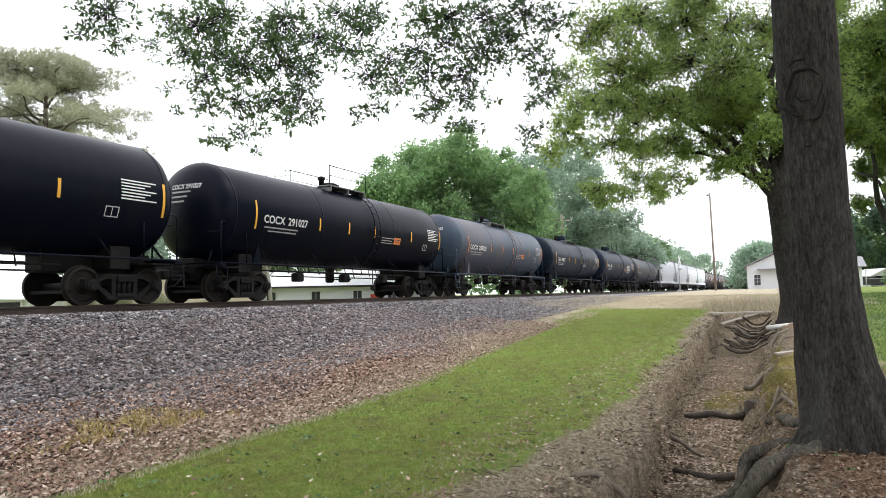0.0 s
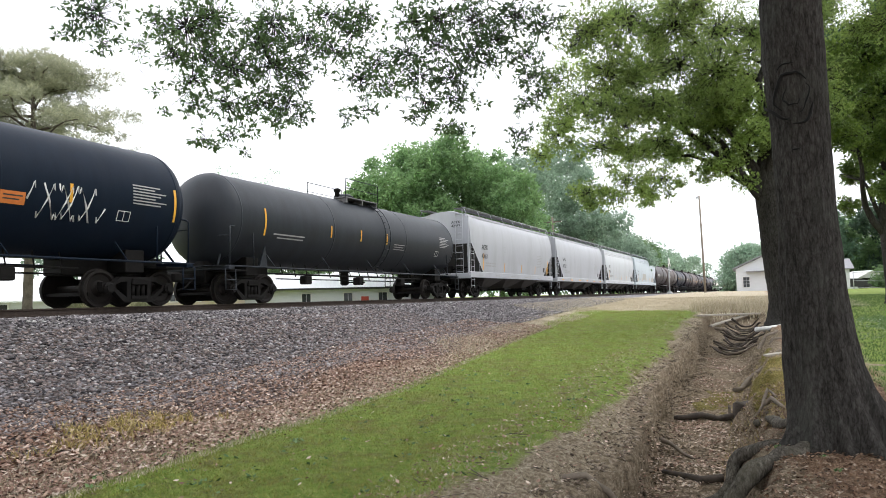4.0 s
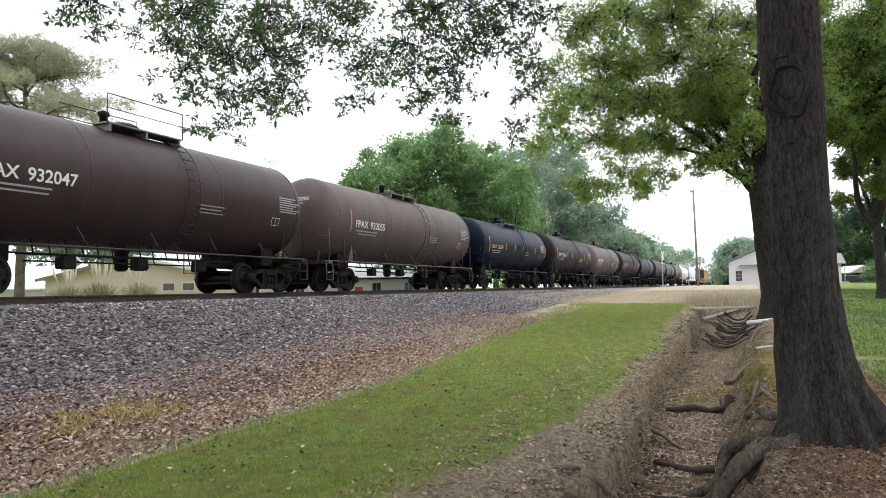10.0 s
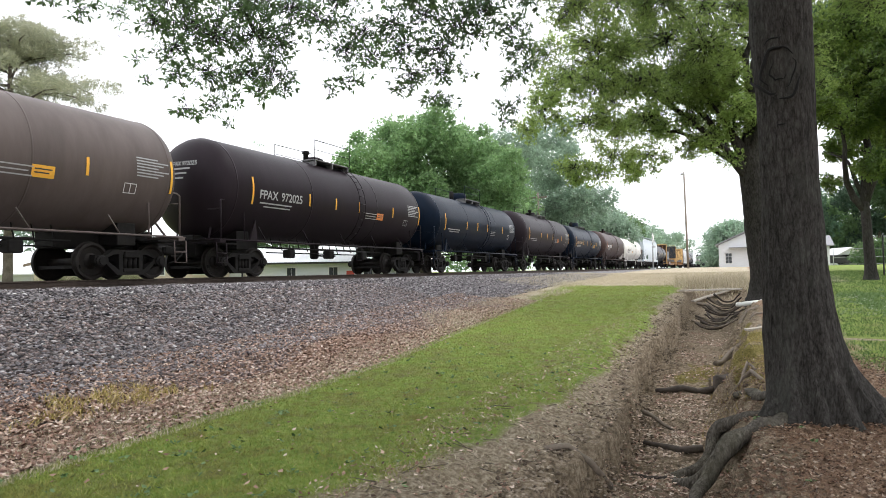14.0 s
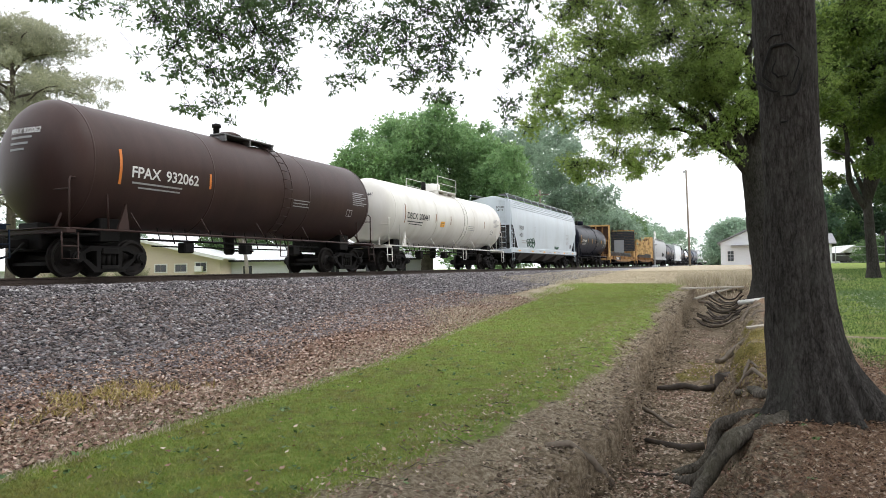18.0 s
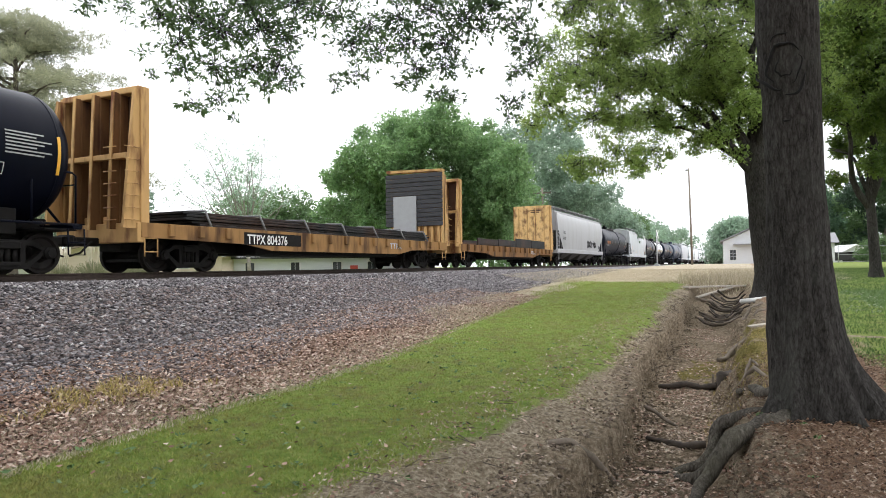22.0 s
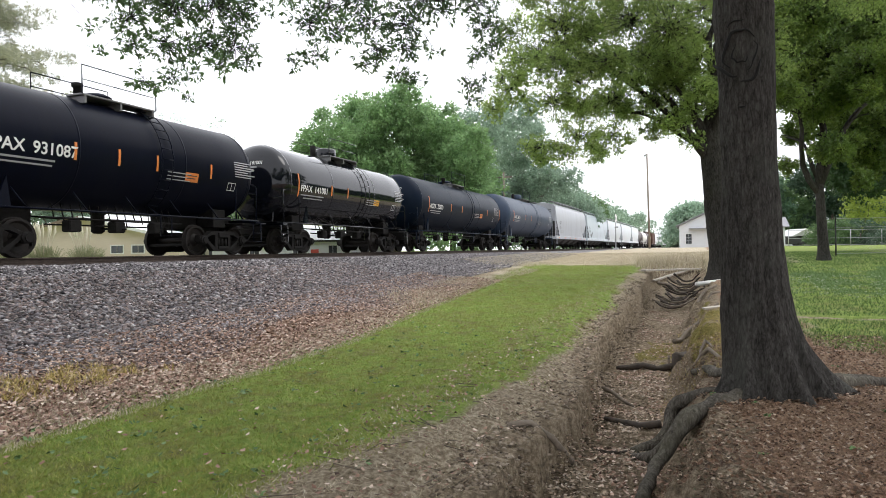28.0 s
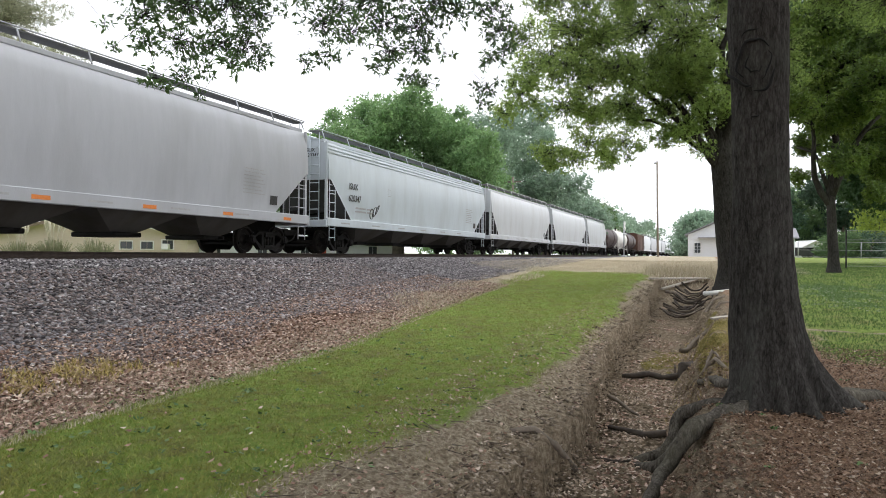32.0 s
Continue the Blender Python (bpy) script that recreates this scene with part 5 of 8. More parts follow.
tank_car(11, "brown railway tank car with white lettering, on rails", "light_brown", "FPAX 932055", stripes=1, stripe_mat=O, R=1.56, text_size=0.38)
tank_car(12, "blue-black railway tank car with yellow stripes, on rails", "blue_black", "DBUX 220041", mark_mat=mat("marking_tan", ((0.42, 0.3, 0.18), (0.5, 0.38, 0.24)), 0.6, 12), stripes=6)
tank_car(13, "dark brown railway tank car with tan lettering, on rails", "dark_brown", "FPAX 972068", stripes=6, placard=O, R=1.56, text_size=0.38)
tank_car(14, "light brown weathered railway tank car, on rails", "light_brown", "FPAX932025", stripes=6, placard=Y, R=1.56, text_size=0.38)
tank_car(15, "dark brown railway tank car with white lettering, on rails", "dark_brown", "FPAX 972025", stripes=6, placard=O, mark_mat=MARK_GREY, R=1.56, text_size=0.38)
tank_car(16, "blue-black railway tank car with faded lettering, on rails", "blue_black", "", stripes=5, top="housing")
tank_car(17, "dark brown railway tank car with an orange placard, on rails", "dark_brown", "", stripes=6, placard=O, R=1.56)
tank_car(18, "blue-black railway tank car with an orange placard, on rails", "blue_black", "DBUX 220042", mark_mat=bpy.data.materials["marking_tan"], stripes=5, placard=MARK_YELLOW, top="housing", text_size=0.34)
tank_car(19, "brown railway tank car with white lettering, on rails", "red_brown", "FPAX 932062", stripes=2, stripe_mat=O, R=1.56, text_size=0.38)
tank_car(20, "white railway tank car with a soiled end, on rails", "white", "DBCX 200441", MARK_BLACK, stripes=6, stripe_mat=mat("marking_dull_brown", ((0.2, 0.1, 0.05), (0.3, 0.15, 0.07)), 0.6, 12), placard=Y, R=1.485, text_size=0.38, top="rails", text_at=0.12, placard_at=0.36)
hopper_car(21, "bluish white covered hopper car with ribs and a scrawl, on rails", "hopper_blue", ("EQUX", "14211"), ribs=3, scrawl=1, red=6, chutes=4, top=4.74, slope=1.4)
tank_car(22, "black railway tank car with yellow stripes, on rails", "black", "GATX 66287", stripes=6, top="housing", placard=None)
bulkhead_flat_car(23, "rusty yellow bulkhead flat car loaded with black steel plates, on rails", "frame", "lagged", "plates")
bulkhead_flat_car(24, "rusty yellow bulkhead flat car with black steel troughs, on rails", "frame", "sheet", "troughs")
hopper_car(25, "grey covered hopper car with black graffiti, on rails", "hopper_grey", ("FURX", "873406"), scrawl=2, chutes=4)
tank_car(26, "black railway tank car with orange lettering, on rails", "black", "UTLX 205557", MARK_ORANGE, stripes=5, stripe_mat=MARK_GREY)
hopper_car(27, "white covered hopper car with yellow stripes, on rails", "hopper_white", (), stripes=6, ribs=2, chutes=3)
tank_car(28, "black railway tank car with white numerals, short, on rails", "black", "FPAX 931087", stripes=5, stripe_mat=O, placard=O, R=1.455, text_at=0.12, text_size=0.38)
tank_car(29, "glossy black railway tank car, short, on rails", "shiny", "FPAX 141001", stripes=3, stripe_mat=O, placard=Y, R=1.43, top="housing", text_at=0.12)
tank_car(30, "blue-black railway tank car with white lettering, on rails", "blue_black", "ACFX 72800", stripes=6, stripe_mat=O, placard=O, R=1.485, text_at=0.115, text_size=0.35)
tank_car(31, "slate blue railway tank car without frame rails, on rails", "slate", "INVX 26197", stripes=3, stripe_mat=O, sill=False, R=1.60, top="rails", text_at=0.115)
hopper_car(32, "pale grey covered hopper car with orange sill reflectors, on rails", "pale_grey", ("EQUX", "13206"), red=6, orange=1, chutes=4, top=4.72)
hopper_car(33, "bluish white covered hopper car with a small scrawl, on rails", "hopper_blue", ("ISUX", "620347"), ribs=3, scrawl=3, chutes=4)
for k in (34, 35, 36):
    hopper_car(k, "white covered hopper car, distant, on rails", "hopper_white", (), chutes=4)
tank_car(37, "red-brown railway tank car, distant, on rails", "red_brown", "", stripes=0, data=False, panel=False)
tank_car(38, "white railway tank car, distant, on rails", "white", "", stripes=0, data=False, panel=False)
tank_car(39, "brown railway tank car, distant, on rails", "red_brown", "", stripes=0, data=False, panel=False)
box_car(40, "red-brown box car, distant, on rails")
for k in range(41, 50):
    hopper_car(k, "white covered hopper car, far away, on rails", "hopper_white" if k % 2 else "pale_grey", (), chutes=3)


def motions():
    times = [0, 3, 6, 9, 12, 15, 18, 21, 24, 27, 30, 32]
    for car, y in CARS:
        walk(car, [(t, pose(TRACK_X, y - travelled(t), RAIL_Z)) for t in times])
    # one turning wheelset, whose keys all the others share: no slip on the rail
    first = WHEELSETS[0]
    walk(first, [(i / FPS, pose(0, 0, 0, math.degrees(travelled(i / FPS) / WHEEL_R))) for i in range(32 * FPS + 1)])
    for w in WHEELSETS[1:]:
        w.rotation_mode = "QUATERNION"
        keys = w.animation_data_create()
        keys.action = first.animation_data.action
        keys.action_slot = first.animation_data.action_slot


# ---- trees ----
OVERHANG_LEFT = [
    (-5.59, 4.19, 4.38, 0.28), (-6.39, 4.89, 4.49, 0.15), (-6.19, 4.32, 4.33, 0.11), (-6.36, 5.32, 4.58, 0.13), (-5.66, 4.98, 4.58, 0.18), (-4.93, 4.68, 4.29, 0.31),
    (-5.83, 5.33, 4.39, 0.24), (-4.94, 5.07, 4.53, 0.29), (-5.76, 5.78, 4.52, 0.3), (-5.46, 5.28, 4.02, 0.21), (-4.64, 5.01, 3.92, 0.28), (-5.03, 5.87, 4.58, 0.29),
    (-4.54, 5.47, 4.07, 0.3), (-4.84, 4.68, 3.51, 0.15), (-5.25, 5.56, 3.81, 0.25), (-4.5, 5.26, 3.61, 0.23), (-4.76, 6.19, 4.23, 0.25), (-4.48, 5.69, 3.71, 0.22),
    (-4.85, 4.86, 3.21, 0.13), (-5.33, 5.71, 3.49, 0.14), (-4.72, 5.33, 3.38, 0.09), (-5.44, 6.09, 3.38, 0.07), (-5.87, 5.15, 3.95, 0.08), (-5.33, 4.77, 3.52, 0.07),
]

OVERHANG_MIDDLE = [
    (-4.09, 5.01, 3.31, 0.13), (-4.49, 5.89, 3.62, 0.1), (-4.3, 5.24, 4.43, 0.28), (-4.62, 6.17, 4.6, 0.3), (-4.02, 5.78, 4.63, 0.24), (-3.64, 5.33, 4.03, 0.19),
    (-3.99, 6.22, 4.6, 0.24), (-3.58, 5.75, 4.53, 0.18), (-3.96, 6.67, 4.39, 0.23), (-3.83, 6.08, 3.98, 0.21), (-3.26, 5.7, 3.72, 0.19), (-4.21, 6.34, 3.68, 0.1),
    (-3.67, 5.93, 3.6, 0.13), (-2.92, 5.57, 4.27, 0.22), (-3.43, 6.42, 4.32, 0.23), (-2.87, 6.02, 4.16, 0.23), (-3.48, 6.82, 4.19, 0.24),
]

OVERHANG_RIGHT = [
    (-2.63, 5.65, 4.26, 0.24), (-2.99, 6.73, 4.08, 0.25), (-2.99, 6.0, 3.61, 0.2), (-3.17, 7.12, 3.95, 0.2), (-3.3, 6.32, 3.55, 0.08), (-2.72, 5.86, 3.29, 0.12),
    (-3.0, 6.95, 3.52, 0.11), (-2.61, 6.32, 4.15, 0.24), (-2.96, 7.33, 4.96, 0.32), (-2.46, 6.85, 4.45, 0.26), (-2.08, 6.27, 4.41, 0.24), (-2.37, 7.37, 4.43, 0.23),
    (-2.52, 6.55, 4.07, 0.15), (-2.34, 5.92, 3.47, 0.07), (-2.21, 7.18, 4.08, 0.19), (-1.86, 6.56, 4.41, 0.2), (-2.42, 7.57, 3.89, 0.15), (-2.26, 6.92, 3.37, 0.14),
    (-2.1, 6.25, 3.04, 0.09), (-2.21, 7.38, 3.91, 0.16),
]

SECOND_HIGH = [
    (-3.9, 17.7, 8.7, 0.92), (-3.6, 22.5, 10.8, 1.23), (-1.9, 20.4, 9.5, 1.08), (-0.9, 25.6, 11.0, 1.32), (0.1, 23.2, 9.9, 0.9), (-3.5, 18.6, 7.8, 0.87),
    (-5.2, 22.6, 8.3, 0.88), (-5.3, 19.6, 8.1, 0.52), (-3.6, 25.1, 9.8, 1.15), (-2.1, 22.9, 9.1, 1.08), (-0.8, 20.6, 8.0, 0.95), (-0.0, 25.8, 9.2, 0.9),
    (-3.8, 21.1, 7.4, 0.97), (-2.4, 18.8, 6.7, 0.77), (-1.9, 23.8, 8.0, 0.92), (-0.8, 21.4, 7.2, 0.71),
]

SECOND_LOW = [
    (-4.6, 17.4, 6.6, 0.55), (-5.8, 21.0, 6.8, 0.59), (-4.0, 19.4, 5.9, 0.69), (-3.8, 23.6, 6.5, 0.82), (-2.6, 21.6, 6.3, 0.64), (-3.2, 18.9, 4.7, 0.53),
    (-5.0, 22.1, 5.0, 0.6), (-2.5, 20.8, 5.0, 0.54), (-2.2, 25.0, 6.4, 0.44), (-1.5, 22.8, 5.4, 0.36), (-0.0, 20.9, 6.2, 0.45), (0.4, 25.3, 6.4, 0.42),
    (-0.4, 22.2, 7.5, 0.69), (-5.3, 17.4, 5.4, 0.37), (-0.2, 24.1, 5.7, 0.22), (-3.8, 19.8, 4.4, 0.43), (-3.5, 24.1, 5.0, 0.43),
]

THIRD_CROWN = [
    (3.8, 30.1, 10.8, 1.26), (6.1, 35.5, 12.3, 1.46), (7.4, 33.1, 11.2, 1.46), (4.1, 36.5, 10.7, 1.06), (5.3, 34.1, 9.8, 1.41), (6.4, 31.6, 8.7, 1.29),
    (9.0, 37.1, 9.3, 1.22), (4.6, 32.8, 7.7, 1.12), (7.0, 38.2, 8.1, 1.42), (8.2, 35.8, 7.2, 1.18), (5.1, 31.9, 5.6, 0.77), (7.7, 37.4, 6.0, 1.05),
    (8.5, 34.8, 5.5, 0.96), (3.2, 30.1, 7.6, 0.69), (4.3, 35.1, 6.9, 0.7), (6.4, 33.0, 4.4, 0.39), (3.9, 36.7, 5.6, 0.39),
]

OAK_CROWN = [
    (-27.4, 46.2, 10.5, 2.06), (-28.1, 52.5, 13.5, 2.29), (-24.2, 50.2, 12.9, 2.39), (-24.5, 56.9, 13.3, 2.65), (-20.8, 54.6, 11.6, 2.24), (-17.8, 51.9, 9.7, 1.86),
    (-30.6, 52.6, 8.8, 2.59), (-26.0, 50.5, 9.5, 2.91), (-26.0, 57.5, 9.8, 3.23), (-21.8, 55.4, 8.2, 3.03), (-18.3, 52.9, 7.2, 2.13), (-33.1, 52.5, 7.1, 2.36),
    (-28.4, 50.7, 5.7, 2.46), (-23.7, 48.8, 5.4, 2.53), (-23.2, 55.9, 5.2, 2.82), (-31.0, 47.5, 9.1, 1.44),
]

HAZY_CROWN = [
    (-24.0, 76.4, 16.4, 2.71), (-24.2, 87.2, 18.9, 3.43), (-20.2, 82.6, 14.8, 2.84), (-26.9, 90.4, 14.9, 3.57), (-22.6, 85.9, 11.0, 3.71), (-18.0, 81.5, 10.3, 2.76),
    (-18.9, 92.2, 8.2, 3.1), (-23.5, 83.2, 7.2, 3.61), (-17.6, 97.1, 7.7, 2.82), (-21.2, 88.6, 6.3, 3.02), (-25.3, 79.6, 8.5, 3.16), (-15.1, 95.8, 6.3, 1.97),
]



def rosettes(clumps, density, length, width, leaves, seed, squash=0.8, outer=2.4, droop=0.25):
    """Leaf faces and their stalk points: small rosettes of pointed leaves spread through round clumps (x, y, z, r)."""
    rng = np.random.default_rng(seed)
    P, C = [], []
    for x, y, z, r in clumps:
        k = max(3, int(density * r * r))
        d = rng.normal(size=(k, 3))
        d /= np.linalg.norm(d, axis=1)[:, None]
        q = d * (r * rng.random(k) ** (1 / outer) * rng.uniform(0.75, 1.2, k))[:, None]
        q[:, 2] *= squash
        P.append(q + np.array((x, y, z)))
        C.append(np.tile((x, y, z), (k, 1)))
    P, C = np.concatenate(P), np.concatenate(C)
    n = len(P)
    out = P - C
    out /= np.linalg.norm(out, axis=1)[:, None] + 1e-6
    D = rng.normal(size=(n, leaves, 3)) + 0.8 * out[:, None, :]
    D[:, :, 2] -= droop
    D /= np.linalg.norm(D, axis=2)[:, :, None]
    S = np.cross(D, rng.normal(size=(n, leaves, 3)))
    S /= np.linalg.norm(S, axis=2)[:, :, None] + 1e-6
    ln = length * rng.uniform(0.65, 1.25, (n, leaves, 1))
    wd = width * rng.uniform(0.7, 1.3, (n, leaves, 1))
    B = P[:, None, :] + D * ln * 0.08
    V = np.stack((B, B + D * ln * 0.55 + S * wd / 2, B + D * ln, B + D * ln * 0.5 - S * wd / 2), axis=2).reshape(-1, 3)
    return V, np.arange(len(V)), P, C


def leaf_mesh(clumps, density, length, width, leaves, material, seed, **kw):
    V, F, P, C = rosettes(clumps, density, length, width, leaves, seed, **kw)
    return arrays_mesh("leaves", V, F, 4, material), P, C


def twig_mesh(A, B, thick, material):
    """Thin three-sided twigs from points A to points B."""
    d = B - A
    d /= np.linalg.norm(d, axis=1)[:, None] + 1e-6
    a = np.cross(d, np.array((0.3, 0.5, 0.81)))
    a /= np.linalg.norm(a, axis=1)[:, None] + 1e-6
    b = np.cross(d, a)
    ring = []
    for base, t in ((A, thick), (B, thick * 0.45)):
        for k in range(3):
            ang = 2 * math.pi * k / 3
            ring.append(base + (a * math.cos(ang) + b * math.sin(ang)) * t)
    V = np.stack(ring, axis=1).reshape(-1, 3)
    o = np.arange(len(A))[:, None, None] * 6
    quads = np.array(((0, 1, 4, 3), (1, 2, 5, 4), (2, 0, 3, 5)))[None]
    return arrays_mesh("fine_branching", V, (o + quads).ravel(), 4, material)


def limb(s, a, b, r0, r1, seed, sag=0.12, n=7, sides=7):
    """A bent limb added to a shape."""
    rnd = random.Random(seed)
    a, b = Vector(a), Vector(b)
    L = (b - a).length
    pts, rad = [], []
    j1, j2 = Vector((rnd.uniform(-1, 1), rnd.uniform(-1, 1), rnd.uniform(-0.4, 1))) * L * 0.10, Vector((rnd.uniform(-1, 1), rnd.uniform(-1, 1), rnd.uniform(-1, 0.4))) * L * 0.06
    for i in range(n):
        t = i / (n - 1)
        p = a.lerp(b, t) + j1 * math.sin(math.pi * t) + j2 * math.sin(2 * math.pi * t)
        p.z += sag * L * math.sin(math.pi * t)
        pts.append(p)
        rad.append(lerp(r0, r1, t ** 0.8))
    s.tube(pts, rad, sides)
    return pts


def trunk_shape(profile, sides=40, lobes=(), bumps=0.03, seed=3):
    """A trunk through (x, y, z, r), ridged bark, with root flares (angle, width, reach) near the foot."""
    vs, fs = [], []
    pr = [np.array(p, float) for p in profile]
    zs = [p[2] for p in pr]
    n = max(24, int((zs[-1] - zs[0]) / 0.06))
    n = min(n, 230)
    for i in range(n):
        t = i / (n - 1)
        z = lerp(zs[0], zs[-1], t ** 1.25)
        x, y, r = (float(np.interp(z, zs, [p[k] for p in pr])) for k in (0, 1, 3))
        for k in range(sides):
            a = 2 * math.pi * k / sides
            ridge = bumps * (0.45 * abs(noise.noise((math.cos(a) * 24 + seed, math.sin(a) * 24, z * 3.5))) + 0.6 * noise.noise((math.cos(a) * 5 + seed, math.sin(a) * 5, z * 0.9)) + 0.55 * abs(noise.noise((math.cos(a) * 11, math.sin(a) * 11 + seed, z * 1.6))))
            flare = sum(reach * math.exp(-((math.atan2(math.sin(a - g), math.cos(a - g)) / w) ** 2)) * math.exp(-max(0.0, z - zs[0] - 0.28) / 0.30) for g, w, reach in lobes)
            rr = r * (1 + ridge * 2) + flare
            vs.append((x + rr * math.cos(a), y + rr * math.sin(a), z))
    for i in range(n - 1):
        for k in range(sides):
            fs.append((i * sides + k, i * sides + (k + 1) % sides, (i + 1) * sides + (k + 1) % sides, (i + 1) * sides + k))
    fs.append(tuple(range(len(vs) - sides, len(vs))))
    return Shape().add(vs, fs, True)


# the great tree beside the ditch
great = thing("oak_tree", "large oak with grey-brown bark and exposed spreading roots", "tree", pose(0, 0, 0))
trunk = put("trunk", trunk_shape([(0.70, 8.05, -0.35, 0.56), (0.70, 8.05, -0.05, 0.50), (0.67, 8.04, 0.15, 0.440), (0.59, 8.03, 0.46, 0.392), (0.545, 8.02, 0.82, 0.354), (0.515, 8.0, 1.19, 0.325), (0.495, 8.0, 1.56, 0.302), (0.485, 8.0, 2.4, 0.266), (0.47, 8.0, 3.3, 0.270), (0.45, 8.0, 3.7, 0.290), (0.44, 8.0, 4.1, 0.300), (0.45, 8.0, 4.8, 0.285), (0.45, 8.0, 6.0, 0.267), (0.43, 8.0, 8.5, 0.224)], 110, ((3.75, 0.30, 0.34), (4.25, 0.14, 0.24), (4.70, 0.12, 0.20), (5.18, 0.15, 0.25), (5.68, 0.13, 0.26), (0.05, 0.26, 0.48), (2.4, 0.35, 0.2), (1.2, 0.4, 0.15)), 0.055).mesh("trunk", BARK), great)
CRACK = mat("bark_crack", ((0.003, 0.003, 0.003), (0.010, 0.009, 0.008)), 0.95, 20)
for a0, a1, rx, rz, cz, r in ((40, 230, 0.165, 0.22, 3.62, 0.020), (-70, 40, 0.15, 0.19, 3.60, 0.010), (120, 330, 0.085, 0.10, 3.60, 0.011), (188, 262, 0.245, 0.31, 3.66, 0.019), (268, 345, 0.22, 0.33, 3.62, 0.017), (80, 130, 0.20, 0.33, 3.62, 0.010), (250, 290, 0.12, 0.60, 3.62, 0.012)):
    arc = []
    for j in range(13):
        a = radians(lerp(a0, a1, j / 12))
        x = 0.40 + rx * math.cos(a) * (1 + 0.12 * math.sin(4 * a))
        arc.append((x, 8.0 - math.sqrt(max(0.01, 0.333 ** 2 - (x - 0.455) ** 2)) - 0.004, cz + rz * math.sin(a) + 0.012 * math.sin(7 * a)))
    put("bark_scar", Shape().tube(arc, [0.3 * r + 0.7 * r * math.sin(math.pi * j / 12) for j in range(13)], 6).mesh("bark_scar", CRACK), great, None, "dark curved crack of a healed branch scar")


def knobbly(pts, r0, r1, n=14, seed=0):
    """A lumpy root, bent smoothly through its points."""
    q = [Vector(p) for p in pts]
    fine, rad = [], []
    m = (len(q) - 1) * 7
    for k in range(m + 1):
        t = k / m * (len(q) - 1)
        i = min(int(t), len(q) - 2)
        f = t - i
        p0, p1, p2, p3 = q[max(i - 1, 0)], q[i], q[i + 1], q[min(i + 2, len(q) - 1)]
        p = 0.5 * (2 * p1 + (p2 - p0) * f + (2 * p0 - 5 * p1 + 4 * p2 - p3) * f * f + (3 * p1 - p0 - 3 * p2 + p3) * f ** 3)
        fine.append(p + Vector((noise.noise(p * 4 + Vector((seed, 0, 0))), noise.noise(p * 4 + Vector((0, seed, 5))), 0.5 * noise.noise(p * 5))) * 0.03)
        rad.append(lerp(r0, r1, k / m) * (1 + 0.38 * noise.noise(p * 5 + Vector((seed, 3, 1)))))
    return Shape().tube(fine, rad, n)


for i, (pts, r0, r1) in enumerate((
        ([(0.62, 7.98, 0.10), (0.42, 7.72, 0.01), (0.26, 7.52, -0.02), (0.08, 7.36, -0.05), (-0.11, 7.24, -0.13), (-0.28, 7.12, -0.30), (-0.38, 7.02, -0.46), (-0.46, 6.86, -0.58), (-0.50, 6.6, -0.62), (-0.55, 6.2, -0.68)], 0.155, 0.07),
        ([(0.42, 7.95, 0.05), (0.12, 7.78, -0.02), (-0.14, 7.82, -0.08), (-0.31, 7.93, -0.20), (-0.37, 7.86, -0.40), (-0.47, 7.76, -0.56), (-0.65, 7.72, -0.64), (-0.88, 7.54, -0.70)], 0.125, 0.055),
        ([(-0.30, 7.10, -0.34), (-0.52, 7.25, -0.58), (-0.72, 7.42, -0.66), (-0.85, 7.5, -0.72)], 0.085, 0.05),
        ([(1.0, 8.0, 0.26), (1.3, 8.25, 0.11), (1.7, 8.6, 0.05), (2.2, 8.8, 0.02), (2.8, 8.75, -0.04)], 0.15, 0.03),
        ([(1.02, 8.25, 0.22), (1.35, 8.62, 0.07), (1.8, 8.98, 0.02), (2.3, 9.3, -0.04)], 0.11, 0.03),
        ([(0.30, 8.35, 0.14), (0.14, 8.8, 0.03), (0.04, 9.3, 0.0), (-0.10, 9.9, -0.14), (-0.25, 10.5, -0.3)], 0.10, 0.03))):
    put("root", knobbly(pts, r0 * 0.78, r1 * 0.9, 14, i).mesh("root", ROOT_BARK), great)
s = Shape()
for i, (target, r) in enumerate((((-3.0, 7.2, 6.4), 0.15), ((-1.2, 7.4, 6.6), 0.14), ((-4.6, 6.2, 6.4), 0.12), ((1.2, 10.5, 9.5), 0.14), ((3.2, 7.0, 9.0), 0.15), ((-0.5, 4.5, 9.5), 0.14))):
    limb(s, (0.41, 8.0, 6.5 + 0.25 * i), target, r, 0.05, i + 20, 0.18)
put("limb", s.mesh("limb", BARK), great, None, "upper limbs")
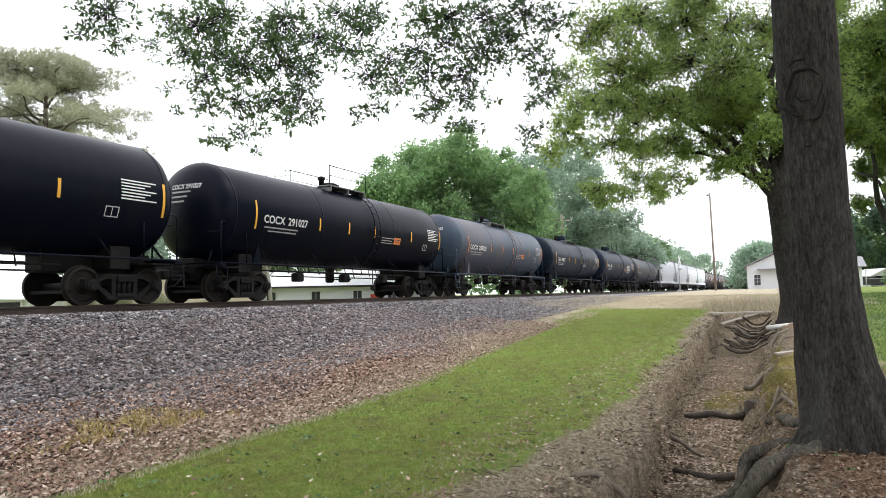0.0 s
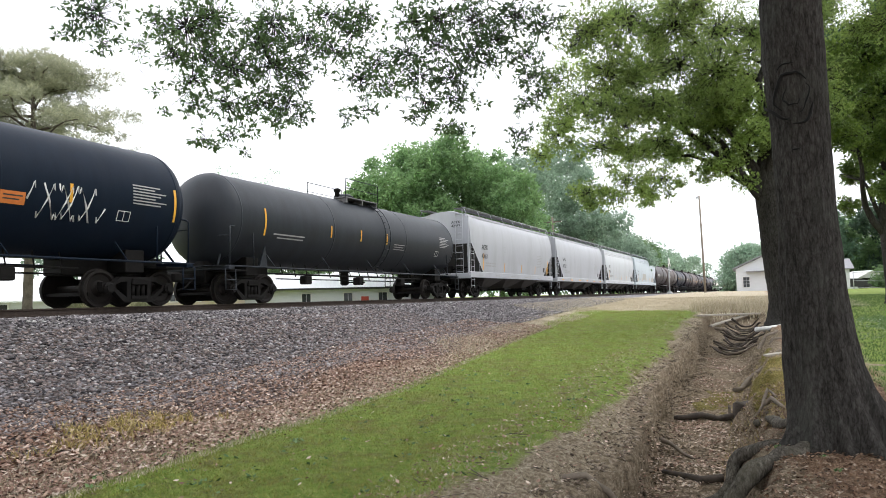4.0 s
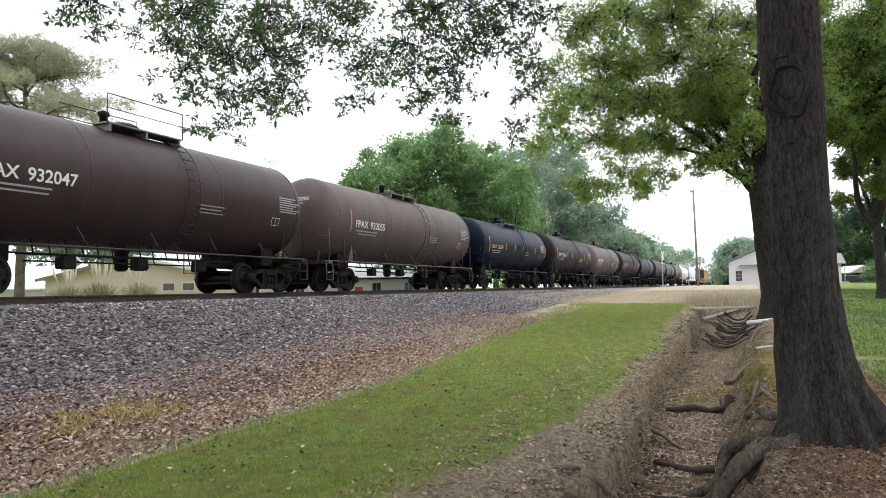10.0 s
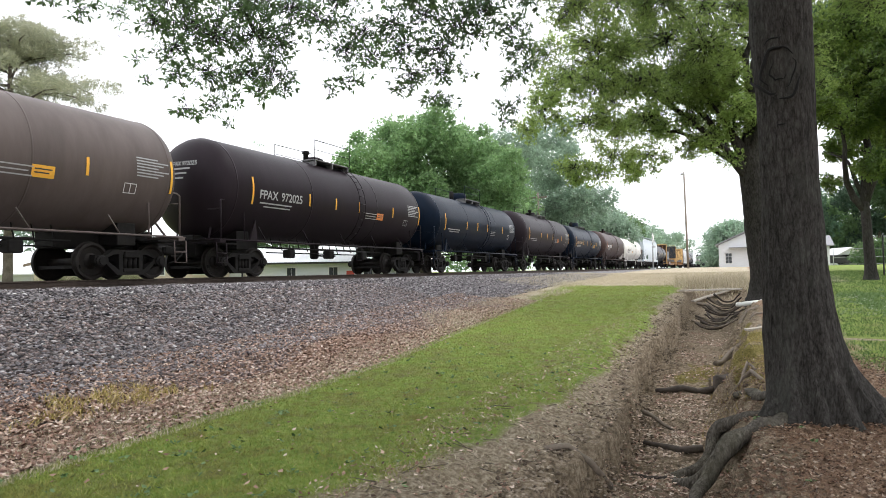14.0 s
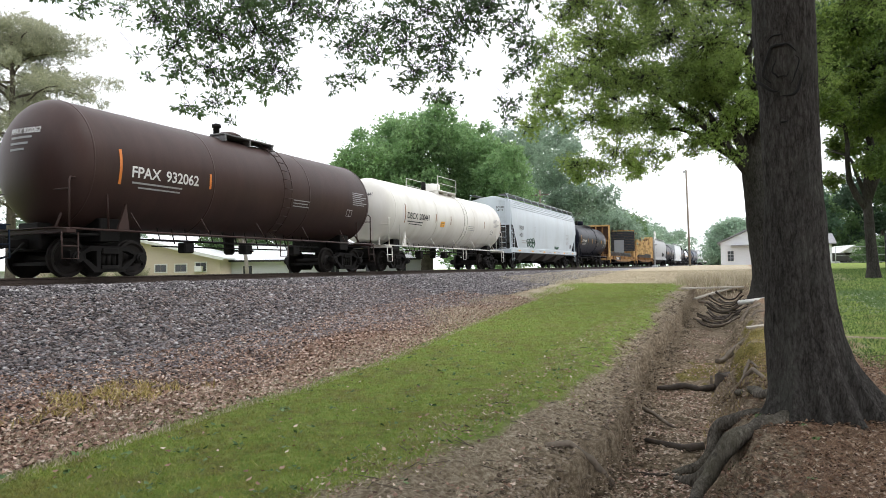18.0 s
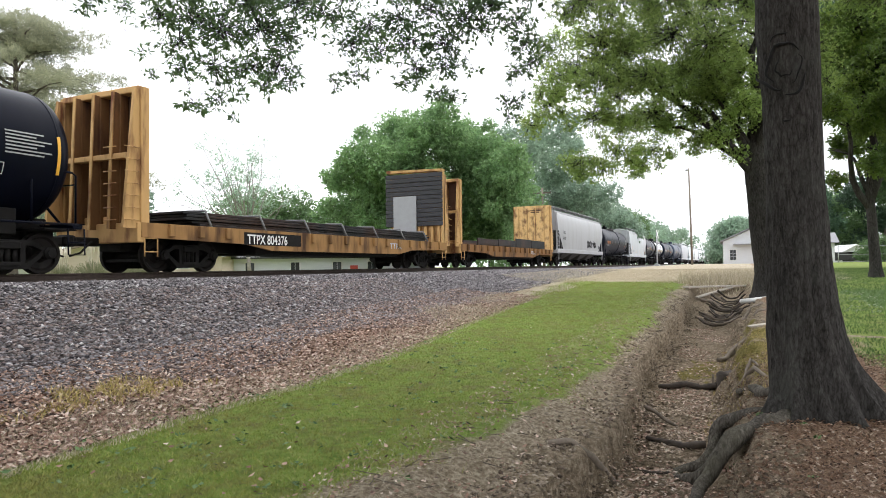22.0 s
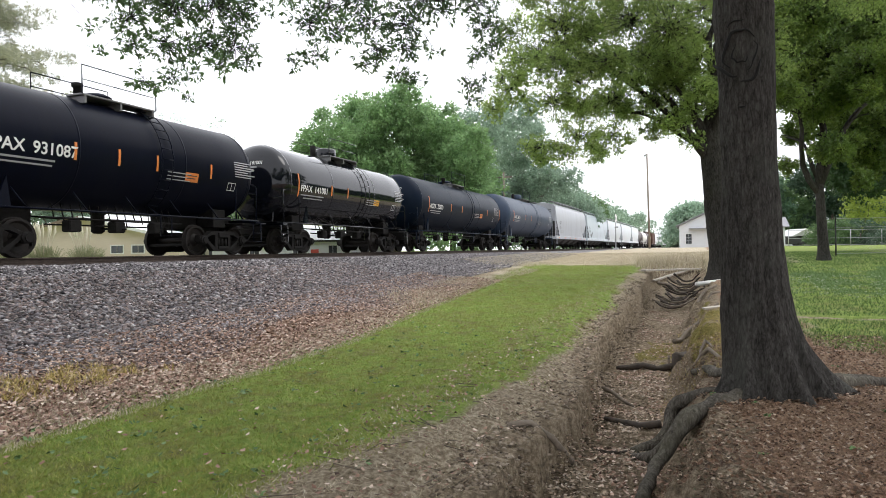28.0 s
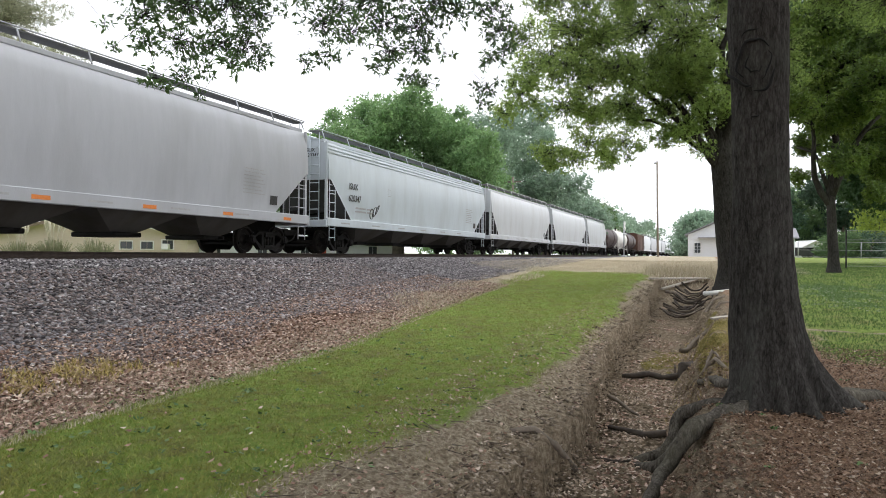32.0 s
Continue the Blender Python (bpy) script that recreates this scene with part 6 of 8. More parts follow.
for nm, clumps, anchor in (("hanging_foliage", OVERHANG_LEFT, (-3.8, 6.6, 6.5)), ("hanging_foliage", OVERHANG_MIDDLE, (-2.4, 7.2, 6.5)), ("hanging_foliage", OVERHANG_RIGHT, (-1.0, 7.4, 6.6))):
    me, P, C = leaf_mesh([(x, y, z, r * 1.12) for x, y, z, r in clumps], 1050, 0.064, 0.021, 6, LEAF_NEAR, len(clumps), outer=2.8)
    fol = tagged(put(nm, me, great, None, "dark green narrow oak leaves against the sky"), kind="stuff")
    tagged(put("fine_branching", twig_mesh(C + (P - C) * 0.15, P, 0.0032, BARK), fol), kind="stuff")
    A, B = [], []
    for x, y, z, r in clumps:
        p = np.array((x, y, z))
        top = p + np.array((0.2 * math.sin(9 * x), 0.18 * math.cos(7 * z), 0.22))
        A.append(top)
        B.append(p)
    tagged(put("fine_branching", twig_mesh(np.array(A), np.array(B), 0.004, BARK), fol), kind="stuff")
rnd = random.Random(77)
over = []
for i in range(150):
    a, d = rnd.uniform(0, 2 * math.pi), 8.5 * math.sqrt(rnd.random())
    x, y = 3.6 + d * math.cos(a), 6.5 + d * math.sin(a)
    far = math.hypot(x, y)
    over.append((x, y, max(7.6, 4.6 + 0.62 * far) + rnd.uniform(0.2, 3.0), rnd.uniform(0.9, 1.6)))
for i in range(95):
    x, y = rnd.uniform(-8.5, 5.0), rnd.uniform(-9.0, 7.0)
    over.append((x, y, max(7.6, 4.9 + 0.64 * math.hypot(x, y)) + rnd.uniform(0.2, 2.6), rnd.uniform(0.9, 1.6)))
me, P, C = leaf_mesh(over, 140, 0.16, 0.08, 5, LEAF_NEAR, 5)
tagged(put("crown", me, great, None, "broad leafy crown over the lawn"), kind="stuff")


def fray(clumps, seed, k=4):
    """Breaks the round outlines of clumps with small sprays at their rims."""
    rnd = random.Random(seed)
    out = [(x, y, z, r * 0.86) for x, y, z, r in clumps]
    for x, y, z, r in clumps:
        for i in range(k):
            d = Vector((rnd.gauss(0, 1), rnd.gauss(0, 1), rnd.gauss(-0.15, 0.7))).normalized() * r * rnd.uniform(0.75, 1.25)
            out.append((x + d.x, y + d.y, z + d.z, r * rnd.uniform(0.22, 0.45)))
    return out


def broad_tree(label, foot, fork, r_foot, clump_sets, limbs, leaf, wood, density, size, name="oak_tree", leaves=5, seed=1, lobes=True, twigs=True, dress=0, outer=2.6, squash=0.8, stout=1.45):
    t = thing(name, label, "tree")
    fx, fy, fz = foot
    prof = [(fx, fy, fz - 0.3, r_foot * 1.35), (fx, fy, fz + 0.1, r_foot * 1.2), (lerp(fx, fork[0], 0.12), lerp(fy, fork[1], 0.12), fz + 0.7, r_foot)]
    prof += [(lerp(fx, fork[0], q), lerp(fy, fork[1], q), lerp(fz, fork[2], q), r_foot * (1 - 0.22 * q)) for q in (0.4, 0.7, 1.0)]
    prof += [(fork[0] + 0.1, fork[1], fork[2] + 1.2, r_foot * 0.5), (fork[0] + 0.25, fork[1], fork[2] + 3.2, r_foot * 0.28)]
    put("trunk", trunk_shape(prof, 28, ((0.5, 0.4, r_foot * 0.5), (2.4, 0.4, r_foot * 0.6), (4.4, 0.5, r_foot * 0.6)) if lobes else (), 0.05, seed).mesh("trunk", wood), t)
    for i, (target, r) in enumerate(limbs):
        s = Shape()
        pts = limb(s, (fork[0], fork[1], fork[2] - 0.7 + 0.12 * i), target, r * stout, r * 0.3, seed * 31 + i, 0.08, 8)
        for j in (3, 5, 6):
            q = pts[j] + Vector((math.sin(i * 3 + j), math.cos(i * 2 + j * 5), 0.5)) * 0.22 * (pts[-1] - pts[0]).length
            limb(s, pts[j], q, r * 0.4, r * 0.1, seed + j + i, 0.05, 5, 5)
        put("limb", s.mesh("limb", wood), t)
        if dress:
            rnd = random.Random(seed + i)
            clump_sets = clump_sets + ([(p.x + rnd.uniform(-0.8, 0.8), p.y + rnd.uniform(-0.8, 0.8), p.z + rnd.uniform(-0.3, 0.9), rnd.uniform(0.25, 0.5)) for p in pts[2:] for _ in range(dress)],)
    for i, cl in enumerate(clump_sets):
        me, P, C = leaf_mesh([(x, y, z, r * 1.25) for x, y, z, r in cl], density * 0.75, size, size * 0.42, leaves, leaf, seed + i, outer=outer, squash=squash)
        cr = tagged(put("crown", me, t), kind="stuff")
        if twigs:
            tagged(put("fine_branching", twig_mesh(C[::3], P[::3], size * 0.09, wood), cr), kind="stuff")
    return t


rnd = random.Random(21)
broad_tree("tall oak with low spreading limbs behind the ditch", (0.72, 23.6, 0.55), (0.32, 23.5, 5.0), 0.47, (fray(SECOND_HIGH, 1, 6), fray(SECOND_LOW, 2, 8), fray([(rnd.uniform(1.0, 8.0), rnd.uniform(18.5, 31), rnd.uniform(8.8, 13), rnd.uniform(0.9, 1.4)) for i in range(17)], 6, 3)), (((-2.6, 22.5, 7.2), 0.16), ((-1.4, 23.2, 8.6), 0.15), ((-4.8, 21.5, 8.4), 0.13), ((-3.2, 24.2, 6.4), 0.12), ((0.8, 24.0, 9.5), 0.2), ((1.6, 22.5, 8.0), 0.14), ((-1.0, 22.0, 7.0), 0.1)), LEAF_MID, BARK, 800, 0.084, seed=7, dress=2, outer=2.2, squash=0.8, stout=1.0)
broad_tree("oak with a dense dark crown on the lawn by the fence", (5.0, 33.6, 0.9), (4.85, 33.6, 4.6), 0.215, (fray(THIRD_CROWN, 3, 6),), (((3.2, 32.0, 8.0), 0.12), ((6.5, 33.0, 7.6), 0.13), ((8.5, 34.0, 8.5), 0.12), ((5.0, 33.8, 10.0), 0.14), ((3.6, 34.5, 6.6), 0.08)), LEAF_THIRD, BARK, 850, 0.16, seed=11)
rnd = random.Random(44)
dark_crown = [(rnd.uniform(7.5, 17), rnd.uniform(42, 50), rnd.uniform(6.5, 18), rnd.uniform(1.3, 1.9)) for i in range(46)] + [(rnd.uniform(3.5, 9), rnd.uniform(44, 50), rnd.uniform(11.5, 18), rnd.uniform(1.3, 1.8)) for i in range(14)] + [(rnd.uniform(9.5, 15), rnd.uniform(40, 44), rnd.uniform(5.0, 7.5), rnd.uniform(0.8, 1.3)) for i in range(12)] + [(rnd.uniform(7.8, 13), rnd.uniform(43, 48), rnd.uniform(4.9, 8.5), rnd.uniform(1.0, 1.4)) for i in range(18)]
broad_tree("tall dark oak with a dense crown beyond the fence", (13.2, 46.0, 1.2), (13.0, 46.0, 6.0), 0.4, (fray(dark_crown, 8, 3),), (((9, 45, 10), 0.2), ((15, 46, 11), 0.2), ((12, 47, 13), 0.2)), LEAF_DARK, BARK, 230, 0.25, seed=19, twigs=False)
broad_tree("large round-crowned oak beyond the track", (-27.0, 56.0, 0.8), (-26.8, 56.0, 6.0), 0.55, (fray(OAK_CROWN, 4, 7),), (((-30, 54, 10), 0.25), ((-24, 56, 11), 0.25), ((-27, 57, 12), 0.25), ((-21, 58, 8), 0.2)), LEAF_OAK, BARK_FAR, 190, 0.32, seed=13, twigs=False)
broad_tree("tall green trees behind the train, leaves tinted for haze", (-20.5, 88.0, 1.0), (-20.5, 88.0, 8.0), 0.5, (fray(HAZY_CROWN, 5),), (((-22, 86, 14), 0.25), ((-18, 90, 12), 0.25), ((-21, 84, 11), 0.2)), LEAF_HAZE_TINT, BARK_FAR, 75, 0.42, seed=17, twigs=False)


def clump_cloud(cx, cy, z0, z1, rx, ry, n, r0, r1, seed):
    rnd = random.Random(seed)
    out = []
    for i in range(n):
        a, d = rnd.uniform(0, 2 * math.pi), math.sqrt(rnd.random())
        q = rnd.random()
        w = math.sin(math.pi * (0.18 + 0.78 * q)) ** 0.7
        out.append((cx + rx * w * d * math.cos(a), cy + ry * w * d * math.sin(a), lerp(z0, z1, q), rnd.uniform(r0, r1)))
    return out


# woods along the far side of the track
for i, (x, y, h, rx, ry, leaf) in enumerate(((-26, 70, 13, 5, 7, LEAF_OAK), (-25, 104, 12.5, 5, 9, LEAF_OAK), (-22, 122, 11.5, 4, 9, LEAF_HAZE_TINT), (-24, 146, 12, 5, 12, LEAF_OAK), (-25, 175, 12.5, 6, 14, LEAF_HAZE_TINT), (-27, 215, 14, 7, 18, LEAF_HAZE_TINT), (-30, 265, 15, 8, 24, LEAF_HAZE_TINT), (-24, 320, 16, 9, 26, LEAF_HAZE_TINT), (-14, 390, 17, 12, 20, LEAF_HAZE_TINT))):
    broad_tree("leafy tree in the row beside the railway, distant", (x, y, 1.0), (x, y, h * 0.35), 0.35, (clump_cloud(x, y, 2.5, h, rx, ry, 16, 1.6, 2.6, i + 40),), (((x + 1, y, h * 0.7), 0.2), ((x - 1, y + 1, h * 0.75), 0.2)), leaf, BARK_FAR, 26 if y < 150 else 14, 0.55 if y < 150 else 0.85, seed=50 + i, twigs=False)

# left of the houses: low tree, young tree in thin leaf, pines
broad_tree("round green tree behind the yard", (-61, 49, 0.8), (-61, 49, 3.5), 0.3, (clump_cloud(-61, 49, 5.5, 10.2, 7.5, 8, 20, 1.6, 2.4, 91),), (((-63, 48, 8), 0.15), ((-58, 50, 8), 0.15)), LEAF_HAZE_TINT, BARK_FAR, 40, 0.5, seed=23, twigs=False)
broad_tree("green bushy tree behind the yard", (-52, 56, 0.8), (-52, 56, 2.5), 0.2, (clump_cloud(-48, 58, 3.0, 9.0, 9, 4, 26, 1.3, 2.0, 92),), (((-50, 57, 5), 0.1),), LEAF_OAK, BARK_FAR, 40, 0.45, seed=24, twigs=False)
GREY_BARK = mat("bark_pale", ((0.2, 0.18, 0.16), (0.34, 0.31, 0.28)), 0.9, 5, 0.4)
thin = thing("young_tree", "young tree in thin leaf with many upright grey twigs", "tree")
s = Shape()
s.tube([(-32.6, 38.0, 0.4), (-32.7, 37.9, 2.5), (-32.9, 37.8, 4.2)], [0.16, 0.13, 0.11], 8)
put("trunk", s.mesh("trunk", GREY_BARK), thin)
s = Shape()
tips = []
rnd = random.Random(31)
for i in range(38):
    a = 2 * math.pi * i / 19 + rnd.uniform(-0.2, 0.2)
    r, h = rnd.uniform(1.0, 4.6), rnd.uniform(7.0, 11.6)
    tip = (-33.4 + r * math.cos(a), 37.4 + r * math.sin(a), h - 0.28 * r)
    pts = limb(s, (-32.9, 37.8, 3.0 + 0.04 * i), tip, 0.05, 0.012, i, 0.05, 7, 5)
    for j in range(2, 7):
        q = pts[j] + Vector((rnd.uniform(-0.7, 0.7), rnd.uniform(-0.7, 0.7), rnd.uniform(0.1, 0.7)))
        limb(s, pts[j], q, 0.016, 0.006, i * 7 + j, 0.0, 3, 4)
        tips.append((q.x, q.y, q.z, 0.42))
put("fine_branching", s.mesh("fine_branching", GREY_BARK), thin)
me, P, C = leaf_mesh(tips, 75, 0.15, 0.06, 4, LEAF_HAZE_TINT, 8)
tagged(put("crown", me, thin, None, "thin young leaves"), kind="stuff")

def pine_tree(label, foot, height, r, seed, first=0.35, reach=6.5):
    t = thing("pine_tree", label, "tree")
    x, y, z = foot
    put("trunk", trunk_shape([(x, y, z - 0.2, r * 1.2), (x, y, z + 1, r), (x + 0.2, y, z + height * 0.6, r * 0.7), (x + 0.1, y, z + height, r * 0.2)], 14, (), 0.04, seed).mesh("trunk", BARK_FAR), t)
    rnd = random.Random(seed)
    cl = []
    for i in range(46):
        q = lerp(first, 0.98, i / 45)
        a = i * 2.4 + rnd.uniform(-0.4, 0.4)
        d = reach * (1.05 - q) ** 0.55 * rnd.uniform(0.6, 1.15)
        s = Shape()
        end = (x + d * math.cos(a), y + d * math.sin(a), z + height * q + rnd.uniform(-0.6, 0.9))
        pts = limb(s, (x + 0.1, y, z + height * q - 0.4), end, 0.09, 0.03, seed * 50 + i, 0.06, 6, 6)
        put("limb", s.mesh("limb", BARK_FAR), t)
        for j in (2, 3, 4, 5):
            p = pts[j]
            for _ in range(1 + j):
                w = 0.35 + 0.22 * j
                cl.append((p.x + rnd.uniform(-w, w), p.y + rnd.uniform(-w, w), p.z + rnd.uniform(-0.1, 0.55), rnd.uniform(0.38, 0.75)))
    me, P, C = leaf_mesh(cl, 85, 0.25, 0.036, 7, NEEDLE, seed, squash=0.7, droop=-0.3, outer=2.0)
    tagged(put("crown", me, t, None, "tufts of grey-green needles"), kind="stuff")
    return t


pine_tree("tall loblolly pine with open tufted branches beyond the track", (-39.9, 25.6, 0.7), 16.2, 0.27, 3, 0.3, 9.0)
pine_tree("tall pine with tufted branches beyond the track", (-49.0, 24.0, 0.7), 16.0, 0.25, 4, 0.4, 7.5)

# right-hand background: shrubs and dark trees behind the fence
LEAF_FAR = leaf_mat("leaf_far_dark", (0.045, 0.09, 0.055), (0.10, 0.165, 0.10), 0.3)
LEAF_LIME = leaf_mat("leaf_lime", (0.20, 0.29, 0.05), (0.34, 0.43, 0.10), 0.45)
broad_tree("yellow-green shrub tree behind the fence", (20.3, 102.6, 1.5), (20.3, 102.6, 3.0), 0.12, (clump_cloud(20.3, 102.6, 2.6, 9.0, 3.2, 2.5, 16, 1.0, 1.5, 5),), (((20, 102, 5), 0.08),), LEAF_LIME, BARK_FAR, 40, 0.4, seed=61, twigs=False)
for i, (x, y, h, rx) in enumerate(((8, 128, 15, 6), (14, 132, 13, 6), (20, 126, 17, 7), (27, 124, 13, 6), (33, 118, 16, 7), (39, 118, 14, 6), (45, 112, 17, 8), (-1.8, 130, 8.5, 4), (58, 105, 18, 8))):
    broad_tree("dark green tree behind the houses", (x, y, 1.4), (x, y, 5), 0.35, (clump_cloud(x, y, 1.6, h, rx, 4, 30, 1.6, 2.6, i + 70),), (((x + 1, y, h * 0.7), 0.2),), (LEAF_FAR, LEAF_OAK, LEAF_FAR)[i % 3] if i != 7 else LEAF_HAZE_TINT, BARK_FAR, 40, 0.55, seed=70 + i, twigs=False)
for i in range(12):
    x, y = 14.5 + 3.3 * i, 92 + 1.2 * i
    sh = thing("hedge_shrub", "dense grey-green hedge shrub along the fence", "shrub", None, "hedge")
    me, P, C = leaf_mesh(clump_cloud(x, y, 1.7, 4.2, 2.6, 1.2, 16, 0.8, 1.2, 300 + i), 85, 0.26, 0.12, 5, LEAF_FAR if i % 3 else LEAF_OAK, 300 + i)
    tagged(put("foliage", me, sh), kind="stuff")
    put("stem", Shape().tube([(x, y, 1.3), (x, y, 3.0)], 0.07, 6).mesh("stem", BARK_FAR), sh)

# ---- what lies in and over the ditch ----
DEAD_WOOD = mat("dead_wood", ((0.10, 0.08, 0.06), (0.22, 0.18, 0.14)), 0.9, 6, 0.6, stretch=(1, 1, 1))
DARK_WOOD = mat("wet_dark_wood", ((0.03, 0.025, 0.02), (0.09, 0.07, 0.055)), 0.9, 7, 0.6)
PALE_WOOD = mat("pale_weathered_board", ((0.34, 0.30, 0.25), (0.5, 0.46, 0.4)), 0.85, 4, 0.3, stretch=(6, 1, 6))
WHITE_PVC = mat("white_pipe", ((0.62, 0.62, 0.6), (0.74, 0.74, 0.72)), 0.4, 3)


def bent(name, label, category, pts, r0, r1, material, n=10):
    """A root, log or branch through points given as (x, y, height over the ground)."""
    q = [Vector((x, y, ground_z(x, y) + h)) for x, y, h in pts]
    fine, rad = [], []
    for i in range(len(q) - 1):
        for j in range(4):
            t = j / 4
            p = q[i].lerp(q[i + 1], t)
            fine.append(p + Vector((0.02 * noise.noise(p * 5), 0.02 * noise.noise(p * 5 + Vector((9, 0, 0))), 0)))
            rad.append(lerp(r0, r1, (i + t) / (len(q) - 1)) * (1 + 0.25 * noise.noise(p * 7)))
    fine.append(q[-1])
    rad.append(r1)
    ob = thing(name, label, category, None, "", Shape().tube(fine, rad, n).mesh(name, material))
    return ob


bent("log", "dark wet log lying across the ditch floor", "log", ((-1.42, 11.95, 0.06), (-1.2, 11.9, 0.06), (-0.98, 11.92, 0.06), (-0.75, 12.0, 0.06), (-0.52, 12.12, 0.07)), 0.042, 0.058, DARK_WOOD)
bent("fallen_branch", "brown forked branch leaning on the ditch bank", "branch", ((-1.36, 9.95, 0.14), (-1.22, 9.8, 0.13), (-1.06, 9.6, 0.07), (-0.9, 9.4, 0.03)), 0.034, 0.018, DEAD_WOOD)
bent("log", "short dark log in the leaf litter of the ditch", "log", ((-1.20, 8.75, 0.04), (-0.95, 8.6, 0.05), (-0.75, 8.45, 0.05), (-0.50, 8.5, 0.06)), 0.028, 0.045, DARK_WOOD)
bent("bare_root", "pale bare root hanging from the bank's edge", "root", ((-1.75, 6.15, 0.0), (-1.58, 6.35, 0.05), (-1.40, 6.5, 0.10), (-1.28, 6.85, 0.05)), 0.026, 0.036, DEAD_WOOD)
bent("bare_root", "thin dark root on the ditch floor", "root", ((-1.2, 7.5, 0.02), (-1.0, 7.45, 0.03), (-0.8, 7.5, 0.02)), 0.022, 0.015, DARK_WOOD)
bent("bare_root", "thin looping root beside the tree", "root", ((0.0, 9.9, 0.02), (-0.1, 10.5, 0.14), (0.02, 11.0, 0.10), (0.12, 10.6, 0.02)), 0.028, 0.018, DEAD_WOOD)
bent("bare_root", "pale root crossing the bank", "root", ((-0.5, 14.6, 0.05), (-0.3, 15.2, 0.14), (-0.05, 15.8, 0.12), (0.3, 16.1, 0.06)), 0.05, 0.03, DEAD_WOOD)
bent("bare_root", "pale root by the stump", "root", ((-0.2, 10.2, 0.03), (0.05, 10.1, 0.08), (0.2, 9.7, 0.03)), 0.035, 0.025, DEAD_WOOD)
stump = thing("stump", "short rotten sawn stump with a pale broken side", "stump", pose(-0.40, 12.15, ground_z(-0.40, 12.15) - 0.06))
ring = []
for k in range(16):
    ring.append(1 + 0.25 * noise.noise((math.cos(k * 0.39) * 2, math.sin(k * 0.39) * 2, 4)))
vs, fs = [], []
for z, r in ((0, 0.20), (0.12, 0.155), (0.26, 0.15), (0.36, 0.16), (0.385, 0.12)):
    for k in range(16):
        a = k * math.pi / 8
        vs.append((r * ring[k] * math.cos(a) + 0.12 * z, r * ring[k] * math.sin(a), z + 0.03 * math.sin(2 * a)))
for i in range(4):
    for k in range(16):
        fs.append((i * 16 + k, i * 16 + (k + 1) % 16, i * 16 + 16 + (k + 1) % 16, i * 16 + 16 + k))
fs.append(tuple(range(64, 80)))
put("wood", Shape().add(vs, fs, True).mesh("wood", DARK_WOOD), stump)
put("splinter", Shape().prism_x([(-0.05, 0.02), (0.04, 0.02), (0.02, 0.34), (-0.02, 0.30)], -0.19, -0.15).mesh("splinter", DEAD_WOOD), stump)

# boards laid over the ditch
for i, (a, b, w) in enumerate((((-2.15, 26.9), (-0.15, 28.6), 0.32), ((-1.75, 26.5), (-0.5, 28.3), 0.16))):
    za = ground_z(*a) + 0.05
    zb = ground_z(*b) + 0.08
    d = Vector((b[0] - a[0], b[1] - a[1], zb - za))
    m = Matrix.Translation((a[0], a[1], za + 0.03 * i)) @ d.to_track_quat("X", "Z").to_matrix().to_4x4()
    thing("plank", "weathered pale plank laid across the ditch", "plank", m, "planks over the ditch", Shape().box((0, -w / 2, 0), (d.length, w / 2, 0.06), 0.01).mesh("plank", PALE_WOOD))
za = ground_z(-0.15, 22.3) + 0.12
thing("pipe", "white plastic pipe lying on the bank", "pipe", None, "", Shape().tube([(-0.2, 22.2, 0.42), (0.75, 23.0, 0.50)], 0.07, 12).mesh("pipe", WHITE_PVC))
thing("board", "short pale board on the bank", "board", pose(0.0, 15.75, ground_z(0.2, 15.8) + 0.03, 4, -6, 24), "", Shape().box((0, -0.07, 0), (0.62, 0.07, 0.04), 0.006).mesh("board", PALE_WOOD))
rnd = random.Random(5)
for i in range(26):
    y = 20.6 + 0.17 * i + rnd.uniform(-0.12, 0.12)
    c = ditch_centre(y)
    z = ground_z(c, y)
    a, b, sag = rnd.uniform(0.35, 0.72), rnd.uniform(0.3, 0.6), rnd.uniform(0.02, 0.40) * (0.5 + i / 30)
    pts = [(c - a, y + rnd.uniform(-0.35, 0.35), z + 0.14 + sag), (c - 0.45 * a, y + rnd.uniform(-0.2, 0.2), z + 0.02 + 0.8 * sag), (c, y + rnd.uniform(-0.15, 0.15), z + 0.02 + 0.7 * sag), (c + 0.5 * b, y + rnd.uniform(-0.2, 0.2), z + 0.05 + 0.8 * sag), (c + b, y + rnd.uniform(-0.35, 0.35), z + 0.16 + sag)]
    thing("exposed_root", "dark exposed root strung across the ditch", "root", None, "roots across the ditch", knobbly(pts, rnd.uniform(0.018, 0.042), rnd.uniform(0.012, 0.03), 8, i).mesh("exposed_root", DARK_WOOD if i % 4 else DEAD_WOOD))
for pts, r0, r1 in (([(-1.55, 26.2), (-1.1, 25.6), (-0.75, 24.9)], 0.06, 0.05), ([(-0.2, 19.2), (0.05, 19.9), (0.35, 20.4)], 0.05, 0.03), ([(-0.30, 17.4), (-0.1, 17.9), (0.2, 18.4), (0.5, 18.7)], 0.045, 0.02), ([(-0.55, 14.3), (-0.42, 14.9), (-0.15, 15.4)], 0.05, 0.035)):
    bent("bare_root", "brown root bared by the wash-out of the bank", "root", [(x, y, 0.06) for x, y in pts], r0, r1, DEAD_WOOD)

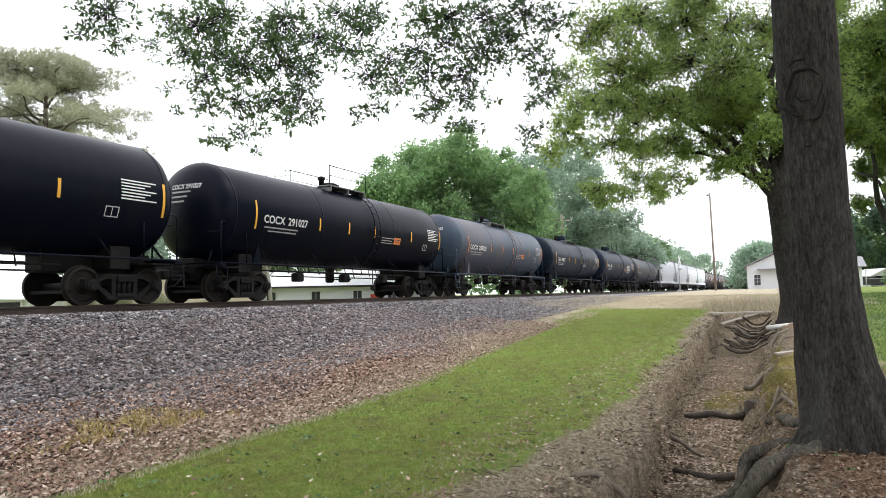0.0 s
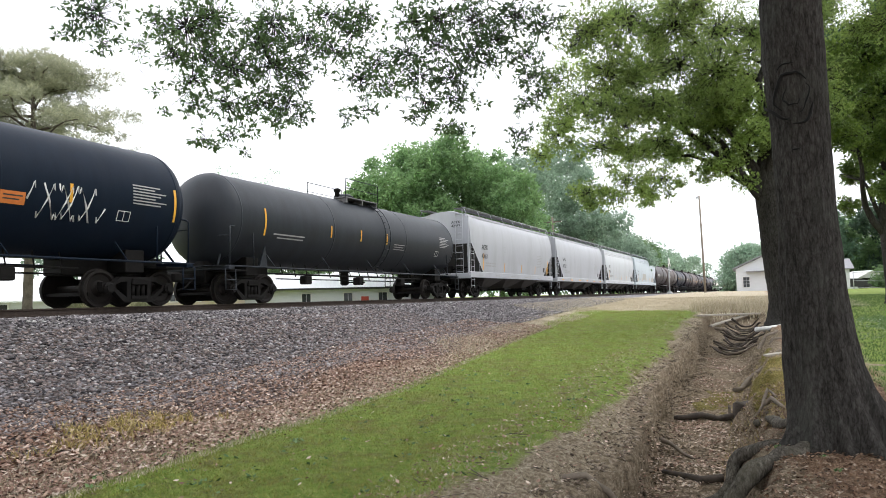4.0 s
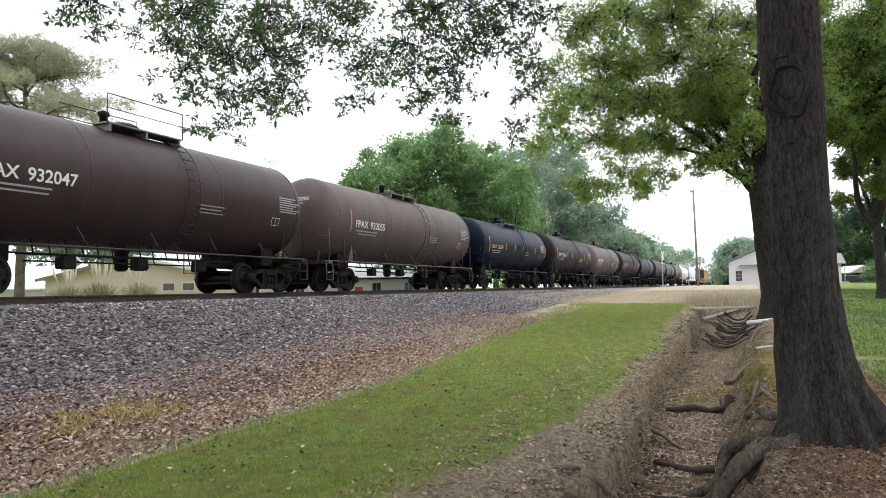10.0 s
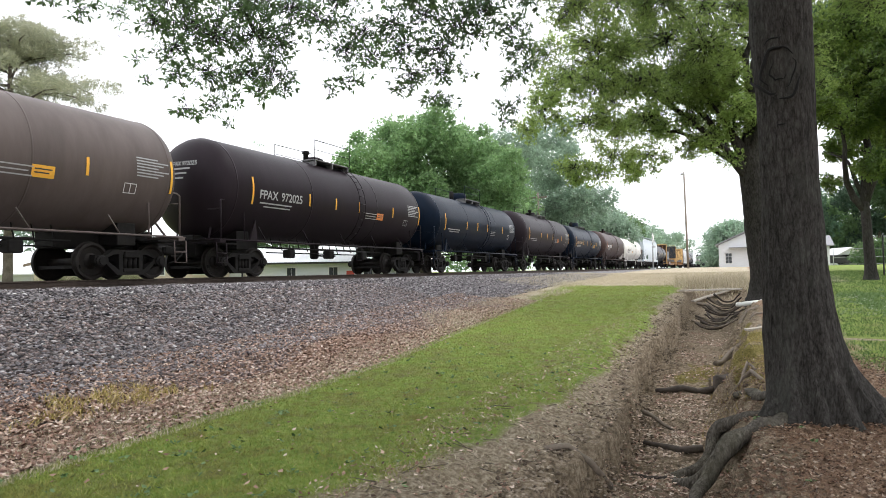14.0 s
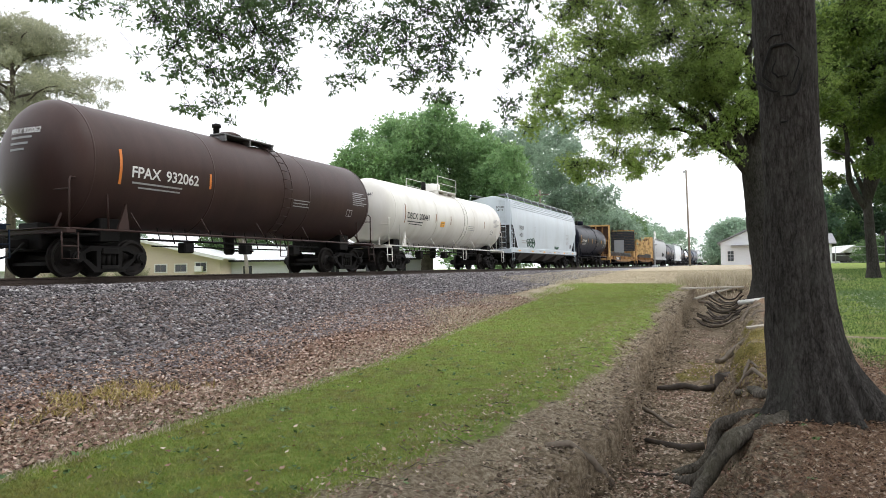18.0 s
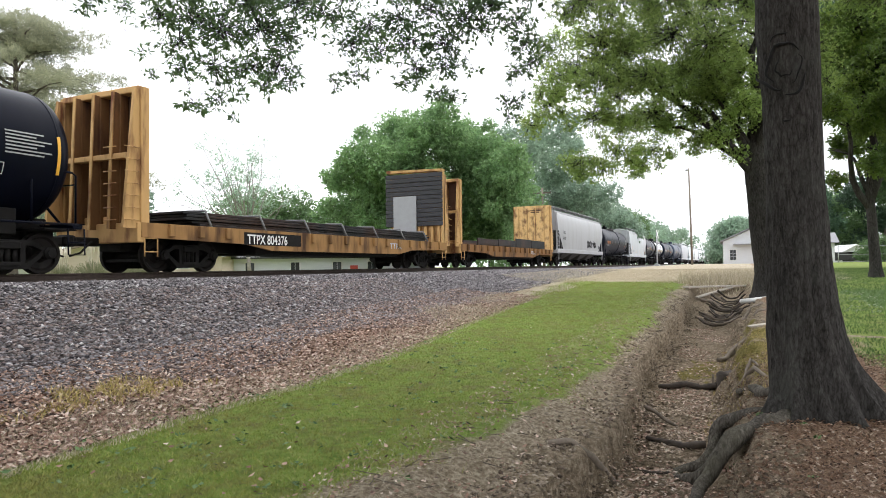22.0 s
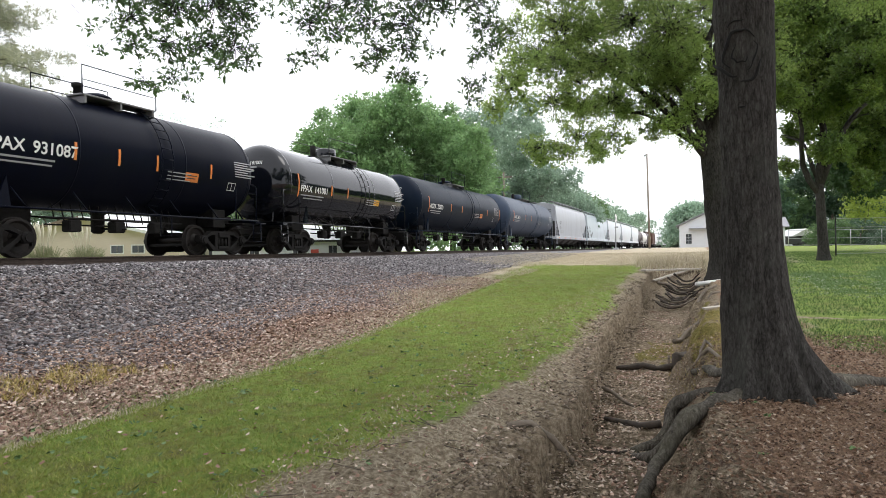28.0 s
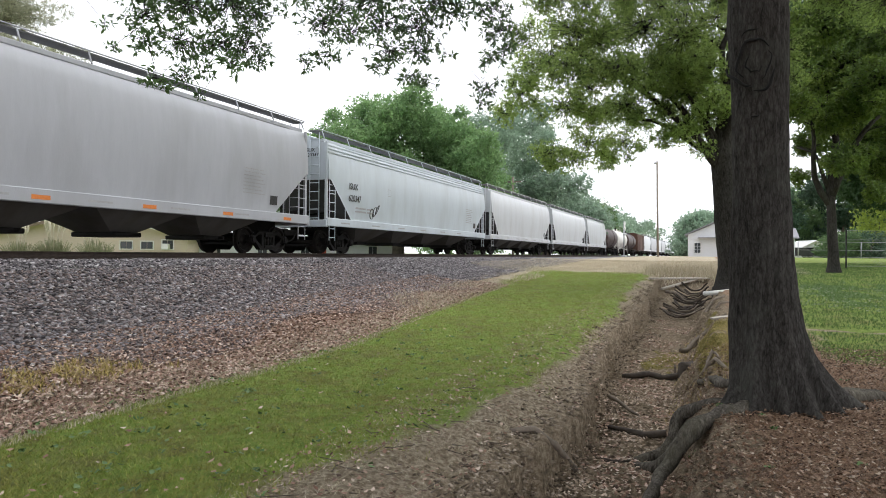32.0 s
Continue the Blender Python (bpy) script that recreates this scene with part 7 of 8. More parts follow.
# ---- houses, yard and poles ----
WALL_TAN = mat("tan_siding", ((0.55, 0.465, 0.37), (0.63, 0.54, 0.44)), 0.8, 3, 0.1, stretch=(0.5, 0.5, 8))
WALL_WHITE = mat("white_siding", ((0.60, 0.61, 0.63), (0.70, 0.71, 0.73)), 0.8, 2, 0.1, stretch=(0.5, 0.5, 8))
ROOF_WHITE = mat("white_metal_roof", ((0.62, 0.63, 0.64), (0.74, 0.75, 0.76)), 0.4, 2, stretch=(3, 0.3, 0.3))
ROOF_GREY = mat("grey_shingles", ((0.20, 0.20, 0.21), (0.32, 0.32, 0.33)), 0.9, 6, 0.3)
ROOF_BROWN = mat("brown_roof_edge", ((0.16, 0.12, 0.09), (0.26, 0.2, 0.15)), 0.85, 4)
GLASS = mat("window_glass", ((0.03, 0.035, 0.04), (0.06, 0.065, 0.07)), 0.08, 1)
TRIM = mat("white_trim", ((0.66, 0.66, 0.64), (0.76, 0.76, 0.74)), 0.6, 4)
DARK_IN = mat("dark_interior", ((0.02, 0.02, 0.02), (0.05, 0.05, 0.05)), 0.9, 2)
POLE_WOOD = mat("pole_wood", ((0.16, 0.13, 0.10), (0.28, 0.24, 0.2)), 0.9, 5, 0.3, stretch=(2, 2, 0.3))
GALV = mat("galvanised_steel", ((0.35, 0.36, 0.37), (0.5, 0.51, 0.52)), 0.5, 8, metal=0.6)


def window_part(house, m, w=0.9, h=1.2, sill=True, panes=(2, 3), name="window"):
    """A window in a wall; local x along the wall, y outwards (-y towards the eye), z up."""
    fr = Shape()
    fr.box((-w / 2 - 0.07, -0.05, -0.07), (w / 2 + 0.07, 0.02, 0.0)).box((-w / 2 - 0.07, -0.05, h), (w / 2 + 0.07, 0.02, h + 0.08)).box((-w / 2 - 0.07, -0.05, 0), (-w / 2, 0.02, h)).box((w / 2, -0.05, 0), (w / 2 + 0.07, 0.02, h))
    win = put(name, fr.mesh("window_frame", TRIM), house, m)
    for i in range(panes[0]):
        for j in range(panes[1]):
            put("pane", Shape().box((-w / 2 + i * w / panes[0] + 0.02, -0.02, j * h / panes[1] + 0.02), (-w / 2 + (i + 1) * w / panes[0] - 0.02, 0.0, (j + 1) * h / panes[1] - 0.02)).mesh("pane", GLASS), win)
    return win


def facing(p, q):
    """A frame at p whose x axis runs towards q, level; its -y looks to the right of that way."""
    d = Vector((q[0] - p[0], q[1] - p[1], 0)).normalized()
    return Matrix(((d.x, -d.y, 0, p[0]), (d.y, d.x, 0, p[1]), (0, 0, 1, p[2]), (0, 0, 0, 1)))


# the tan house beyond the track: its gable looks at the railway
tan = thing("house", "low tan house with a wide shallow gable beyond the railway", "house", facing((-55.0, 37.5, 0.6), (-40.9, 44.0, 0.6)))
Wt = 15.6
put("wall", Shape().prism_y([(0, -0.3), (Wt, -0.3), (Wt, 2.25), (Wt / 2, 4.1), (0, 2.25)], 0, 11).mesh("wall", WALL_TAN), tan)
for sg, x0, x1 in ((-1, -0.5, Wt / 2), (1, Wt / 2, Wt + 0.5)):
    z0, z1 = (2.13, 4.1) if sg < 0 else (4.1, 2.13)
    put("roof", Shape().prism_y([(x0, z0 + 0.02), (x1, z1 + 0.02), (x1, z1 + 0.16), (x0, z0 + 0.16)], -0.6, 11.5).mesh("roof", ROOF_WHITE), tan)
    put("fascia", Shape().prism_y([(x0, z0 - 0.1), (x1, z1 - 0.1), (x1, z1 + 0.15), (x0, z0 + 0.15)], -0.66, -0.61).mesh("fascia", ROOF_BROWN if sg < 0 else TRIM), tan)
for x in (10.6, 12.3):
    window_part(tan, pose(x, -0.03, 1.15), 0.95, 0.62, panes=(2, 1))
window_part(tan, pose(14.0, -0.03, 1.15), 0.9, 0.75, panes=(2, 1))
put("air_conditioner", Shape().box((13.6, -0.5, 1.12), (14.2, 0.0, 1.6), 0.03).mesh("air_conditioner", TRIM), tan)

# long white building beside it
lw = thing("long_building", "long low white building with a pale metal roof beyond the railway", "building", facing((-42.3, 46.8, 0.6), (-29.0, 56.0, 0.6)))
Ll = 17.5
put("wall", Shape().prism_x([(0, -0.3), (8, -0.3), (8, 2.05), (4, 3.3), (0, 2.05)], 0, Ll).mesh("wall", WALL_WHITE), lw)
put("roof", Shape().prism_x([(-0.7, 1.98), (4, 3.45), (8.7, 1.98), (8.7, 2.1), (4, 3.57), (-0.7, 2.1)], -0.4, Ll + 0.4).mesh("roof", ROOF_WHITE), lw)
put("gutter", Shape().box((-0.4, -0.82, 1.93), (Ll + 0.4, -0.70, 2.10), 0.02).mesh("gutter", DARK_IN), lw)
for x in (1.6, 5.6, 9.4, 12.6, 15.6):
    window_part(lw, pose(x, -0.03, 0.85), 0.8, 0.75, panes=(2, 1))
put("notice", Shape().box((10.6, -0.05, 0.8), (11.3, -0.01, 1.25)).mesh("notice", MARK_RED), lw)

# shed and carport further left
shed = thing("shed", "low shed with a white roof, half hidden in the yard", "shed", facing((-66.0, 32.0, 0.5), (-57.0, 39.5, 0.5)))
put("wall", Shape().box((0.2, 0.2, -0.3), (11.2, 5, 1.5)).mesh("wall", WALL_WHITE), shed)
put("roof", Shape().prism_x([(-0.4, 1.5), (5.4, 1.9), (5.4, 2.02), (-0.4, 1.62)], -0.3, 11.7).mesh("roof", ROOF_WHITE), shed)
# Dark sheet on the closed wall, painted as the shade of an opening.
put("opening_shade", Shape().box((4.2, 0.16, 0), (7.5, 0.21, 1.3)).mesh("opening_shade", DARK_IN), shed)
for x in (0.3, 3.8, 7.6, 11.0):
    put("post", Shape().box((x - 0.06, 0.0, -0.2), (x + 0.06, 0.12, 1.5)).mesh("post", TRIM), shed)

# pampas grass in the yard
BLADE = mat("pampas_blade", ((0.20, 0.22, 0.12), (0.36, 0.36, 0.22)), 0.8, 3)
PLUME = mat("pampas_plume", ((0.55, 0.5, 0.4), (0.68, 0.63, 0.52)), 0.9, 6)
for i, (x, y, h) in enumerate(((-39.8, 31.0, 2.1), (-38.3, 32.8, 2.0), (-40.9, 29.4, 1.8))):
    pg = thing("pampas_grass", "clump of pampas grass with pale feathery plumes", "grass clump", pose(x, y, 0.75), "pampas in the yard")
    rng = np.random.default_rng(i)
    k = 420
    a, d = rng.uniform(0, 2 * np.pi, k), rng.uniform(0.2, 1.3, k)
    A = np.stack((0.25 * np.cos(a), 0.25 * np.sin(a), np.zeros(k)), 1)
    B = np.stack((d * np.cos(a), d * np.sin(a), h * rng.uniform(0.4, 0.85, k) - 0.3 * d), 1)
    tagged(put("blades", twig_mesh(A, B, 0.02, BLADE), pg), kind="stuff")
    for j in range(9):
        b = (rng.uniform(-0.8, 0.8), rng.uniform(-0.8, 0.8))
        put("plume", Shape().tube([(b[0] * 0.4, b[1] * 0.4, 0.6), (b[0] * 0.8, b[1] * 0.8, h * 0.95), (b[0], b[1], h * 1.15), (b[0] * 1.1, b[1] * 1.1, h * 1.42)], [0.015, 0.02, 0.09, 0.02], 7).mesh("plume", PLUME), pg)

# white house behind the lawn
wh = thing("house", "white gabled house with a grey shingle roof behind the lawn", "house", facing((-3.0, 99.7, 1.45), (12.2, 99.9, 1.45)))
put("wall", Shape().prism_y([(0, -0.4), (9.2, -0.4), (9.2, 3.1), (4.6, 5.2), (0, 3.1)], 0, 12).mesh("wall", WALL_WHITE), wh)
for z0, z1, x0, x1 in ((3.0, 5.3, -0.4, 4.6), (5.3, 3.0, 4.6, 9.6)):
    put("roof", Shape().prism_y([(x0, z0), (x1, z1), (x1, z1 + 0.16), (x0, z0 + 0.16)], -0.5, 12.4).mesh("roof", ROOF_GREY), wh)
put("wing", Shape().box((9.2, 2.0, -0.4), (13.6, 9, 2.7)).mesh("wing", WALL_WHITE), wh)
put("wing_roof", Shape().prism_x([(1.5, 2.6), (5.5, 4.0), (9.5, 2.6), (9.5, 2.75), (5.5, 4.15), (1.5, 2.75)], 9.2, 14.1).mesh("wing_roof", ROOF_GREY), wh)
put("awning", Shape().box((1.3, -1.0, 2.62), (5.6, 0, 2.74), 0.02).mesh("awning", ROOF_GREY), wh)
put("door", Shape().box((4.0, -0.06, 0.0), (5.0, 0.0, 2.1), 0.01).mesh("door", DOOR_GREY), wh)
window_part(wh, pose(1.25, -0.04, 0.55), 0.8, 1.4)
window_part(wh, pose(7.4, -0.04, 0.55), 0.8, 1.4)

garage = thing("garage", "small white garage with an open dark doorway", "garage", facing((12.5, 110.4, 1.5), (15.8, 111.6, 1.5)))
gp = Shape()
gp.box((0, 0, -0.3), (0.45, 5, 1.5)).box((3.05, 0, -0.3), (3.5, 5, 1.5)).box((0.45, 4.8, -0.3), (3.05, 5, 1.5)).prism_y([(0, 1.5), (3.5, 1.5), (1.75, 2.35)], 0, 5)
put("wall", gp.mesh("wall", WALL_WHITE), garage)
# Dark sheet before the rear wall, added as the doorway's shade.
put("doorway_shade", Shape().box((0.45, 3.0, -0.2), (3.05, 3.1, 1.5)).mesh("doorway_shade", DARK_IN), garage)
for z0, z1, x0, x1 in ((1.35, 2.4, -0.3, 1.75), (2.4, 1.35, 1.75, 3.8)):
    put("roof", Shape().prism_y([(x0, z0), (x1, z1), (x1, z1 + 0.14), (x0, z0 + 0.14)], -0.4, 5.3).mesh("roof", TRIM), garage)
carm = thing("parked_car", "dark parked car beside the garage", "car", facing((10.2, 107.0, 1.45), (12.2, 107.7, 1.45)))
put("body", Shape().prism_y([(-0.3, 0.3), (3.9, 0.3), (4.0, 0.75), (3.2, 0.9), (2.7, 1.4), (0.9, 1.45), (0.2, 0.95), (-0.4, 0.85)], 0, 1.7).mesh("body", MARK_BLACK), carm)
for x in (0.55, 3.1):
    for y in (-0.02, 1.5):
        put("wheel", Shape().lathe_y([(y, 0.2), (y, 0.32), (y + 0.22, 0.32), (y + 0.22, 0.2)], 14, (x, 0.32)).mesh("wheel", DARK_IN), carm)

# leaning timber pole with a small lamp head, wires, and the mast at the crossing
pole = thing("utility_pole", "leaning timber pole with a small lamp head", "pole")
put("shaft", Shape().tube([(-5.7, 81.0, 1.0), (-5.8, 80.1, 12.4)], [0.13, 0.085], 10).mesh("shaft", POLE_WOOD), pole)
put("lamp_head", Shape().tube([(-5.8, 80.1, 12.1), (-5.95, 79.9, 12.2), (-6.1, 79.8, 12.1)], [0.05, 0.16, 0.10], 8).mesh("lamp_head", GALV), pole)
pole2 = thing("utility_pole", "timber pole among the trees beyond the track", "pole")
put("shaft", Shape().tube([(-20.5, 72.0, 0.7), (-20.6, 72.0, 10.2)], [0.15, 0.11], 10).mesh("shaft", POLE_WOOD), pole2)
put("crossarm", Shape().box((-21.6, 71.95, 9.6), (-19.6, 72.07, 9.75)).mesh("crossarm", POLE_WOOD), pole2)
for i, z in enumerate((9.8, 9.8, 8.9)):
    x = (-21.5, -19.7, -20.5)[i]
    pts = [(lerp(x, x + 16, q), lerp(72, 150, q), z + 0.6 * q - 4 * 0.8 * q * (1 - q)) for q in [j / 12 for j in range(13)]]
    thing("overhead_wire", "thin sagging overhead wire", "wire", None, "wires beside the track", Shape().tube(pts, 0.012, 4).mesh("overhead_wire", DARK_IN))
mast = thing("crossing_mast", "white and grey crossing signal mast beside the track", "signal mast", pose(-8.7, 73.9, 1.35, 0, 0, 84))
put("post", Shape().tube([(0, 0, 0), (0, 0, 3.9)], 0.07, 10).mesh("post", GALV), mast)
for a in (42, -42):
    put("crossbuck_arm", Shape().box((-0.6, -0.09, -0.11), (0.6, -0.07, 0.11), 0.004, pose(0, 0, 3.4) @ pose(0, 0, 0, 0, a, 0)).mesh("crossbuck_arm", TRIM), mast)
put("lamp_bar", Shape().tube([(-0.5, -0.1, 2.5), (0.5, -0.1, 2.5)], 0.04, 8).mesh("lamp_bar", GALV), mast)
for x in (-0.35, 0.35):
    put("lamp_hood", Shape().lathe_y([(-0.2, 0.10), (-0.1, 0.10), (-0.05, 0.15), (-0.02, 0.15)], 14, (x, 2.5)).mesh("lamp_hood", GALV), mast)
put("base", Shape().box((-0.25, -0.25, -0.2), (0.25, 0.25, 0.25), 0.03).mesh("base", GALV), mast)

# chain-link fence on the right
fence = thing("chain_link_fence", "tall chain-link fence with thin dark posts", "fence")
for i in range(9):
    x, y = 6.23 + 3.01 * i, 38.3 + 1.06 * i
    put("post", Shape().tube([(x, y, ground_z(x, y) - 0.1), (x, y, 2.95)], 0.035, 8).mesh("post", DARK_IN), fence)
for z in (2.9, 2.45, 1.15):
    put("rail_wire", Shape().tube([(6.23, 38.3, z), (30.3, 46.8, z)], 0.012, 5).mesh("rail_wire", GALV), fence)
A, B = [], []
for i in range(160):
    u = i / 159 * 24.2
    for sg in (1, -1):
        v = u + sg * 1.85
        if 0 <= v <= 24.2:
            A.append((6.23 + u * 0.943, 38.3 + u * 0.333, 1.1))
            B.append((6.23 + v * 0.943, 38.3 + v * 0.333, 2.9))
tagged(put("mesh_wire", twig_mesh(np.array(A), np.array(B), 0.003, GALV), fence, None, "thin wire mesh"), kind="stuff")
far_fence = thing("boundary_fence", "low chain-link boundary fence along the far edge of the lawn", "fence")
for i in range(14):
    x, y = 9.5 + 3.4 * i, 88.3 + 1.2 * i
    put("post", Shape().tube([(x, y, 1.3), (x, y, 3.4)], 0.05, 6).mesh("post", GALV), far_fence)
for z in (3.35, 2.4, 1.6):
    put("rail", Shape().tube([(9.5, 88.3, z), (53.7, 103.9, z)], 0.025, 5).mesh("rail", GALV), far_fence)

# ---- loose stuff on the ground: stones, fallen leaves, grass, weeds ----
def height_table():
    """Ground heights over the near ground, for quick look-up."""
    xs, ys = np.arange(-16.5, 9.0, 0.12), np.arange(2.4, 46.0, 0.2)
    return xs, ys, np.array([[ground_z(float(x), float(y)) for x in xs] for y in ys])


HX, HY, HZ = height_table()


def heights(x, y):
    fx = np.clip((x - HX[0]) / 0.12, 0, len(HX) - 1.001)
    fy = np.clip((y - HY[0]) / 0.2, 0, len(HY) - 1.001)
    i, j = fx.astype(int), fy.astype(int)
    u, v = fx - i, fy - j
    return (HZ[j, i] * (1 - u) + HZ[j, i + 1] * u) * (1 - v) + (HZ[j + 1, i] * (1 - u) + HZ[j + 1, i + 1] * u) * v


def spread(rng, n, x0, x1, y0, y1, near=1.6):
    """Places thinning out with distance along y."""
    return rng.uniform(x0, x1, n), y0 + (y1 - y0) * rng.random(n) ** near


def stones(name, label, x, y, size, material, seed, lift=0.3):
    rng = np.random.default_rng(seed)
    n = len(x)
    base = np.array(((1, 0, 0), (0, 1, 0), (-1, 0, 0), (0, -1, 0), (0, 0, 0.8), (0, 0, -0.7)))
    V = base[None] * rng.uniform(0.55, 1.25, (n, 6, 3)) + rng.uniform(-0.22, 0.22, (n, 6, 3))
    a = rng.uniform(0, 2 * np.pi, n)
    c, s = np.cos(a), np.sin(a)
    X = V[:, :, 0] * c[:, None] - V[:, :, 1] * s[:, None]
    Y = V[:, :, 0] * s[:, None] + V[:, :, 1] * c[:, None]
    tilt = rng.uniform(-0.5, 0.5, (n, 1))
    Z = V[:, :, 2] * 0.6 + X * tilt
    V = np.stack((X, Y, Z), 2) * (size * rng.uniform(0.55, 1.45, n))[:, None, None]
    V += np.stack((x, y, heights(x, y) + size * lift), 1)[:, None, :]
    tri = np.array(((0, 1, 4), (1, 2, 4), (2, 3, 4), (3, 0, 4), (1, 0, 5), (2, 1, 5), (3, 2, 5), (0, 3, 5)))
    F = (np.arange(n)[:, None, None] * 6 + tri[None]).ravel()
    ob = new(name, arrays_mesh(name, V.reshape(-1, 3), F, 3, material))
    return tagged(ob, label, "stones", "", "stuff")


def island_mat(name, stops, rough=0.9, patch=None):
    """Each loose piece takes one of several colours."""
    m = bpy.data.materials.new(name)
    m.use_nodes = True
    n, l = m.node_tree.nodes, m.node_tree.links
    g = n.new("ShaderNodeNewGeometry")
    r = n.new("ShaderNodeValToRGB")
    r.color_ramp.interpolation = "LINEAR"
    e = r.color_ramp.elements
    e[0].position, e[0].color = 0.0, (*stops[0], 1)
    e[1].position, e[1].color = 1.0, (*stops[-1], 1)
    for i in range(1, len(stops) - 1):
        k = e.new(i / (len(stops) - 1))
        k.color = (*stops[i], 1)
    l.new(g.outputs["Random Per Island"], r.inputs["Fac"])
    tc = n.new("ShaderNodeTexCoord")
    src = r.outputs["Color"]
    if patch:
        # dull patches in the stand
        pz = n.new("ShaderNodeTexNoise")
        pz.inputs["Scale"].default_value, pz.inputs["Detail"].default_value, pz.inputs["Roughness"].default_value = 1.3, 6, 0.7
        l.new(tc.outputs["Object"], pz.inputs["Vector"])
        pm = n.new("ShaderNodeMapRange")
        pm.inputs["From Min"].default_value, pm.inputs["From Max"].default_value, pm.inputs["To Max"].default_value = 0.42, 0.62, 0.8
        l.new(pz.outputs["Fac"], pm.inputs["Value"])
        px = n.new("ShaderNodeMix")
        px.data_type = "RGBA"
        l.new(pm.outputs["Result"], px.inputs["Factor"])
        l.new(src, px.inputs["A"])
        px.inputs["B"].default_value = (*patch, 1)
        src = px.outputs["Result"]
    z = n.new("ShaderNodeTexNoise")
    z.inputs["Scale"].default_value = 25
    l.new(tc.outputs["Object"], z.inputs["Vector"])
    hs = n.new("ShaderNodeHueSaturation")
    mr = n.new("ShaderNodeMapRange")
    mr.inputs["To Min"].default_value, mr.inputs["To Max"].default_value = 0.6, 1.4
    l.new(z.outputs["Fac"], mr.inputs["Value"])
    l.new(mr.outputs["Result"], hs.inputs["Value"])
    l.new(src, hs.inputs["Color"])
    l.new(hs.outputs["Color"], n["Principled BSDF"].inputs["Base Color"])
    n["Principled BSDF"].inputs["Roughness"].default_value = rough
    n["Principled BSDF"].inputs["Specular IOR Level"].default_value = 0.2
    return m


STONE = island_mat("ballast_stone", ((0.030, 0.028, 0.030), (0.095, 0.087, 0.092), (0.235, 0.222, 0.230), (0.070, 0.061, 0.061), (0.31, 0.29, 0.295), (0.17, 0.146, 0.143), (0.54, 0.52, 0.515)))
STONE_RED = island_mat("ballast_dull", ((0.055, 0.045, 0.044), (0.150, 0.124, 0.117), (0.255, 0.198, 0.182), (0.115, 0.096, 0.094), (0.43, 0.365, 0.335)))
DRY_LEAF = island_mat("fallen_leaf", ((0.07, 0.040, 0.028), (0.20, 0.112, 0.078), (0.37, 0.24, 0.175), (0.22, 0.125, 0.088), (0.52, 0.375, 0.29), (0.68, 0.58, 0.49)), 0.7)
PALE_LEAF = island_mat("pale_fallen_leaf", ((0.16, 0.11, 0.075), (0.36, 0.27, 0.19), (0.52, 0.42, 0.32), (0.28, 0.20, 0.14), (0.68, 0.60, 0.50)), 0.7)
# Reddish-brown leaves under the tree, coloured darker for its shade.
SHADED_LEAF = island_mat("shaded_fallen_leaf", ((0.033, 0.018, 0.010), (0.090, 0.047, 0.026), (0.165, 0.094, 0.054), (0.10, 0.054, 0.031), (0.235, 0.152, 0.098), (0.46, 0.38, 0.30)), 0.7)
BLADES = island_mat("grass_blades", ((0.125, 0.21, 0.034), (0.22, 0.305, 0.050), (0.32, 0.385, 0.080), (0.205, 0.235, 0.048), (0.46, 0.43, 0.155)), 0.7, (0.275, 0.255, 0.072))
# Grass under the trees: a darker green that holds their shade.
TREE_SHADE_BLADES = island_mat("tree_shade_blades", ((0.06, 0.125, 0.035), (0.105, 0.185, 0.052), (0.165, 0.25, 0.075), (0.10, 0.155, 0.044)), 0.7)
DRY_BLADES = island_mat("dry_blades", ((0.36, 0.31, 0.20), (0.54, 0.47, 0.34), (0.68, 0.61, 0.48), (0.46, 0.41, 0.26)), 0.8)
WEED = island_mat("yellowing_weed", ((0.26, 0.23, 0.07), (0.42, 0.33, 0.11), (0.54, 0.44, 0.20), (0.32, 0.23, 0.10)), 0.8)

rng = np.random.default_rng(12)
x, y = spread(rng, 48000, -14.0, -7.6, 3.0, 44.0, 1.5)
stones("ballast_stones", "grey crushed-stone railway ballast", x, y, 0.045, STONE, 1)
x, y = spread(rng, 26000, -11.4, -6.6, 3.0, 20.0, 1.4)
k = x < -7.0 + 0.5 * np.sin(y)
stones("ballast_stones", "dull brown-grey ballast stones at the bank's foot", x[k], y[k], 0.040, STONE_RED, 2)
x, y = spread(rng, 9000, -17.6, -13.8, 4.0, 60.0, 1.3)
k = (np.abs(x - TRACK_X + 0.76) > 0.1) & (np.abs(x - TRACK_X - 0.76) > 0.1)
stones("ballast_stones", "grey ballast between the rails", x[k], y[k], 0.042, STONE, 3)


def leaf_scatter(name, label, x, y, size, material, seed, curl=0.35, lift=0.012):
    rng = np.random.default_rng(seed)
    n = len(x)
    a = rng.uniform(0, 2 * np.pi, n)
    D = np.stack((np.cos(a), np.sin(a), rng.uniform(-curl, curl, n)), 1)
    S = np.stack((-np.sin(a), np.cos(a), rng.uniform(-curl, curl, n)), 1)
    ln = size * rng.uniform(0.6, 1.4, n)[:, None]
    P = np.stack((x, y, heights(x, y) + lift + rng.uniform(0, 0.015, n)), 1)
    V = np.stack((P - D * ln / 2, P + S * ln * 0.33, P + D * ln / 2 + np.array((0, 0, 0.01)), P - S * ln * 0.33), 1).reshape(-1, 3)
    ob = new(name, arrays_mesh(name, V, np.arange(len(V)), 4, material))
    return tagged(ob, label, "leaves", "", "stuff")


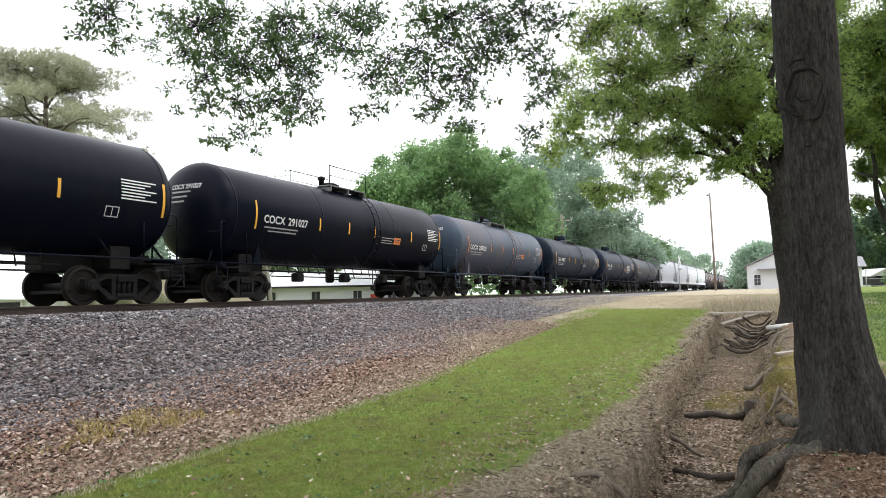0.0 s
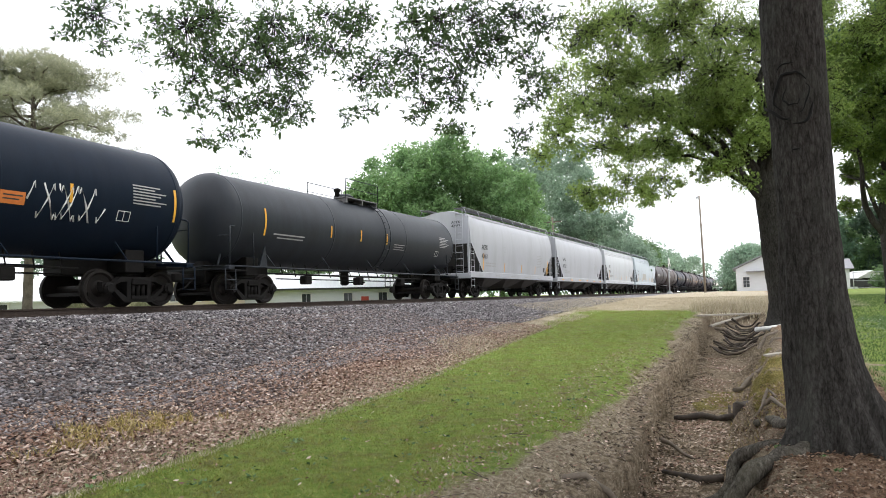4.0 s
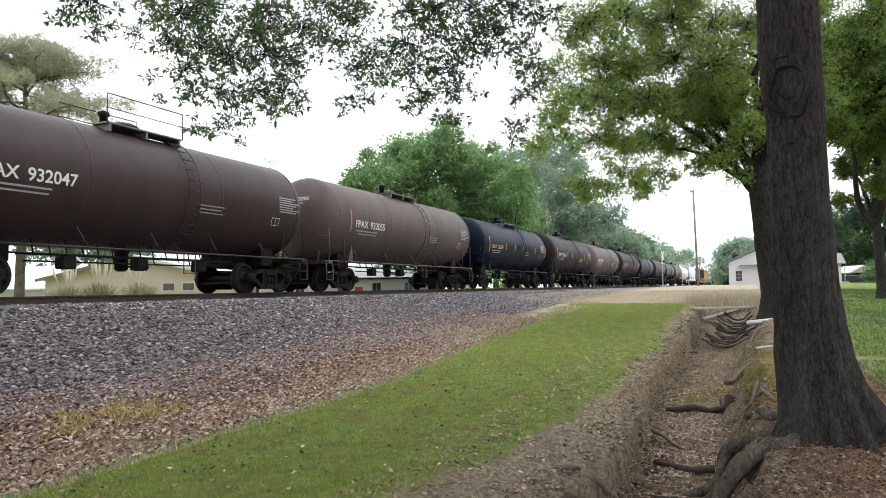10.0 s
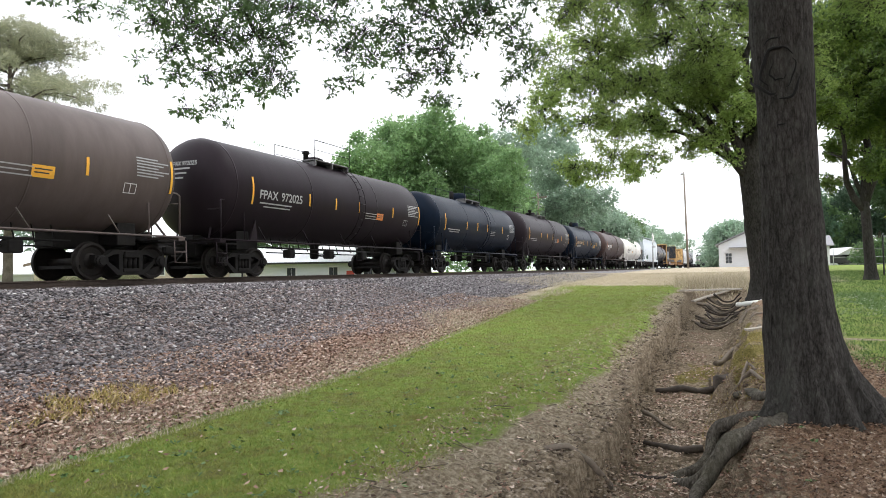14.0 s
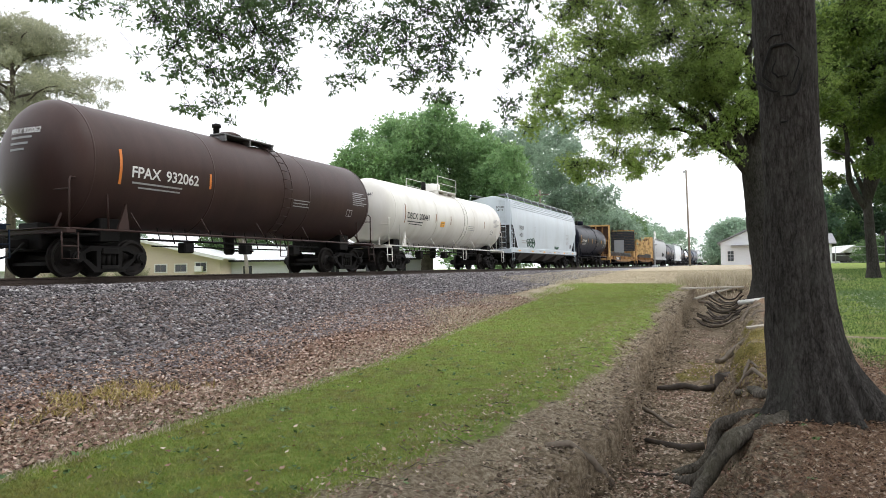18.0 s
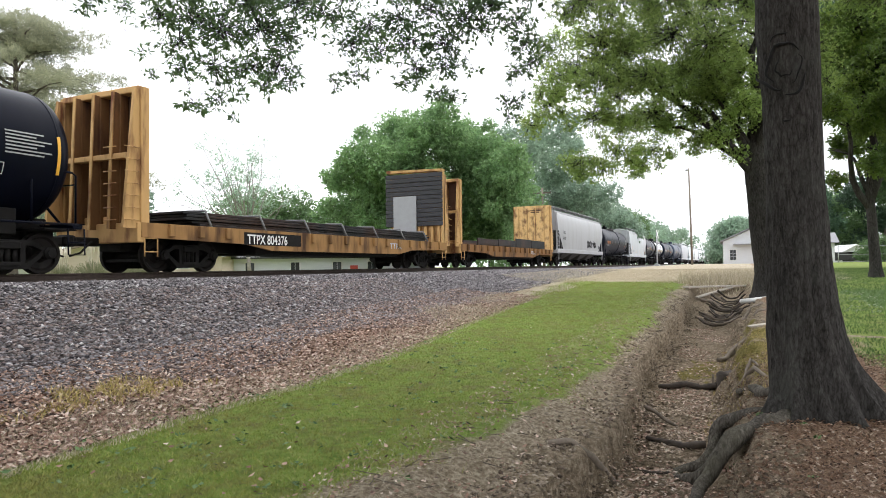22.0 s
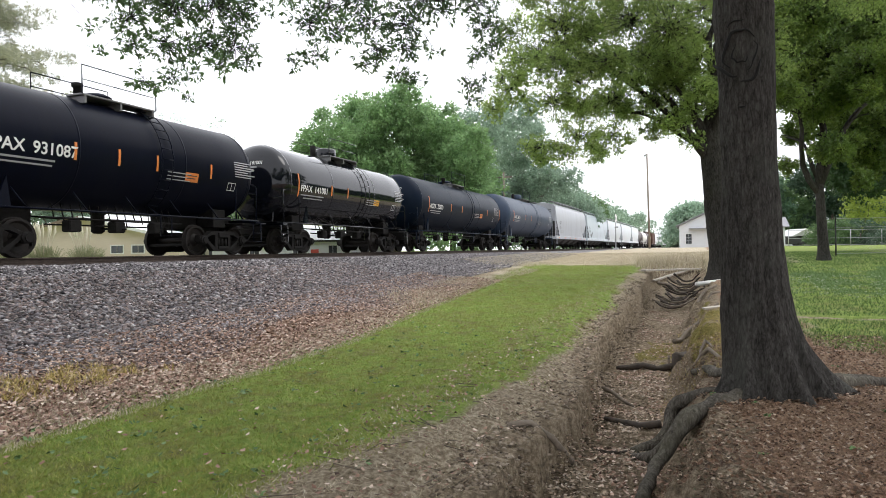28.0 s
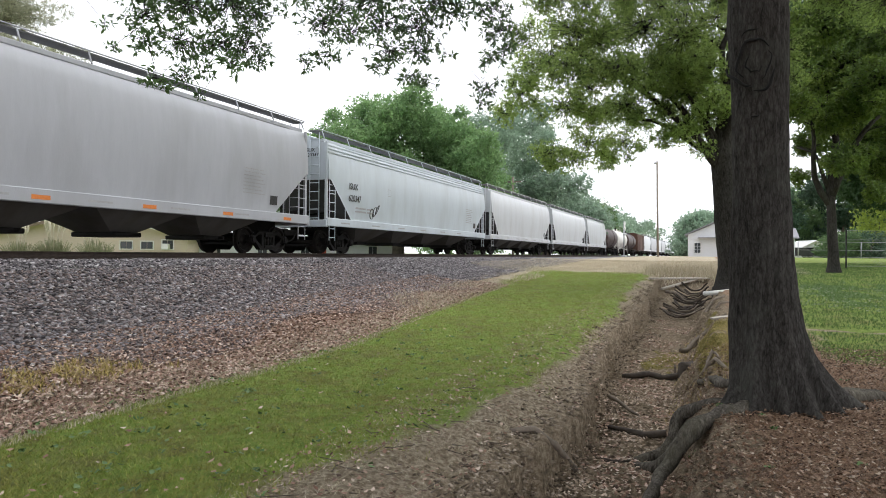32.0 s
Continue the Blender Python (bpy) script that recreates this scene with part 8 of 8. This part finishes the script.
x, y = spread(rng, 50000, -8.6, -5.6, 2.8, 22.0, 1.6)
x = x - np.interp(y, (10, 14, 24), (0.0, 0.35, 0.9))
leaf_scatter("leaf_litter", "dry brown fallen leaves along the ballast", x, y, 0.056, DRY_LEAF, 4, 0.5)
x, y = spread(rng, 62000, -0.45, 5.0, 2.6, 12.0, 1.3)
leaf_scatter("leaf_litter", "dry brown fallen leaves under the tree", x, y, 0.036, SHADED_LEAF, 5)
x, y = spread(rng, 11000, -1.45, -0.2, 4.0, 20.0, 1.4)
k = np.sin(x * 5.1 + y * 1.7) + np.sin(y * 2.9) + rng.normal(0, 0.7, len(x)) > 0.2
x, y = x[k], y[k]
leaf_scatter("leaf_litter", "fallen leaves on the ditch floor", x, y, 0.045, DRY_LEAF, 6)
x, y = spread(rng, 5200, -1.35, -0.35, 5.5, 11.6, 1.0)
k = np.sin(x * 4.3 + y * 2.1) + np.sin(y * 3.7 - x) + rng.normal(0, 0.8, len(x)) > -0.3
leaf_scatter("leaf_litter", "pale dry leaves drifted on the ditch floor", x[k], y[k], 0.042, PALE_LEAF, 16)
x, y = spread(rng, 380, -5.8, -1.7, 3.0, 14.0, 1.3)
leaf_scatter("leaf_litter", "scattered dry leaves on the lawn", x, y, 0.05, DRY_LEAF, 7, lift=0.03)


def blades(name, label, x, y, h, w, material, seed, lean=0.5):
    rng = np.random.default_rng(seed)
    n = len(x)
    a = rng.uniform(0, 2 * np.pi, n)
    S = np.stack((np.cos(a), np.sin(a), np.zeros(n)), 1) * (w * rng.uniform(0.6, 1.3, n))[:, None]
    P = np.stack((x, y, heights(x, y) - 0.004), 1)
    hh = h * rng.uniform(0.5, 1.3, n)
    T = P + np.stack((rng.normal(0, lean, n) * hh, rng.normal(0, lean, n) * hh, hh), 1)
    V = np.stack((P - S, P + S, T), 1).reshape(-1, 3)
    ob = new(name, arrays_mesh(name, V, np.arange(len(V)), 3, material))
    return tagged(ob, label, "grass", "", "stuff")


x, y = spread(rng, 215000, -7.4, -1.8, 3.0, 30.0, 1.7)
w = np.array([wave(float(a), float(b), 1.1, 11) for a, b in zip(x[::10], y[::10])]).repeat(10)[:len(x)]
k = (x > -5.85 - np.interp(y, (10, 14, 24, 30), (0.0, 0.4, 1.1, 1.5)) + 0.22 * np.sin(y * 2.1) + 0.1 * np.sin(y * 5.3)) & (x < -2.45 - np.interp(y, (4, 6, 9, 14, 22), (0.40, -0.08, -0.42, -0.45, -0.1)) + 0.18 * np.sin(y * 1.7) + 0.1 * np.sin(y * 4.1) + rng.normal(0, 0.12, len(x)))
blades("lawn_grass", "short mown green grass", x[k], y[k], 0.032, 0.004, BLADES, 8, 0.8)
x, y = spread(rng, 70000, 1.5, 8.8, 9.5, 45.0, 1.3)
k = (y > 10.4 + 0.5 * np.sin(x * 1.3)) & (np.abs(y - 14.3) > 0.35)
blades("lawn_grass", "grass and clover in a darker green for the trees' shade", x[k], y[k], 0.06, 0.008, TREE_SHADE_BLADES, 9)
x, y = spread(rng, 30000, -6.6, -5.4, 3.0, 24.0, 1.5)
x = x - np.interp(y, (10, 14, 24, 30), (0.0, 0.4, 1.1, 1.5))
blades("dry_grass", "dry pale grass at the lawn's edge", x, y, 0.05, 0.004, DRY_BLADES, 10)
x, y = spread(rng, 70000, -10.5, 3.0, 28.5, 46.0, 1.0)
k = y > 29.5 + 1.5 * np.sin(x * 0.9) + rng.normal(0, 0.8, len(x))
x, y = x[k], y[k]
blades("dry_grass", "dry pale grass by the track", x, y, 0.075, 0.007, DRY_BLADES, 11, 0.6)
cx, cy = rng.normal(-6.9, 0.28, 55), rng.normal(5.6, 0.6, 55)
x, y = (cx[:, None] + rng.normal(0, 0.06, (55, 18))).ravel(), (cy[:, None] + rng.normal(0, 0.07, (55, 18))).ravel()
blades("roadside_weeds", "yellowing weeds at the ballast's foot", x, y, 0.10, 0.010, WEED, 12, 0.7)
x, y = rng.uniform(-0.55, 0.6, 5000), rng.uniform(9.0, 16.0, 5000)
blades("bank_grass", "thin dry grass on the ditch bank", x, y, 0.07, 0.004, WEED, 13, 0.6)

# crumbled soil and twigs along the ditch
CLOD = island_mat("soil_clod", ((0.075, 0.057, 0.041), (0.150, 0.117, 0.084), (0.240, 0.195, 0.146), (0.360, 0.300, 0.232)))
n = 6500
y = 3.2 + 22 * rng.random(n) ** 1.5
lip = np.array([ditch_lip(float(v)) for v in y])
x = lip + rng.normal(0.0, 0.22, n)
stones("soil_clods", "crumbling clods of soil on the ditch bank", x, y, 0.026, CLOD, 20, 0.1)
x, y = spread(rng, 3500, -1.6, 0.3, 3.2, 22.0, 1.4)
stones("soil_clods", "lumps of dry soil on the ditch floor", x, y, 0.018, CLOD, 21, 0.2)
x, y = spread(rng, 9000, -3.1, -1.7, 3.0, 26.0, 1.5)
blades("dry_grass", "sparse dry straw along the ditch's edge", x, y, 0.035, 0.003, DRY_BLADES, 22, 1.2)
x, y = spread(rng, 1500, -3.1, -1.6, 3.0, 16.0, 1.4)
leaf_scatter("leaf_litter", "dry leaf scraps on the bare soil", x, y, 0.04, DRY_LEAF, 23)
TWIG = mat("fallen_twig", ((0.06, 0.045, 0.032), (0.2, 0.16, 0.12)), 0.9, 9)
for lab, x0, x1, y0, y1, n, sd in (("thin fallen twigs on the bare soil", -2.8, -1.6, 3.2, 14, 90, 1), ("thin fallen twigs among the leaves under the tree", -0.3, 4.0, 3.2, 11, 160, 2), ("thin fallen twigs on the ballast's edge", -9.0, -6.2, 3.5, 16, 120, 3)):
    g = np.random.default_rng(sd)
    x, y = spread(g, n, x0, x1, y0, y1, 1.4)
    a, ln = g.uniform(0, 2 * np.pi, n), g.uniform(0.05, 0.28, n)
    x2, y2 = x + ln * np.cos(a), y + ln * np.sin(a)
    ob = new("fallen_twigs", twig_mesh(np.stack((x, y, heights(x, y) + 0.015), 1), np.stack((x2, y2, heights(x2, y2) + 0.02), 1), 0.006, TWIG))
    tagged(ob, lab, "twigs", "", "stuff")
# small green seedlings and broad leaves
SEEDLING = island_mat("seedling_leaf", ((0.05, 0.10, 0.03), (0.09, 0.16, 0.05), (0.16, 0.24, 0.10)), 0.6)
x, y = spread(rng, 28, -0.2, 3.5, 4.0, 9.5, 1.2)
x, y = x.repeat(6) + rng.normal(0, 0.025, 28 * 6), y.repeat(6) + rng.normal(0, 0.025, 28 * 6)
leaf_scatter("seedlings", "small green seedlings in the leaf litter", x, y, 0.032, SEEDLING, 24, 0.8, 0.03)
x, y = spread(rng, 130, -5.7, -2.3, 3.2, 12.0, 1.2)
x, y = x.repeat(4) + rng.normal(0, 0.035, 130 * 4), y.repeat(4) + rng.normal(0, 0.035, 130 * 4)
leaf_scatter("lawn_weeds", "small broad-leaved weeds in the lawn", x, y, 0.05, SEEDLING, 25, 0.6, 0.04)
x, y = spread(rng, 1700, 1.3, 7.0, 17.0, 27.0, 1.0)
k = ((x - 3.6) / 2.6) ** 2 + ((y - 21.5) / 3.6) ** 2 < 1 + 0.5 * np.sin(3 * x) * np.cos(2.3 * y)
CLOVER = island_mat("clover_flower", ((0.14, 0.22, 0.09), (0.42, 0.46, 0.34), (0.18, 0.26, 0.11), (0.30, 0.36, 0.22)), 0.8)
stones("clover_flowers", "white clover flowers in the lawn", x[k], y[k], 0.022, CLOVER, 26, 2.2)
x, y = rng.uniform(-2.6, 0.6, 7000), rng.normal(30.6, 1.0, 7000)
blades("dry_weeds", "tall pale dry weeds at the ditch's end", x, y, 0.34, 0.011, DRY_BLADES, 30, 0.3)
x, y = rng.uniform(-7.9, -6.2, 9000), rng.uniform(14, 34, 9000)
k = np.sin(y * 1.3) + np.sin(x * 2.1 + y * 0.6) + rng.normal(0, 0.5, 9000) > 0.3
blades("dry_grass", "tufts of dry grass along the ballast's foot", x[k], y[k], 0.12, 0.006, DRY_BLADES, 31, 0.5)


motions()
